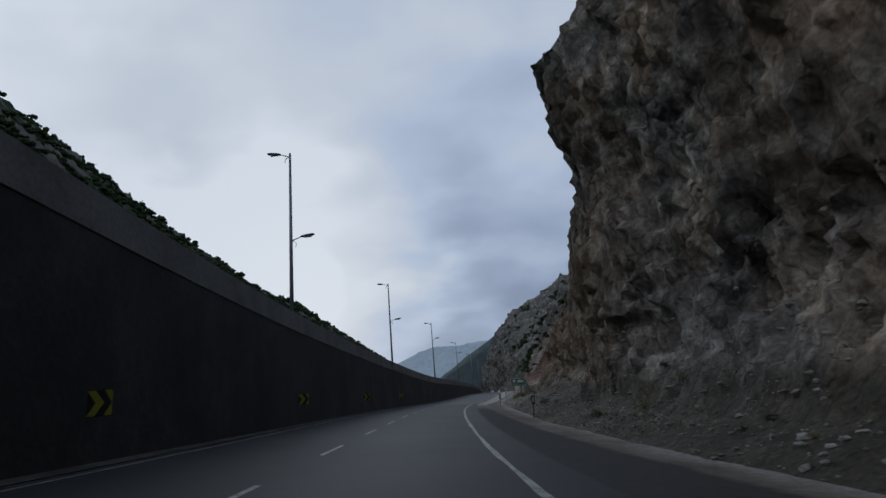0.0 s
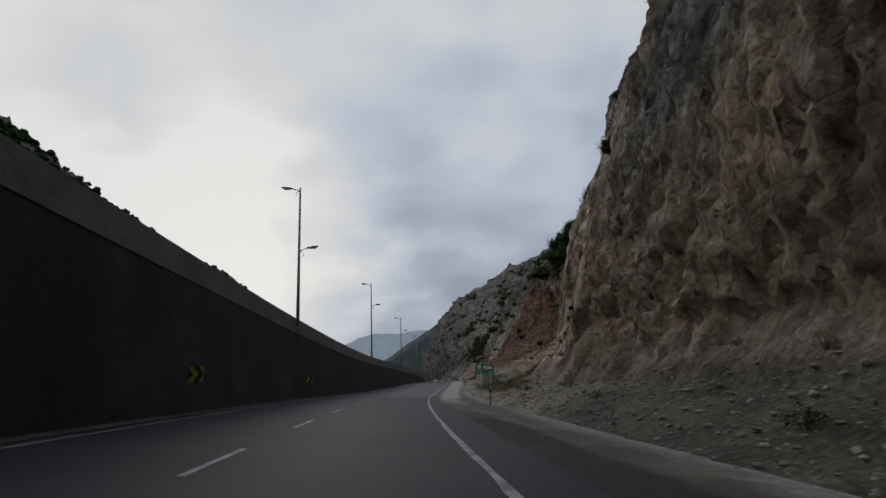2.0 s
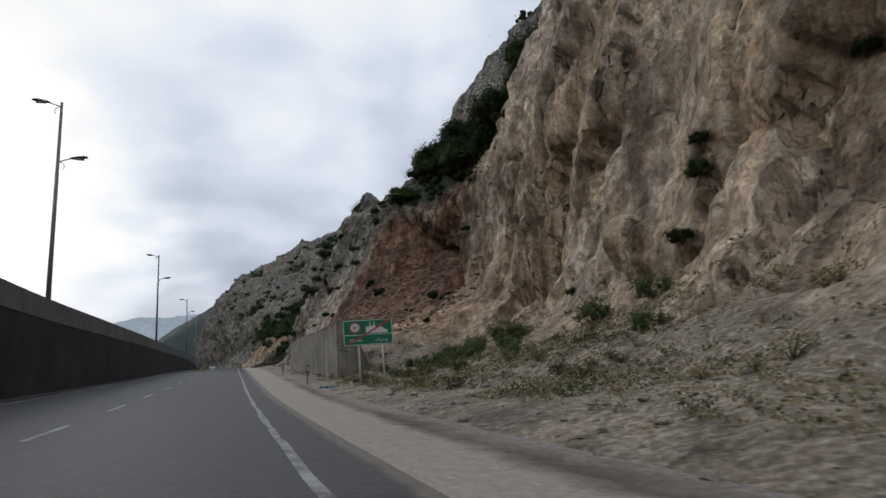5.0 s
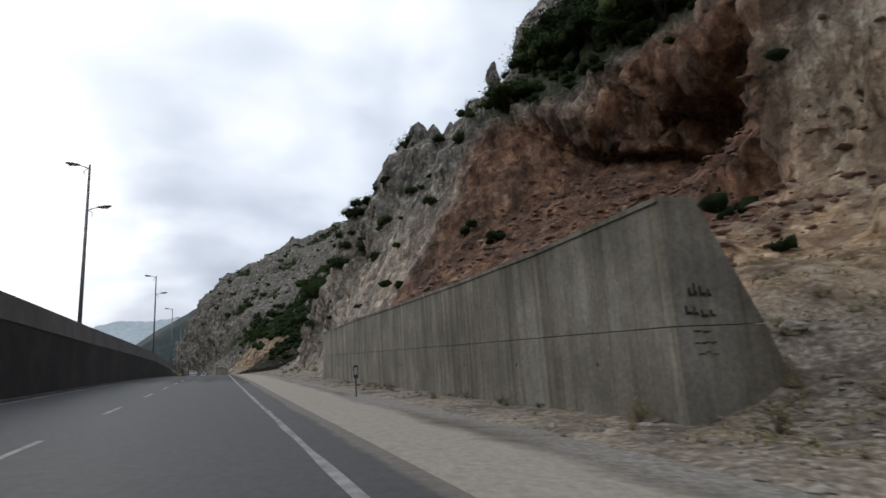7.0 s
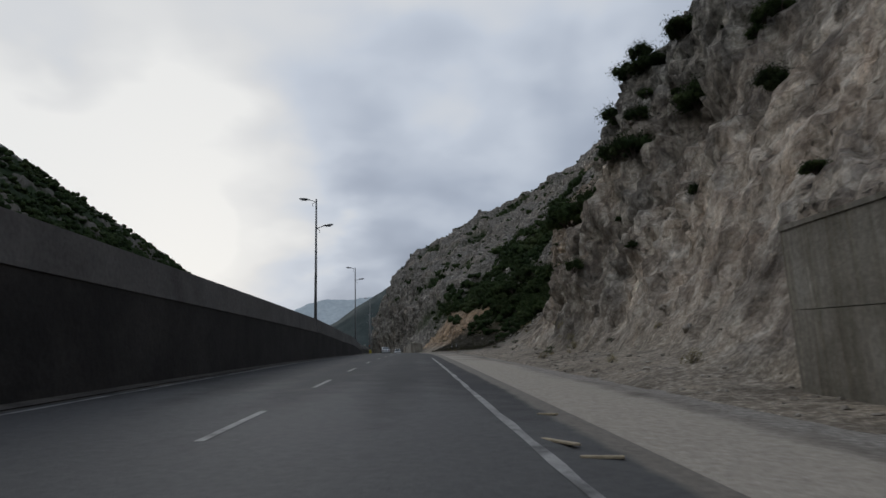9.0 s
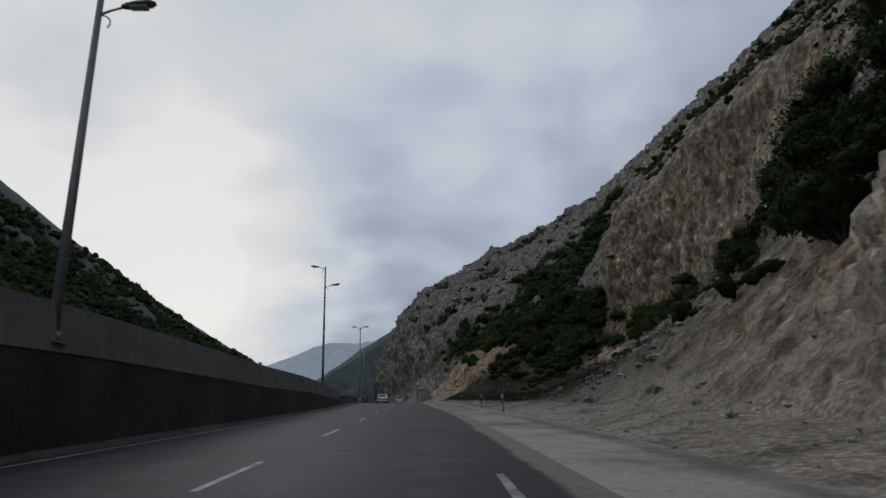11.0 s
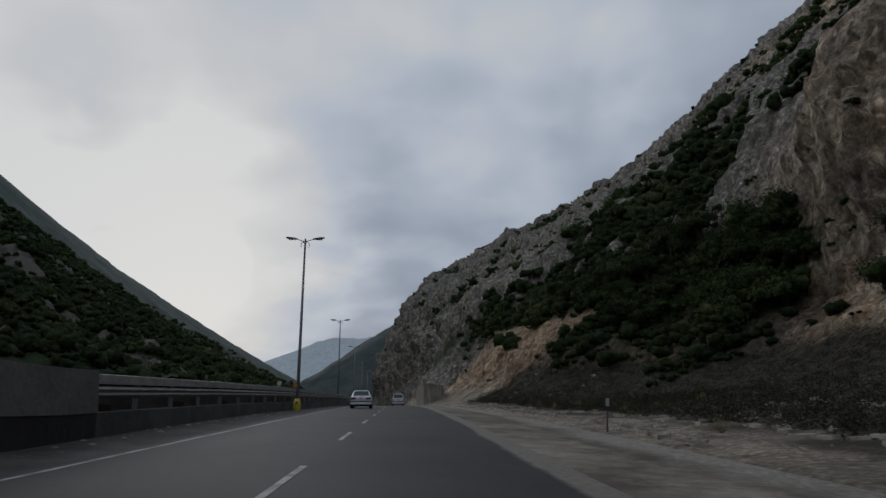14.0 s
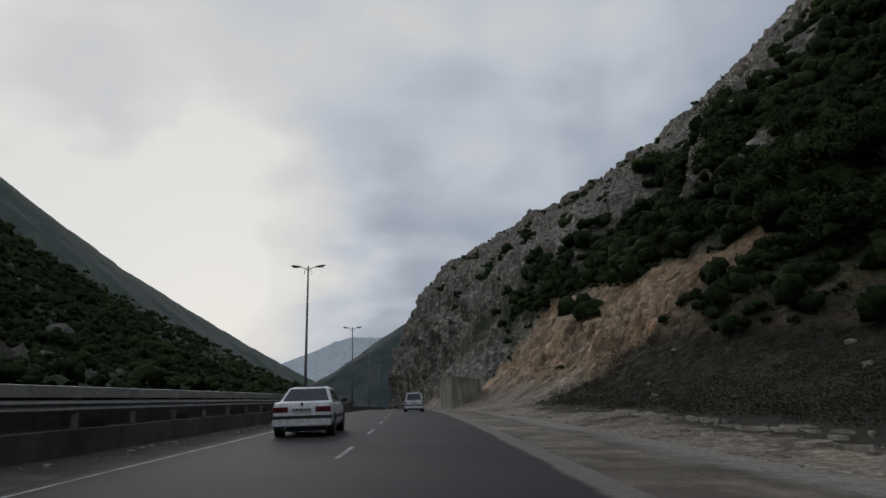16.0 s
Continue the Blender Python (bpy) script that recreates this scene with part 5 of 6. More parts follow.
# ---------------------------------------------------------------- concrete wall at the foot of the red slide
def concrete_wall():
    t = tagged(new("concrete_retaining_wall"), "streaked grey concrete gravity wall with scrawled paint at the cliff foot", "retaining wall")
    ys = np.arange(CW_Y0, CW_Y1 + 0.1, (CW_Y1 - CW_Y0) / 8)
    for i, (a, b) in enumerate(zip(ys, ys[1:])):
        a2, b2 = a + 0.012, b - 0.012
        for lo, hi, nm in ((-0.4, CW_SPLIT, "panel"), (CW_SPLIT + 0.015, None, "panel")):
            verts = []
            for yy in (a2, b2):
                top = cw_top(yy) if hi is None else hi
                back = lambda hgt: 2.3 - 1.6 * np.clip(hgt / cw_top(yy), 0, 1)
                verts += [atz1(yy, CW_OFF + (0.0 if hi is None else -0.012), lo), atz1(yy, CW_OFF + (0.0 if hi is None else -0.012), top),
                          atz1(yy, CW_OFF + back(top), top), atz1(yy, CW_OFF + back(lo), lo)]
            f = [(0, 1, 2, 3), (7, 6, 5, 4), (0, 4, 5, 1), (1, 5, 6, 2), (2, 6, 7, 3), (3, 7, 4, 0)]
            bm = bmesh.new()
            vs = [bm.verts.new(v) for v in verts]
            for q in f:
                bm.faces.new([vs[k] for k in q])
            bmesh.ops.recalc_face_normals(bm, faces=bm.faces)
            part(nm, bm, M_CONCRETE, t)
        # coping lip along the top
    for a, b in zip(ys, ys[1:]):
        bm = bmesh.new()
        vs = [bm.verts.new(atz1(yy, CW_OFF + o, cw_top(yy) + h)) for yy in (a + 0.012, b - 0.012) for o, h in ((-0.03, 0.004), (-0.03, 0.09), (0.74, 0.09), (0.74, 0.004))]
        for q in ((0, 1, 2, 3), (7, 6, 5, 4), (0, 4, 5, 1), (1, 5, 6, 2), (2, 6, 7, 3), (3, 7, 4, 0)):
            bm.faces.new([vs[k] for k in q])
        bmesh.ops.recalc_face_normals(bm, faces=bm.faces)
        part("coping", bm, M_CONCRETE, t)
    # drain holes
    for k in range(9):
        c = atz1(CW_Y0 + 2.2 + 3.3 * k, CW_OFF - 0.02, 0.75)
        part("weep_hole", tube([c + Vector((0, 0, 0)), c + Vector((0.012, 0, 0))], 0.045, 10), M_INK, t)
    # scrawl on the end face: plain bars
    rnd = random.Random(4)
    for z, o0, o1, tall in ((1.78, 0.3, 0.72, 0.2), (1.46, 0.2, 0.66, 0.15), (1.2, 0.3, 0.62, 0.07), (1.05, 0.28, 0.64, 0.06), (0.9, 0.34, 0.66, 0.05)):
        o = o0
        while o < o1:
            l = rnd.uniform(0.05, 0.13)
            dz, hh = rnd.uniform(-0.03, 0.03), tall * rnd.uniform(0.4, 1.0)
            c = atz1(CW_Y0 - 0.004, CW_OFF + o, z + dz)
            part("scrawl", boxed(c.x, c.x + l, c.y - 0.003, c.y + 0.01, c.z, c.z + hh * 0.35), M_INK, t)
            if tall > 0.1:
                part("scrawl", boxed(c.x, c.x + 0.03, c.y - 0.003, c.y + 0.01, c.z + hh * 0.35 + 0.002, c.z + hh), M_INK, t)
            o += l + rnd.uniform(0.02, 0.06)
    return t


concrete_wall()


# ---------------------------------------------------------------- short wall far along the verge
def end_wall(y0, y1, off, tall):
    """A blunt concrete wall end with a battered back, in three cast lengths."""
    t = tagged(new("concrete_end_wall"), "weathered grey concrete wall end where the cliff meets the road", "retaining wall")
    ys = np.linspace(y0, y1, 4)
    for k, (a, c) in enumerate(zip(ys, ys[1:])):
        bm = bmesh.new()
        vs = [bm.verts.new(atz1(yy, off + o, h)) for yy in (a, c - 0.03) for o, h in ((0, -0.3), (0.05, tall - 0.3 * k), (1.3, tall - 0.2 - 0.3 * k), (3.3, tall - 0.5 - 0.3 * k), (3.8, -0.3))]
        bm.faces.new(vs[:5])
        bm.faces.new(vs[9:4:-1])
        for i in range(5):
            bm.faces.new((vs[i], vs[(i + 1) % 5], vs[5 + (i + 1) % 5], vs[5 + i]))
        bmesh.ops.recalc_face_normals(bm, faces=bm.faces)
        bmesh.ops.bevel(bm, geom=bm.edges[:], offset=0.03, segments=1, affect="EDGES")
        part("panel", bm, M_CONCRETE, t)
    return t


end_wall(319.0, 340.0, 3.3, 3.7)

# ---------------------------------------------------------------- median guard rail beyond the end of the parapet
def guard_rail(y0, y1):
    """Box beam over a W-beam on posts, standing on the low wall; each bay is a thing with its own post."""
    n = int((y1 - y0) / 2.6)
    for k in range(n):
        ya, yb = y0 + (y1 - y0) * k / n, y0 + (y1 - y0) * (k + 1) / n
        bay = tagged(new("guard_rail"), "dusty steel guard rail bay with a pale top beam", "guard rail", "guard rail along the median")
        la = float(ledge(np.array(ya)))

        def run(name, prof, mat, label=""):
            bm = bmesh.new()
            rings = []
            for yy in (ya, yb - 0.01):
                o = float(wall_off(yy))
                rings.append([bm.verts.new(atz1(yy, o + dx, float(ledge(np.array(yy))) + dz)) for dx, dz in prof])
            m = len(prof)
            for i in range(m):
                bm.faces.new((rings[0][i], rings[0][(i + 1) % m], rings[1][(i + 1) % m], rings[1][i]))
            bm.faces.new(rings[0][::-1])
            bm.faces.new(rings[1])
            bmesh.ops.recalc_face_normals(bm, faces=bm.faces)
            part(name, bm, mat, bay, label)

        run("top_beam", [(-0.44, 0.62), (-0.27, 0.62), (-0.26, 0.83), (-0.43, 0.85)], M_WHITERAIL, "pale dusty top beam")
        run("rail", [(-0.36, 0.3), (-0.3, 0.33), (-0.25, 0.38), (-0.3, 0.43), (-0.3, 0.45), (-0.25, 0.5), (-0.3, 0.56), (-0.36, 0.58)], M_GALVRAIL, "ribbed steel rail")
        run("back_panel", [(-0.62, 0.004), (-0.56, 0.004), (-0.57, 0.46), (-0.62, 0.46)], M_PARAPET, "low grey concrete kerb behind")
        c = atz1(ya + 0.1, float(wall_off(ya)) - 0.37, la)
        part("post", boxed(c.x - 0.05, c.x + 0.05, c.y - 0.06, c.y + 0.06, c.z + 0.004, c.z + 0.8, bevel=0.008), M_GALVRAIL, bay)
        if k % 2 == 0:
            d = atz1(ya + 1.2, float(wall_off(ya)) - 0.525, la)
            part("drain_opening", boxed(d.x - 0.03, d.x + 0.0, d.y - 0.45, d.y + 0.45, d.z + 0.01, d.z + 0.17, bevel=0.02), M_INK, bay, "black drain opening")


guard_rail(226.5, 330.0)

board = thing("delineator_board", "small weathered white and grey striped board on the guard rail", "delineator")
part("board", boxed(-0.1, 0.1, -0.012, 0.012, 0.02, 0.24, bevel=0.004), M_WHITE_METAL, board)
for dx in (-0.045, 0.045):
    part("stripe", boxed(dx - 0.02, dx + 0.02, -0.017, -0.0125, 0.03, 0.23), M_REFLECT, board, "grey reflective stripe")
part("foot", boxed(-0.03, 0.03, -0.01, 0.01, -0.06, 0.02), M_STEEL, board)
p = atz1(248.6, float(wall_off(248.6)) - 0.35, float(ledge(np.array(248.6))) + 0.9)
board.matrix_world = pose(p.x, p.y, p.z, 0, 0, heading(248.6))

# ---------------------------------------------------------------- cars
def loft(sections):
    """Closed rings of (x, z) at stations y, skinned and capped."""
    bm = bmesh.new()
    rings = [[bm.verts.new((x, y, z)) for x, z in ring] for y, ring in sections]
    n = len(rings[0])
    for a, b in zip(rings, rings[1:]):
        for k in range(n):
            bm.faces.new((a[k], a[(k + 1) % n], b[(k + 1) % n], b[k]))
    bm.faces.new(rings[0])
    bm.faces.new(rings[-1][::-1])
    bmesh.ops.recalc_face_normals(bm, faces=bm.faces)
    return bm


def half_ring(pts):
    return pts + [(-x, z) for x, z in reversed(pts)]


def panel(corners, thick=0.012):
    """A thin pane through four corners, pushed out along its normal."""
    bm = bmesh.new()
    c = [Vector(p) for p in corners]
    n = (c[1] - c[0]).cross(c[2] - c[0]).normalized() * thick
    vs = [bm.verts.new(p) for p in c] + [bm.verts.new(p + n) for p in c]
    for f in ((0, 1, 2, 3), (7, 6, 5, 4), (0, 4, 5, 1), (1, 5, 6, 2), (2, 6, 7, 3), (3, 7, 4, 0)):
        bm.faces.new([vs[k] for k in f])
    bmesh.ops.recalc_face_normals(bm, faces=bm.faces)
    return bm


def wheel(parent, x, y, r=0.3):
    s = 1 if x > 0 else -1
    prof = [(0.085, r - 0.1), (0.09, r - 0.03), (0.07, r), (-0.07, r), (-0.09, r - 0.03), (-0.085, r - 0.1)]
    bm = bmesh.new()
    n = 28
    rings = [[bm.verts.new((x + dx, y + rr * math.cos(a), r + rr * math.sin(a))) for dx, rr in prof] for a in (2 * math.pi * k / n for k in range(n))]
    for i in range(n):
        for j in range(len(prof)):
            bm.faces.new((rings[i][j], rings[(i + 1) % n][j], rings[(i + 1) % n][(j + 1) % len(prof)], rings[i][(j + 1) % len(prof)]))
    bmesh.ops.recalc_face_normals(bm, faces=bm.faces)
    w = part("wheel", bm, M_TYRE, parent, "black tyre on a grey rim", True)
    bm = bmesh.new()
    bmesh.ops.create_circle(bm, cap_ends=True, radius=r - 0.1, segments=24, matrix=Matrix.Translation((x + s * 0.06, y, r)) @ Matrix.Rotation(math.pi / 2 * s, 4, "Y"))
    for a in (2 * math.pi * k / 7 for k in range(7)):
        bmesh.ops.create_cone(bm, cap_ends=True, radius1=0.035, radius2=0.022, depth=0.02, segments=8,
                              matrix=Matrix.Translation((x + s * 0.066, y + 0.1 * math.cos(a), r + 0.1 * math.sin(a))) @ Matrix.Rotation(math.pi / 2 * s, 4, "Y"))
    part("rim", bm, M_RIM, w)


def car(name, label, length, width, height, belt, deck, cab, estate=False):
    """A white car that points along +y with its wheels on z = 0. cab: y of the rear window's foot and head, the windscreen's head and foot."""
    t = thing(name, label, "car", "white cars on the road")
    L2, w = length / 2, width / 2

    def ring(hw, zb, zt):
        mid = zb + (zt - zb) * 0.55
        return half_ring([(hw * 0.55, zb), (hw * 0.9, zb + 0.02), (hw * 0.985, zb + 0.14), (hw, mid), (hw * 0.985, zt - 0.1), (hw * 0.945, zt - 0.025), (hw * 0.86, zt)])

    prof = [(-L2, w * 0.9, 0.42, deck - 0.16), (-L2 + 0.05, w * 0.955, 0.33, deck - 0.045), (-L2 + 0.16, w * 0.985, 0.29, deck), (cab[0] - 0.05, w, 0.24, deck + 0.01), (cab[0] + 0.35, w, 0.22, belt + 0.01),
            (cab[3] - 0.3, w, 0.22, belt), (cab[3] + 0.1, w * 0.995, 0.23, belt - 0.02), (L2 - 0.5, w * 0.965, 0.24, belt - 0.1), (L2 - 0.12, w * 0.9, 0.27, belt - 0.2), (L2, w * 0.8, 0.36, belt - 0.3)]
    body = part("body", loft([(y, ring(hw, zb, zt)) for y, hw, zb, zt in prof]), M_CARWHITE, t, "white painted body", True)
    mod = body.modifiers.new("edge", "BEVEL")
    mod.width, mod.segments, mod.limit_method, mod.angle_limit = 0.015, 2, "ANGLE", radians(40)
    # cabin
    wb, wr = w * 0.9, w * 0.68
    yb0, yb1, yf1, yf0 = cab
    zr_, zb_ = height, belt - 0.03

    bm = bmesh.new()
    low = [bm.verts.new(p) for p in ((-wb, yb0, deck - 0.01), (wb, yb0, deck - 0.01), (wb, yf0, zb_), (-wb, yf0, zb_))]
    mids = [bm.verts.new(p) for p in ((-wr - 0.02, yb1, zr_ - 0.045), (wr + 0.02, yb1, zr_ - 0.045), (wr + 0.02, yf1, zr_ - 0.06), (-wr - 0.02, yf1, zr_ - 0.06))]
    ridge = [bm.verts.new(p) for p in ((-wr * 0.8, yb1 + 0.1, zr_ - 0.005), (wr * 0.8, yb1 + 0.1, zr_ - 0.005), (wr * 0.8, yf1 - 0.12, zr_), (-wr * 0.8, yf1 - 0.12, zr_))]
    for a, b in ((low, mids), (mids, ridge)):
        for k in range(4):
            bm.faces.new((a[k], a[(k + 1) % 4], b[(k + 1) % 4], b[k]))
    bm.faces.new(ridge)
    bm.faces.new(low[::-1])
    bmesh.ops.recalc_face_normals(bm, faces=bm.faces)
    bmesh.ops.bevel(bm, geom=[e for e in bm.edges if e.calc_face_angle(0) > 0.3], offset=0.03, segments=2, affect="EDGES", profile=0.5)
    cabin = part("cabin", bm, M_CARWHITE, t, "white roof and pillars")

    def lerp(a, b, u):
        return tuple(a[i] + (b[i] - a[i]) * u for i in range(3))

    def pane(name, c0, c1, c2, c3, inset, label):
        """Corners: low a, low b, high b, high a."""
        mid = lerp(lerp(c0, c2, 0.5), lerp(c1, c3, 0.5), 0.5)
        part(name, panel([lerp(c, mid, inset) for c in (c0, c1, c2, c3)]), M_CARGLASS, cabin, label)

    rb0, rb1 = (-wb, yb0, deck - 0.01), (wb, yb0, deck - 0.01)
    rt0, rt1 = (-wr - 0.02, yb1, zr_ - 0.045), (wr + 0.02, yb1, zr_ - 0.045)
    pane("rear_window", rb0, rb1, rt1, rt0, 0.13, "dark tinted rear window")
    pane("windscreen", (wb, yf0, zb_), (-wb, yf0, zb_), (-wr - 0.02, yf1, zr_ - 0.06), (wr + 0.02, yf1, zr_ - 0.06), 0.1, "dark windscreen")
    for s in (-1, 1):
        A, B = (s * wb, yb0, deck - 0.01), (s * wb, yf0, zb_)
        C, D = (s * (wr + 0.02), yb1, zr_ - 0.045), (s * (wr + 0.02), yf1, zr_ - 0.06)
        cuts = (0.1, 0.5, 0.53, 0.93) if not estate else (0.06, 0.3, 0.33, 0.62, 0.65, 0.94)
        for u0, u1 in zip(cuts[::2], cuts[1::2]):
            q = [lerp(lerp(A, B, u0), lerp(C, D, u0), 0.16), lerp(lerp(A, B, u1), lerp(C, D, u1), 0.16), lerp(lerp(A, B, u1), lerp(C, D, u1), 0.88), lerp(lerp(A, B, u0), lerp(C, D, u0), 0.88)]
            part("side_window", panel(q if s > 0 else q[::-1]), M_CARGLASS, cabin, "dark side window")
        mirror = part("mirror", boxed(min(s * w, s * (w + 0.17)), max(s * w, s * (w + 0.17)), yf0 - 0.45, yf0 - 0.33, belt + 0.0, belt + 0.13, bevel=0.03), M_CARBLACK, t, "black door mirror")
        part("rubbing_strip", boxed(min(s * (w - 0.01), s * (w + 0.012)), max(s * (w - 0.01), s * (w + 0.012)), -L2 + 0.85, L2 - 1.15, 0.5, 0.58, bevel=0.005), M_CARBLACK, t)
        for yy in (yb1 - 0.02, (yb1 + yf1) / 2 + 0.12):
            part("door_handle", boxed(min(s * (w - 0.01), s * (w + 0.02)), max(s * (w - 0.01), s * (w + 0.02)), yy, yy + 0.16, belt - 0.16, belt - 0.12, bevel=0.008), M_CARWHITE, t)
        for yy in (-L2 + 0.82, L2 - 0.85):
            arch = part("wheel_arch", tube([(s * (w - 0.22), yy, 0.31), (s * (w + 0.004), yy, 0.31)], 0.345, 26), M_INK, t, "dark wheel arch")
            wheel(t, s * (w - 0.1), yy)
        if estate:
            part("tail_lamp", boxed(min(s * (w - 0.2), s * (w - 0.045)), max(s * (w - 0.2), s * (w - 0.045)), -L2 - 0.005, -L2 + 0.2, 0.66, 0.84, bevel=0.02), M_TAIL, t, "red tail lamp")
        else:
            part("tail_lamp", boxed(min(s * 0.38, s * (w - 0.045)), max(s * 0.38, s * (w - 0.045)), -L2 - 0.012, -L2 + 0.18, 0.685, 0.84, bevel=0.018), M_TAIL, t, "dark red tail lamp")
    part("bumper", boxed(-w * 0.97, w * 0.97, -L2 - 0.07, -L2 + 0.3, 0.3, 0.6, bevel=0.045), M_CARWHITE, t, "white rear bumper")
    part("bumper_strip", boxed(-w * 0.985, w * 0.985, -L2 - 0.085, -L2 + 0.32, 0.51, 0.6, bevel=0.02), M_CARBLACK, t, "black strip along the bumper")
    pl = part("number_plate", boxed(-0.27, 0.27, -L2 - 0.03, -L2 + 0.01, 0.7, 0.81, bevel=0.004), M_PLATE, t, "white number plate")
    for x0, x1 in ((-0.24, -0.2), (-0.17, -0.13), (-0.11, -0.07), (-0.04, 0.03), (0.06, 0.09), (0.11, 0.15), (0.17, 0.2), (0.22, 0.25)):
        part("plate_mark", boxed(x0, x1, -L2 - 0.034, -L2 - 0.029, 0.725, 0.785), M_INK, pl)
    part("badge", boxed(-0.035, 0.035, -L2 - 0.006, -L2 + 0.03, deck - 0.11, deck - 0.03, bevel=0.006), M_INK, t)
    part("underbody", boxed(-w * 0.8, w * 0.8, -L2 + 0.2, L2 - 0.3, 0.16, 0.3), M_INK, t)
    part("exhaust", tube([(-0.45, -L2 - 0.05, 0.27), (-0.45, -L2 + 0.4, 0.27)], 0.025, 8), M_STEEL, t)
    return t


ob = car("sedan", "white four-door sedan with dark windows and black bumper strip", 4.45, 1.7, 1.41, 0.93, 0.98, (-1.5, -0.95, 0.3, 1.05))
p = at1(265.9, -4.95, 0.0)
ob.matrix_world = pose(p.x, p.y, p.z, 2.4, 0, heading(266) + 1)
ob = car("hatchback", "white tall hatchback with a wide dark rear window", 3.9, 1.62, 1.56, 0.95, 0.98, (-1.9, -1.5, 0.35, 1.1), True)
p = at1(300.5, -1.4, 0.0)
ob.matrix_world = pose(p.x, p.y, p.z, 2.2, 0, heading(300))

# ---------------------------------------------------------------- shrubs
def leaf_crown(seed, clumps, leaves, size, spread=(1.0, 1.0, 0.75)):
    """A crown of many small leaves gathered in clumps, with an uneven outline and gaps."""
    r = np.random.RandomState(seed)
    c = r.normal(size=(clumps, 3))
    c /= np.linalg.norm(c, axis=1, keepdims=True)
    c *= (r.uniform(0.25, 1.0, (clumps, 1)) ** 0.6) * np.array(spread) * 0.8
    c[:, 2] = np.abs(c[:, 2]) * 1.1 + 0.12
    k = r.randint(0, clumps, leaves)
    p = c[k] + r.normal(size=(leaves, 3)) * r.uniform(0.1, 0.2, (leaves, 1))
    p[:, 2] = np.maximum(p[:, 2], 0.02)
    a, b = r.normal(size=(leaves, 3)), r.normal(size=(leaves, 3))
    a /= np.linalg.norm(a, axis=1, keepdims=True)
    b -= a * (a * b).sum(1, keepdims=True)
    b /= np.linalg.norm(b, axis=1, keepdims=True)
    s = size * r.uniform(0.6, 1.4, (leaves, 1))
    v = np.stack([p - a * s, p + b * s * 0.5, p + a * s, p - b * s * 0.5], 1).reshape(-1, 3)
    f = (np.arange(leaves)[:, None] * 4 + np.arange(4)[None]).tolist()
    return v, f, c


ICO_T = (1 + 5 ** 0.5) / 2
ICO_V = np.array([(-1, ICO_T, 0), (1, ICO_T, 0), (-1, -ICO_T, 0), (1, -ICO_T, 0), (0, -1, ICO_T), (0, 1, ICO_T), (0, -1, -ICO_T), (0, 1, -ICO_T), (ICO_T, 0, -1), (ICO_T, 0, 1), (-ICO_T, 0, -1), (-ICO_T, 0, 1)]) / 1.902
ICO_F = [(0, 11, 5), (0, 5, 1), (0, 1, 7), (0, 7, 10), (0, 10, 11), (1, 5, 9), (5, 11, 4), (11, 10, 2), (10, 7, 6), (7, 1, 8), (3, 9, 4), (3, 4, 2), (3, 2, 6), (3, 6, 8), (3, 8, 9), (4, 9, 5), (2, 4, 11), (6, 2, 10), (8, 6, 7), (9, 8, 1)]


def inner_mass(c, seed, size):
    """The shaded twig-and-leaf mass inside a bush: an uneven lump for each clump."""
    r = np.random.RandomState(seed)
    V, F = [], []
    for k, q in enumerate(c):
        V.append(q * 0.85 + ICO_V * (size * r.uniform(0.6, 1.35, (12, 1))) * np.array([1, 1, 0.9]))
        F += [tuple(i + 12 * k for i in f) for f in ICO_F]
    return np.concatenate(V), F


def shrub_meshes(seed, clumps, leaves, size, mat, stems=6, mass=0.2):
    v, f, c = leaf_crown(seed, clumps, leaves, size)
    if mass:
        v2, f2 = inner_mass(c, seed, mass)
        f = f + [tuple(i + len(v) for i in q) for q in f2]
        v = np.concatenate([v, v2])
    crown = bpy.data.meshes.new("crown")
    crown.from_pydata(v.tolist(), [], f)
    crown.polygons.foreach_set("use_smooth", np.ones(len(crown.polygons), bool))
    crown.materials.append(mat)
    bm = bmesh.new()
    for q in c[:stems]:
        t2 = tube([(0, 0, -0.25), tuple(q * 0.4 + np.array([0, 0, 0.05])), tuple(q)], [0.045, 0.03, 0.008], 5)
        me = bpy.data.meshes.new("tmp")
        t2.to_mesh(me)
        t2.free()
        bm.from_mesh(me)
        bpy.data.meshes.remove(me)
    stem = bpy.data.meshes.new("stem")
    bm.to_mesh(stem)
    bm.free()
    stem.materials.append(M_TWIG)
    return crown, stem


SHRUBS = [shrub_meshes(100 + i, 22 + 4 * i, 2300, 0.04, M_LEAF) for i in range(5)]
FRESH = [shrub_meshes(300 + i, 20, 1700, 0.04, M_FRESH, 6, 0.15) for i in range(2)]
WEEDS = [shrub_meshes(200 + i, 10, 520, 0.05, m, 8, 0.0) for i, m in enumerate((M_DRY, M_LEAF, M_DRY))]


def plant(kind, name, label, category, group, p, size, turn, tall=1.0):
    crown, stem = kind
    t = thing(name, label, category, group)
    a = new("crown", crown)
    b = tagged(new("stem", stem), kind="stuff" if name == "weed" else "")
    a.parent = b.parent = t
    t.matrix_world = Matrix.Translation(p) @ Matrix.Rotation(turn, 4, "Z") @ Matrix.Diagonal((size, size, size * tall, 1))
    return t


def hill_index(y, h):
    i = int(np.argmin(np.abs(HY - y)))
    j = int(np.searchsorted(hill_q[i, :, 1], h))
    return i, min(j, hill.shape[1] - 1)


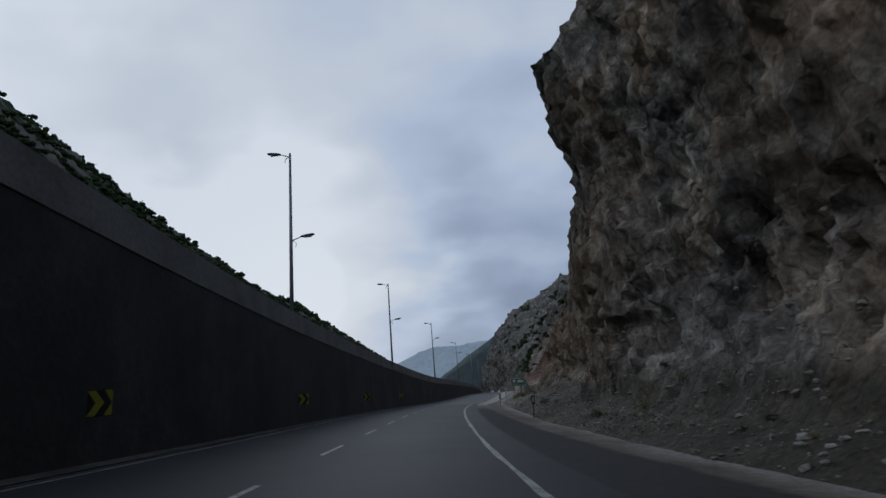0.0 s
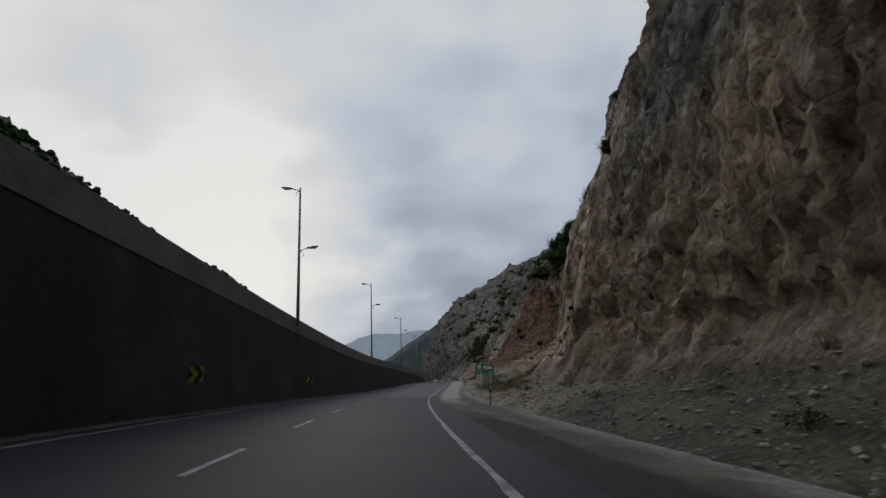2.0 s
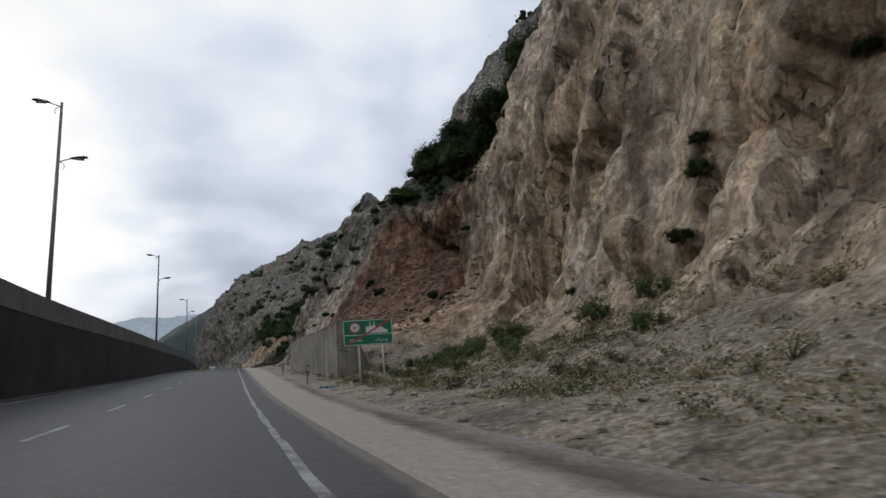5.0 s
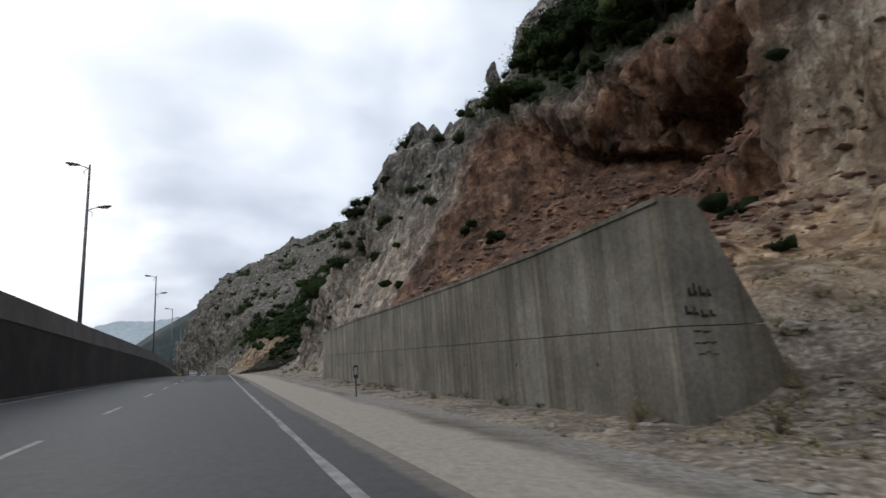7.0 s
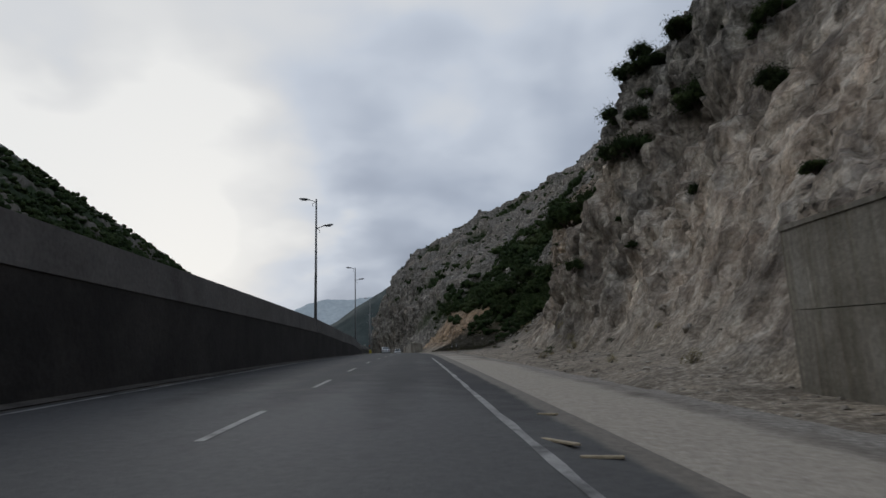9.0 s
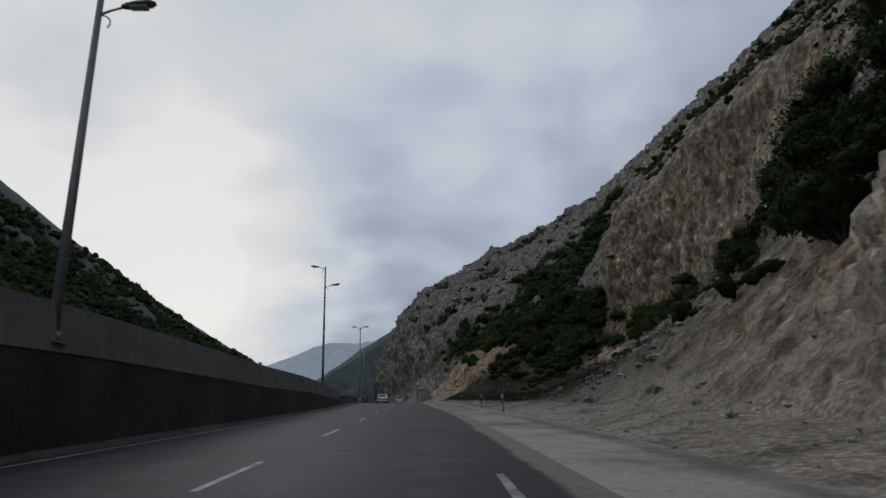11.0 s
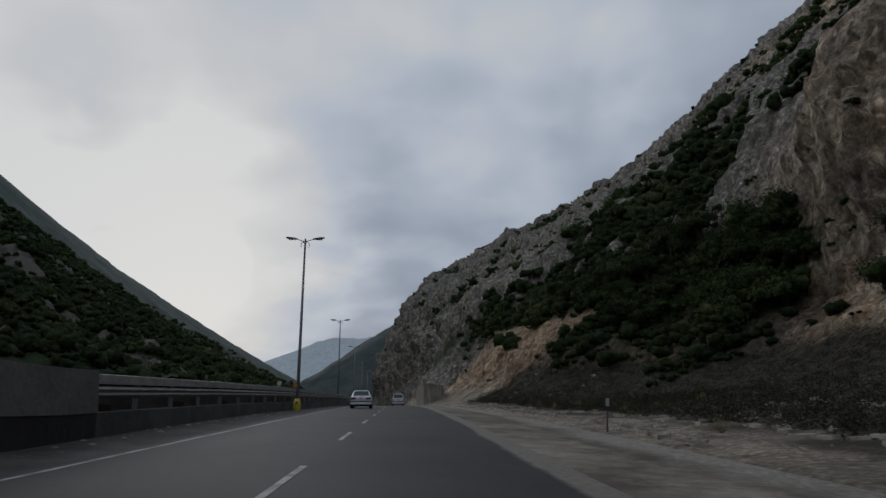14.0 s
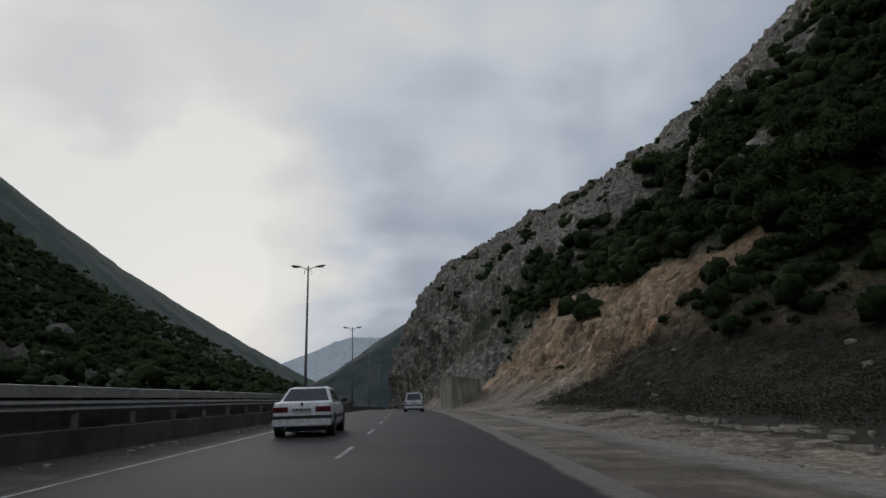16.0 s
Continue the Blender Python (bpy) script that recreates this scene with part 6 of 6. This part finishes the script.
def scatter(n, y0, y1, h0, h1, s0, s1, seed, group="shrubs on the hillside"):
    r = random.Random(seed)
    for _ in range(n):
        i, j = hill_index(r.uniform(y0, y1), r.uniform(h0, h1))
        p = Vector(hill[i, j].tolist())
        s = r.uniform(s0, s1)
        plant(r.choice(SHRUBS), "shrub", "dark green leafy shrub clinging to the rocky slope", "shrub", group, p + Vector(hill_n[i, j].tolist()) * 0.3 * s - Vector((0, 0, 0.2 * s)), s, r.uniform(0, 6.28), r.uniform(0.7, 1.15))


scatter(56, 115, 142, 17.5, 28, 1.5, 3.0, 1)       # belt over the red slide
scatter(8, 146, 162, 16, 28, 0.8, 1.6, 2)
scatter(18, 160, 176, 8, 24, 0.9, 2.0, 3)
scatter(32, 172, 204, 5, 24, 1.2, 2.8, 4)        # gully
scatter(16, 170, 188, 13, 26, 1.2, 2.4, 31)
scatter(12, 205, 240, 4.5, 11, 0.9, 2.2, 5)
scatter(24, 284, 328, 11, 32, 2.0, 3.6, 16)
scatter(22, 259, 270, 4.6, 15, 1.8, 3.2, 6)
scatter(6, 228, 248, 5, 12, 1.0, 2.2, 62)
scatter(30, 258, 284, 7.2, 17, 1.8, 3.4, 61)      # dark thicket at the cliff foot
scatter(8, 16, 48, 17, 30, 0.5, 1.3, 9)
scatter(16, 48, 118, 22, 46, 0.6, 1.8, 10)
scatter(10, 60, 120, 2, 9, 0.25, 0.6, 11)
scatter(24, 140, 172, 3, 17, 0.3, 0.9, 12)

rw = random.Random(77)
for y0, y1, o0, o1, n, s0, s1 in ((66, 104, 4.6, 11, 80, 0.15, 0.5), (8, 34, 3.8, 5.4, 14, 0.1, 0.3), (34, 66, 4.2, 6.6, 18, 0.12, 0.35), (100, 112, 4.4, 11.0, 34, 0.12, 0.35), (111, 143, 4.4, 5.15, 34, 0.08, 0.2),
                                  (145, 180, 4.2, 7.0, 16, 0.15, 0.4), (186, 262, 5.5, 15.0, 60, 0.15, 0.45)):
    for _ in range(n):
        y, o = rw.uniform(y0, y1), rw.uniform(o0, o1)
        i = int(np.argmin(np.abs(HY - y)))
        j = int(np.searchsorted(hill_q[i, :, 0], o))
        kind = WEEDS[1] if rw.random() < 0.4 else rw.choice((WEEDS[0], WEEDS[2]))
        green = kind is WEEDS[1]
        plant(kind, "weed", "small green roadside bush among stones" if green else "dry straw-coloured weed tuft on the verge", "weed", "weeds on the verge",
              Vector(hill[i, j].tolist()), rw.uniform(s0, s1), rw.uniform(0, 6.28), rw.uniform(0.8, 1.3))


def woods(name, grid, n, s0, s1, seed, label, mask=None, mat=None, leaves=40, leaf=0.19, clumps=0):
    """Scrub too small to count: many bushes in one mesh, each of a few solid lumps set with leaves, in four shapes."""
    r = np.random.RandomState(seed)
    kinds = []
    for k in range(4):
        v0, f0, c0 = leaf_crown(seed + k, 9, leaves, leaf)
        tri = [f + f[3:] for f in f0]
        if clumps:
            v1, f1 = inner_mass(c0[:clumps], seed + k, 0.3)
            tri = tri + [tuple(i + len(v0) for i in (*q, q[2])) for q in f1]
            v0 = np.concatenate([v0, v1])
        kinds.append((v0, np.array([q[:4] for q in tri])))
    V, F = [], []
    nu, nv = grid.shape[:2]
    base = 0
    for _ in range(n):
        i, j = r.randint(0, nu), int(nv * r.uniform(0, 1) ** 0.8)
        if mask is not None and r.uniform() > mask[i, j]:
            continue
        s = s0 * (s1 / s0) ** (r.uniform() ** 1.4)
        a = r.uniform(0, 6.28)
        m = np.array([[math.cos(a), -math.sin(a), 0], [math.sin(a), math.cos(a), 0], [0, 0, r.uniform(0.7, 1.15)]]) * s
        v0, f0 = kinds[r.randint(0, 4)]
        V.append(v0 @ m.T + grid[i, j])
        F.append(f0 + base)
        base += len(v0)
    faces = [q if q[2] != q[3] else q[:3] for q in np.concatenate(F).tolist()]
    me = bpy.data.meshes.new(name)
    me.from_pydata(np.concatenate(V).tolist(), [], faces)
    me.polygons.foreach_set("use_smooth", np.ones(len(me.polygons), bool))
    me.materials.append(mat or M_LEAF)
    return tagged(new(name, me), label, "scrub", kind="stuff")


left_near = left_grid[(left_grid[:, 0, 1] > -20) & (left_grid[:, 0, 1] < 700)]
left_mask = np.clip(fbm(left_near, 0.03, 3, 19) * 2.4 + 0.9, 0.3, 1) * (1 - 0.85 * left_bare[(left_grid[:, 0, 1] > -20) & (left_grid[:, 0, 1] < 700)])
woods("hillside_scrub", left_near, 15000, 0.8, 2.6, 21, "dense dark green scrub covering the far hillside", left_mask, M_WOODS, 20, 0.07, 5)
left_close = left_grid[(left_grid[:, 0, 1] > 225) & (left_grid[:, 0, 1] < 420)][:, :110]
close_bare = left_bare[(left_grid[:, 0, 1] > 225) & (left_grid[:, 0, 1] < 420)][:, :110]
woods("hillside_thicket", left_close, 9000, 0.7, 2.0, 25, "dense green bushes on the lower slope across the road", np.clip(fbm(left_close, 0.05, 3, 26) * 2 + 0.9, 0.35, 1) * (1 - 0.9 * close_bare), M_WOODS, 44, 0.055, 6)
far_rows = (HY > 112)
woods("cliff_scrub", hill[far_rows][:, 62:], 26000, 0.5, 1.6, 22, "scattered dark scrub on the rocky mountainside", np.clip(KINDS["grown"][far_rows][:, 62:] * 1.1 + 0.015, 0, 1) * (((HY[far_rows] < 146) | (HY[far_rows] > 182)) & (HY[far_rows] < 330))[:, None], M_WOODS, 18, 0.09, 4)
mid_rows = (HY > 254) & (HY < 340)
woods("thicket_scrub", hill[mid_rows][:, 40:215], 2400, 1.2, 2.8, 28, "dense dark bushes over the cliff foot and the slope above", np.clip(KINDS["grown"][mid_rows][:, 40:215] * 0.9, 0, 1), M_WOODS, 36, 0.06, 6)
high_rows = (HY > 300)
woods("mountain_scrub", hill[high_rows][:, 75:], 15000, 1.0, 3.4, 27, "dark green scrub over the high mountainside", np.clip(KINDS["grown"][high_rows][:, 75:] * 1.1 + 0.01, 0, 1), M_WOODS, 14, 0.07, 5)
woods("dry_scrub", hill[(HY > 200) & (HY < 294)][:, 16:115], 30000, 0.22, 0.55, 23, "low brown withered scrub on the wide verge", KINDS["brown"][(HY > 200) & (HY < 294)][:, 16:115] * np.clip((hill_q[(HY > 200) & (HY < 294)][:, 16:115, 0] - 6.4) / 1.2, 0, 1), M_BROWNSCRUB, 24, 0.085)

# dry grass and low green growth on the verge before the wall
vr = (HY > 64) & (HY < 114)
vo = np.clip((hill_q[vr][:, :84, 0] - 4.2) / 0.8, 0, 1) * np.clip((12.5 - hill_q[vr][:, :84, 0]) / 1.5, 0, 1) * np.clip(0.5 + 1.8 * fbm(hill[vr][:, :84], 0.3, 3, 45), 0, 1)
woods("verge_grass", hill[vr][:, :84], 11000, 0.12, 0.34, 46, "dry straw grass on the weedy verge", vo, M_DRY, 18, 0.16)
woods("verge_greens", hill[vr][:, :84], 8000, 0.12, 0.34, 47, "low green weeds on the verge", vo ** 2 * 0.7, M_FRESH, 20, 0.14)
vs = (HY > 0) & (HY < 36)
vq = np.clip((hill_q[vs][:, :84, 0] - 2.9) / 0.5, 0, 1) * np.clip((5.6 - hill_q[vs][:, :84, 0]) / 1.2, 0, 1) * np.clip(0.35 + 1.8 * fbm(hill[vs][:, :84], 0.35, 3, 48), 0, 1)
woods("verge_greens", hill[vs][:, :84], 5000, 0.08, 0.24, 49, "low green weeds among stones at the cliff foot", vq, M_FRESH, 18, 0.13)
rg = random.Random(5)
for y, o, s in ((92, 8.5, 0.6), (95, 9.6, 0.8), (97.5, 7.9, 0.55), (99.5, 9.2, 0.8), (101.0, 10.4, 0.95), (103, 8.6, 0.7), (85, 9.0, 0.6), (78, 8.4, 0.6), (105, 10.8, 0.8), (90, 10.6, 0.8), (102.2, 9.4, 0.9),
                (104.2, 7.2, 0.45), (106.5, 9.0, 0.6), (100.2, 6.6, 0.4), (98.6, 11.2, 0.9), (96.4, 10.8, 0.9), (107.5, 7.4, 0.5), (103.6, 11.6, 0.8), (94, 7.2, 0.45), (87.5, 11.0, 0.8)):
    i = int(np.argmin(np.abs(HY - y)))
    j = int(np.searchsorted(hill_q[i, :, 0], o))
    plant(rg.choice(FRESH), "bush", "rounded fresh green bush on the weedy verge", "bush", "bushes on the verge", Vector(hill[i, j].tolist()), s, rg.uniform(0, 6.28), 1.1)

# ---------------------------------------------------------------- loose stones
def stone_field(name, n, y0, y1, o0, o1, s0, s1, seed, label, mat=None):
    r = np.random.RandomState(seed)
    t = (1 + 5 ** 0.5) / 2
    base = np.array([(-1, t, 0), (1, t, 0), (-1, -t, 0), (1, -t, 0), (0, -1, t), (0, 1, t), (0, -1, -t), (0, 1, -t), (t, 0, -1), (t, 0, 1), (-t, 0, -1), (-t, 0, 1)]) / 1.9
    faces = np.array([(0, 11, 5), (0, 5, 1), (0, 1, 7), (0, 7, 10), (0, 10, 11), (1, 5, 9), (5, 11, 4), (11, 10, 2), (10, 7, 6), (7, 1, 8), (3, 9, 4), (3, 4, 2), (3, 2, 6), (3, 6, 8), (3, 8, 9), (4, 9, 5), (2, 4, 11), (6, 2, 10), (8, 6, 7), (9, 8, 1)])
    V, F = [], []
    for k in range(n):
        y = r.uniform(y0, y1)
        o = o0 + (o1 - o0) * r.uniform() ** 0.8
        i = int(np.argmin(np.abs(HY - y)))
        j = int(np.searchsorted(hill_q[i, :, 0], o))
        s = s0 * (s1 / s0) ** (r.uniform() ** 2.2)
        v = base * (1 + r.uniform(-0.3, 0.3, (12, 1))) * np.array([r.uniform(0.7, 1.4), r.uniform(0.7, 1.4), r.uniform(0.35, 0.8)]) * s
        a = r.uniform(0, 6.28)
        v = v @ np.array([[math.cos(a), math.sin(a), 0], [-math.sin(a), math.cos(a), 0], [0, 0, 1]])
        V.append(v + hill[i, j] + np.array([r.uniform(-0.15, 0.15), r.uniform(-0.15, 0.15), 0.1 * s]))
        F.append(faces + 12 * k)
    me = bpy.data.meshes.new(name)
    me.from_pydata(np.concatenate(V).tolist(), [], np.concatenate(F).tolist())
    me.materials.append(mat or M_STONE)
    return tagged(new(name, me), label, "stones", kind="stuff")


stone_field("verge_stones", 6500, 2, 66, 3.0, 6.2, 0.012, 0.085, 31, "pale broken stones along the cliff foot")
stone_field("verge_stones", 2600, 66, 112, 3.0, 9, 0.015, 0.11, 32, "loose stones and rubble on the weedy verge")
stone_field("verge_stones", 1300, 112, 186, 2.8, 6.5, 0.012, 0.09, 33, "small pale stones beside the wall and cliff")
stone_field("verge_stones", 1000, 186, 300, 3.2, 6.8, 0.015, 0.1, 34, "scattered stones on the wide dusty verge")
stone_field("slope_rubble", 1500, 194, 234, 7.5, 20, 0.03, 0.3, 37, "broken stones over the brown earth slope")
stone_field("slide_rubble", 2600, 114, 136, 7, 19, 0.03, 0.24, 35, "reddish broken rubble on the slide above the wall", M_REDSTONE)


def gutter_stones(n, y0, y1, seed):
    """Grit and broken stone swept against the foot of the low median wall."""
    r = random.Random(seed)
    bm = bmesh.new()
    for _ in range(n):
        y = r.uniform(y0, y1)
        s = 0.015 * 6 ** (r.random() ** 2)
        p = at1(y, float(wall_off(y)) + 0.05 + 0.8 * r.random() ** 1.7, 0.03)
        m = Matrix.Translation(p) @ Matrix.Rotation(r.uniform(0, 6.28), 4, "Z") @ Matrix.Diagonal((s * r.uniform(0.8, 1.6), s * r.uniform(0.8, 1.6), s * r.uniform(0.5, 0.9), 1))
        bmesh.ops.create_icosphere(bm, subdivisions=1, radius=1.0, matrix=m)
    me = bpy.data.meshes.new("gutter_stones")
    bm.to_mesh(me)
    bm.free()
    me.materials.append(M_STONE)
    tagged(new("gutter_stones", me), "grit and broken stones along the median wall foot", "stones", kind="stuff")


gutter_stones(420, 200, 275, 9)


def broken_edge(name, y0, y1, off, width, seed, label):
    """Ragged crust of pale limestone slabs left where the paved shoulder has broken away."""
    r = np.random.RandomState(seed)
    bm = bmesh.new()
    y = y0
    while y < y1:
        o = off + 0.9 * float(fbm(np.array([[y, 0.0, seed]]), 0.12, 3, seed)[0]) + r.uniform(-0.5, 0.5) * width
        i = int(np.argmin(np.abs(HY - y)))
        j = int(np.searchsorted(hill_q[i, :, 0], o))
        c = hill[i, j]
        n = r.randint(6, 9)
        lx, ly, a = r.uniform(0.06, 0.3), r.uniform(0.15, 0.75), r.uniform(-0.5, 0.5)
        ring = []
        for k in range(n):
            t = 6.283 * k / n
            q = r.uniform(0.65, 1.15)
            ux, uy = lx * math.cos(t) * q, ly * math.sin(t) * q
            ring.append((c[0] + ux * math.cos(a) - uy * math.sin(a), c[1] + ux * math.sin(a) + uy * math.cos(a)))
        tilt = r.uniform(-0.1, 0.1)
        top = [bm.verts.new((px + (c[0] - px) * 0.12, py + (c[1] - py) * 0.12, c[2] + 0.035 + tilt * (px - c[0]) + r.uniform(0, 0.03))) for px, py in ring]
        low = [bm.verts.new((px, py, c[2] - 0.08)) for px, py in ring]
        bm.faces.new(top)
        for k in range(n):
            bm.faces.new((low[k], low[(k + 1) % n], top[(k + 1) % n], top[k]))
        y += r.uniform(0.08, 0.7)
    bmesh.ops.recalc_face_normals(bm, faces=bm.faces)
    me = bpy.data.meshes.new(name)
    bm.to_mesh(me)
    bm.free()
    me.materials.append(M_STONE)
    return tagged(new(name, me), label, "stones", kind="stuff")


broken_edge("edge_crust", 222, 272, 6.2, 0.7, 51, "pale broken crust along the edge of the dusty shoulder")
broken_edge("edge_crust", 226, 262, 4.6, 0.4, 52, "pale flakes of broken surface on the dusty shoulder")
broken_edge("edge_crust", 90, 104, 5.2, 1.6, 53, "pale broken concrete slabs on the verge beneath the sign")


def boulder(seed, s):
    bm = bmesh.new()
    bmesh.ops.create_icosphere(bm, subdivisions=3, radius=1.0)
    r = random.Random(seed)
    off = Vector((r.uniform(0, 50), r.uniform(0, 50), r.uniform(0, 50)))
    for v in bm.verts:
        d = v.co.normalized()
        v.co = d * (0.75 + 0.55 * noise.noise(d * 1.1 + off) + 0.2 * noise.noise(d * 3 + off)) * s
        v.co.z *= 0.7
    me = bpy.data.meshes.new("boulder")
    bm.to_mesh(me)
    bm.free()
    me.materials.append(M_STONE)
    return me


BOULDERS = [boulder(i, 1.0) for i in range(6)]
rb_ = random.Random(8)
for y0, y1, o0, o1, n, s0, s1 in ((8, 60, 3.8, 6.2, 14, 0.06, 0.15), (66, 112, 5.5, 13, 16, 0.12, 0.3), (145, 185, 5, 8, 8, 0.1, 0.25), (186, 226, 8, 19, 30, 0.18, 0.5), (226, 290, 7, 16, 8, 0.12, 0.3)):
    for _ in range(n):
        y, o = rb_.uniform(y0, y1), rb_.uniform(o0, o1)
        i = int(np.argmin(np.abs(HY - y)))
        j = int(np.searchsorted(hill_q[i, :, 0], o))
        s = rb_.uniform(s0, s1)
        b = tagged(new("boulder", rb_.choice(BOULDERS)), "angular pale limestone boulder fallen on the verge", "boulder", "fallen boulders")
        p = hill[i, j]
        b.matrix_world = pose(p[0], p[1], p[2] + 0.12 * s, 0, 0, rb_.uniform(0, 360)) @ Matrix.Diagonal((s, s * rb_.uniform(0.8, 1.3), s, 1))

# ---------------------------------------------------------------- rock stub and pinnacles on the skyline
def pinnacle(y, off, h, r0, tall, seed, lean=0.0):
    bm = bmesh.new()
    bmesh.ops.create_icosphere(bm, subdivisions=4, radius=1.0)
    o = Vector((seed * 3.1, seed * 1.7, seed * 2.3))
    for v in bm.verts:
        d = v.co.copy()
        k = 0.8 + 0.45 * noise.noise(d * 1.3 + o) + 0.25 * noise.noise(d * 3.5 + o) + 0.12 * noise.noise(d * 8 + o)
        taper = 1.0 - 0.35 * max(0.0, d.z)
        v.co = Vector((d.x * r0 * k * taper + lean * max(0, d.z), d.y * r0 * k * taper, d.z * tall * (0.85 + 0.3 * k * 0.5)))
    me = bpy.data.meshes.new("rock_pinnacle")
    bm.to_mesh(me)
    bm.free()
    me.materials.append(M_ROCK)
    ob = tagged(new("rock_pinnacle", me), "jagged grey limestone pinnacle rising from the ridge", "rock", "rock pinnacles")
    p = atz1(y, off, h)
    ob.matrix_world = Matrix.Translation(p)


pinnacle(154.8, 24.2, 28.0, 0.75, 2.0, 3, 0.3)
pinnacle(621.7, 90.6, 114.0, 4.2, 7.0, 5)
pinnacle(620.0, 77.0, 103.5, 3.4, 4.6, 6)
pinnacle(621.0, 84.0, 109.0, 3.0, 4.2, 7)
for k, (y, off, h, r0, tall) in enumerate(((160.5, 18.2, 20.2, 2.2, 5.2), (162.4, 18.7, 19.8, 2.3, 5.8), (164.4, 17.6, 18.6, 2.1, 5.0), (158.6, 17.8, 19.0, 2.0, 4.8), (166.2, 16.8, 17.6, 2.0, 4.6), (168.0, 15.6, 17.0, 1.3, 3.4),
                                           (157.0, 18.4, 19.4, 1.5, 4.2), (155.2, 19.6, 19.8, 1.4, 3.6), (159.8, 16.0, 18.0, 1.6, 4.2), (163.4, 15.9, 17.6, 1.5, 4.0), (170.6, 14.2, 15.6, 1.4, 3.2))):
    pinnacle(y, off, h, r0, tall, 11 + k)

# ---------------------------------------------------------------- litter on the shoulder
for x, y, turn, l in ((-11.26, 139.66, 17, 0.76), (-11.05, 138.83, 69, 0.36), (-10.97, 141.9, 43, 0.3)):
    t = tagged(new("plank"), "thin bleached wooden plank lying on the shoulder", "plank", "planks on the shoulder")
    part("board", boxed(-0.035, 0.035, -l / 2, l / 2, 0.0, 0.022, bevel=0.004), M_WOOD, t)
    p = at1(y, x - float(rx(np.array(y))), 0.0)
    t.matrix_world = pose(x, y, p.z, 0, 0, turn)
bm = bmesh.new()
bmesh.ops.create_grid(bm, x_segments=10, y_segments=6, size=0.5)
for v in bm.verts:
    v.co = Vector((v.co.x * 0.75, v.co.y * 0.4, 0.06 + 0.09 * noise.noise(v.co * 5)))
me = bpy.data.meshes.new("plastic_sheet")
bm.to_mesh(me)
bm.free()
me.materials.append(M_BLUE)
t = tagged(new("plastic_sheet", me), "crumpled light blue plastic sheet on the verge", "litter")
t.modifiers.new("thick", "SOLIDIFY").thickness = 0.006
p = at1(101.0, 3.5, -0.06)
t.matrix_world = Matrix.Translation(p)
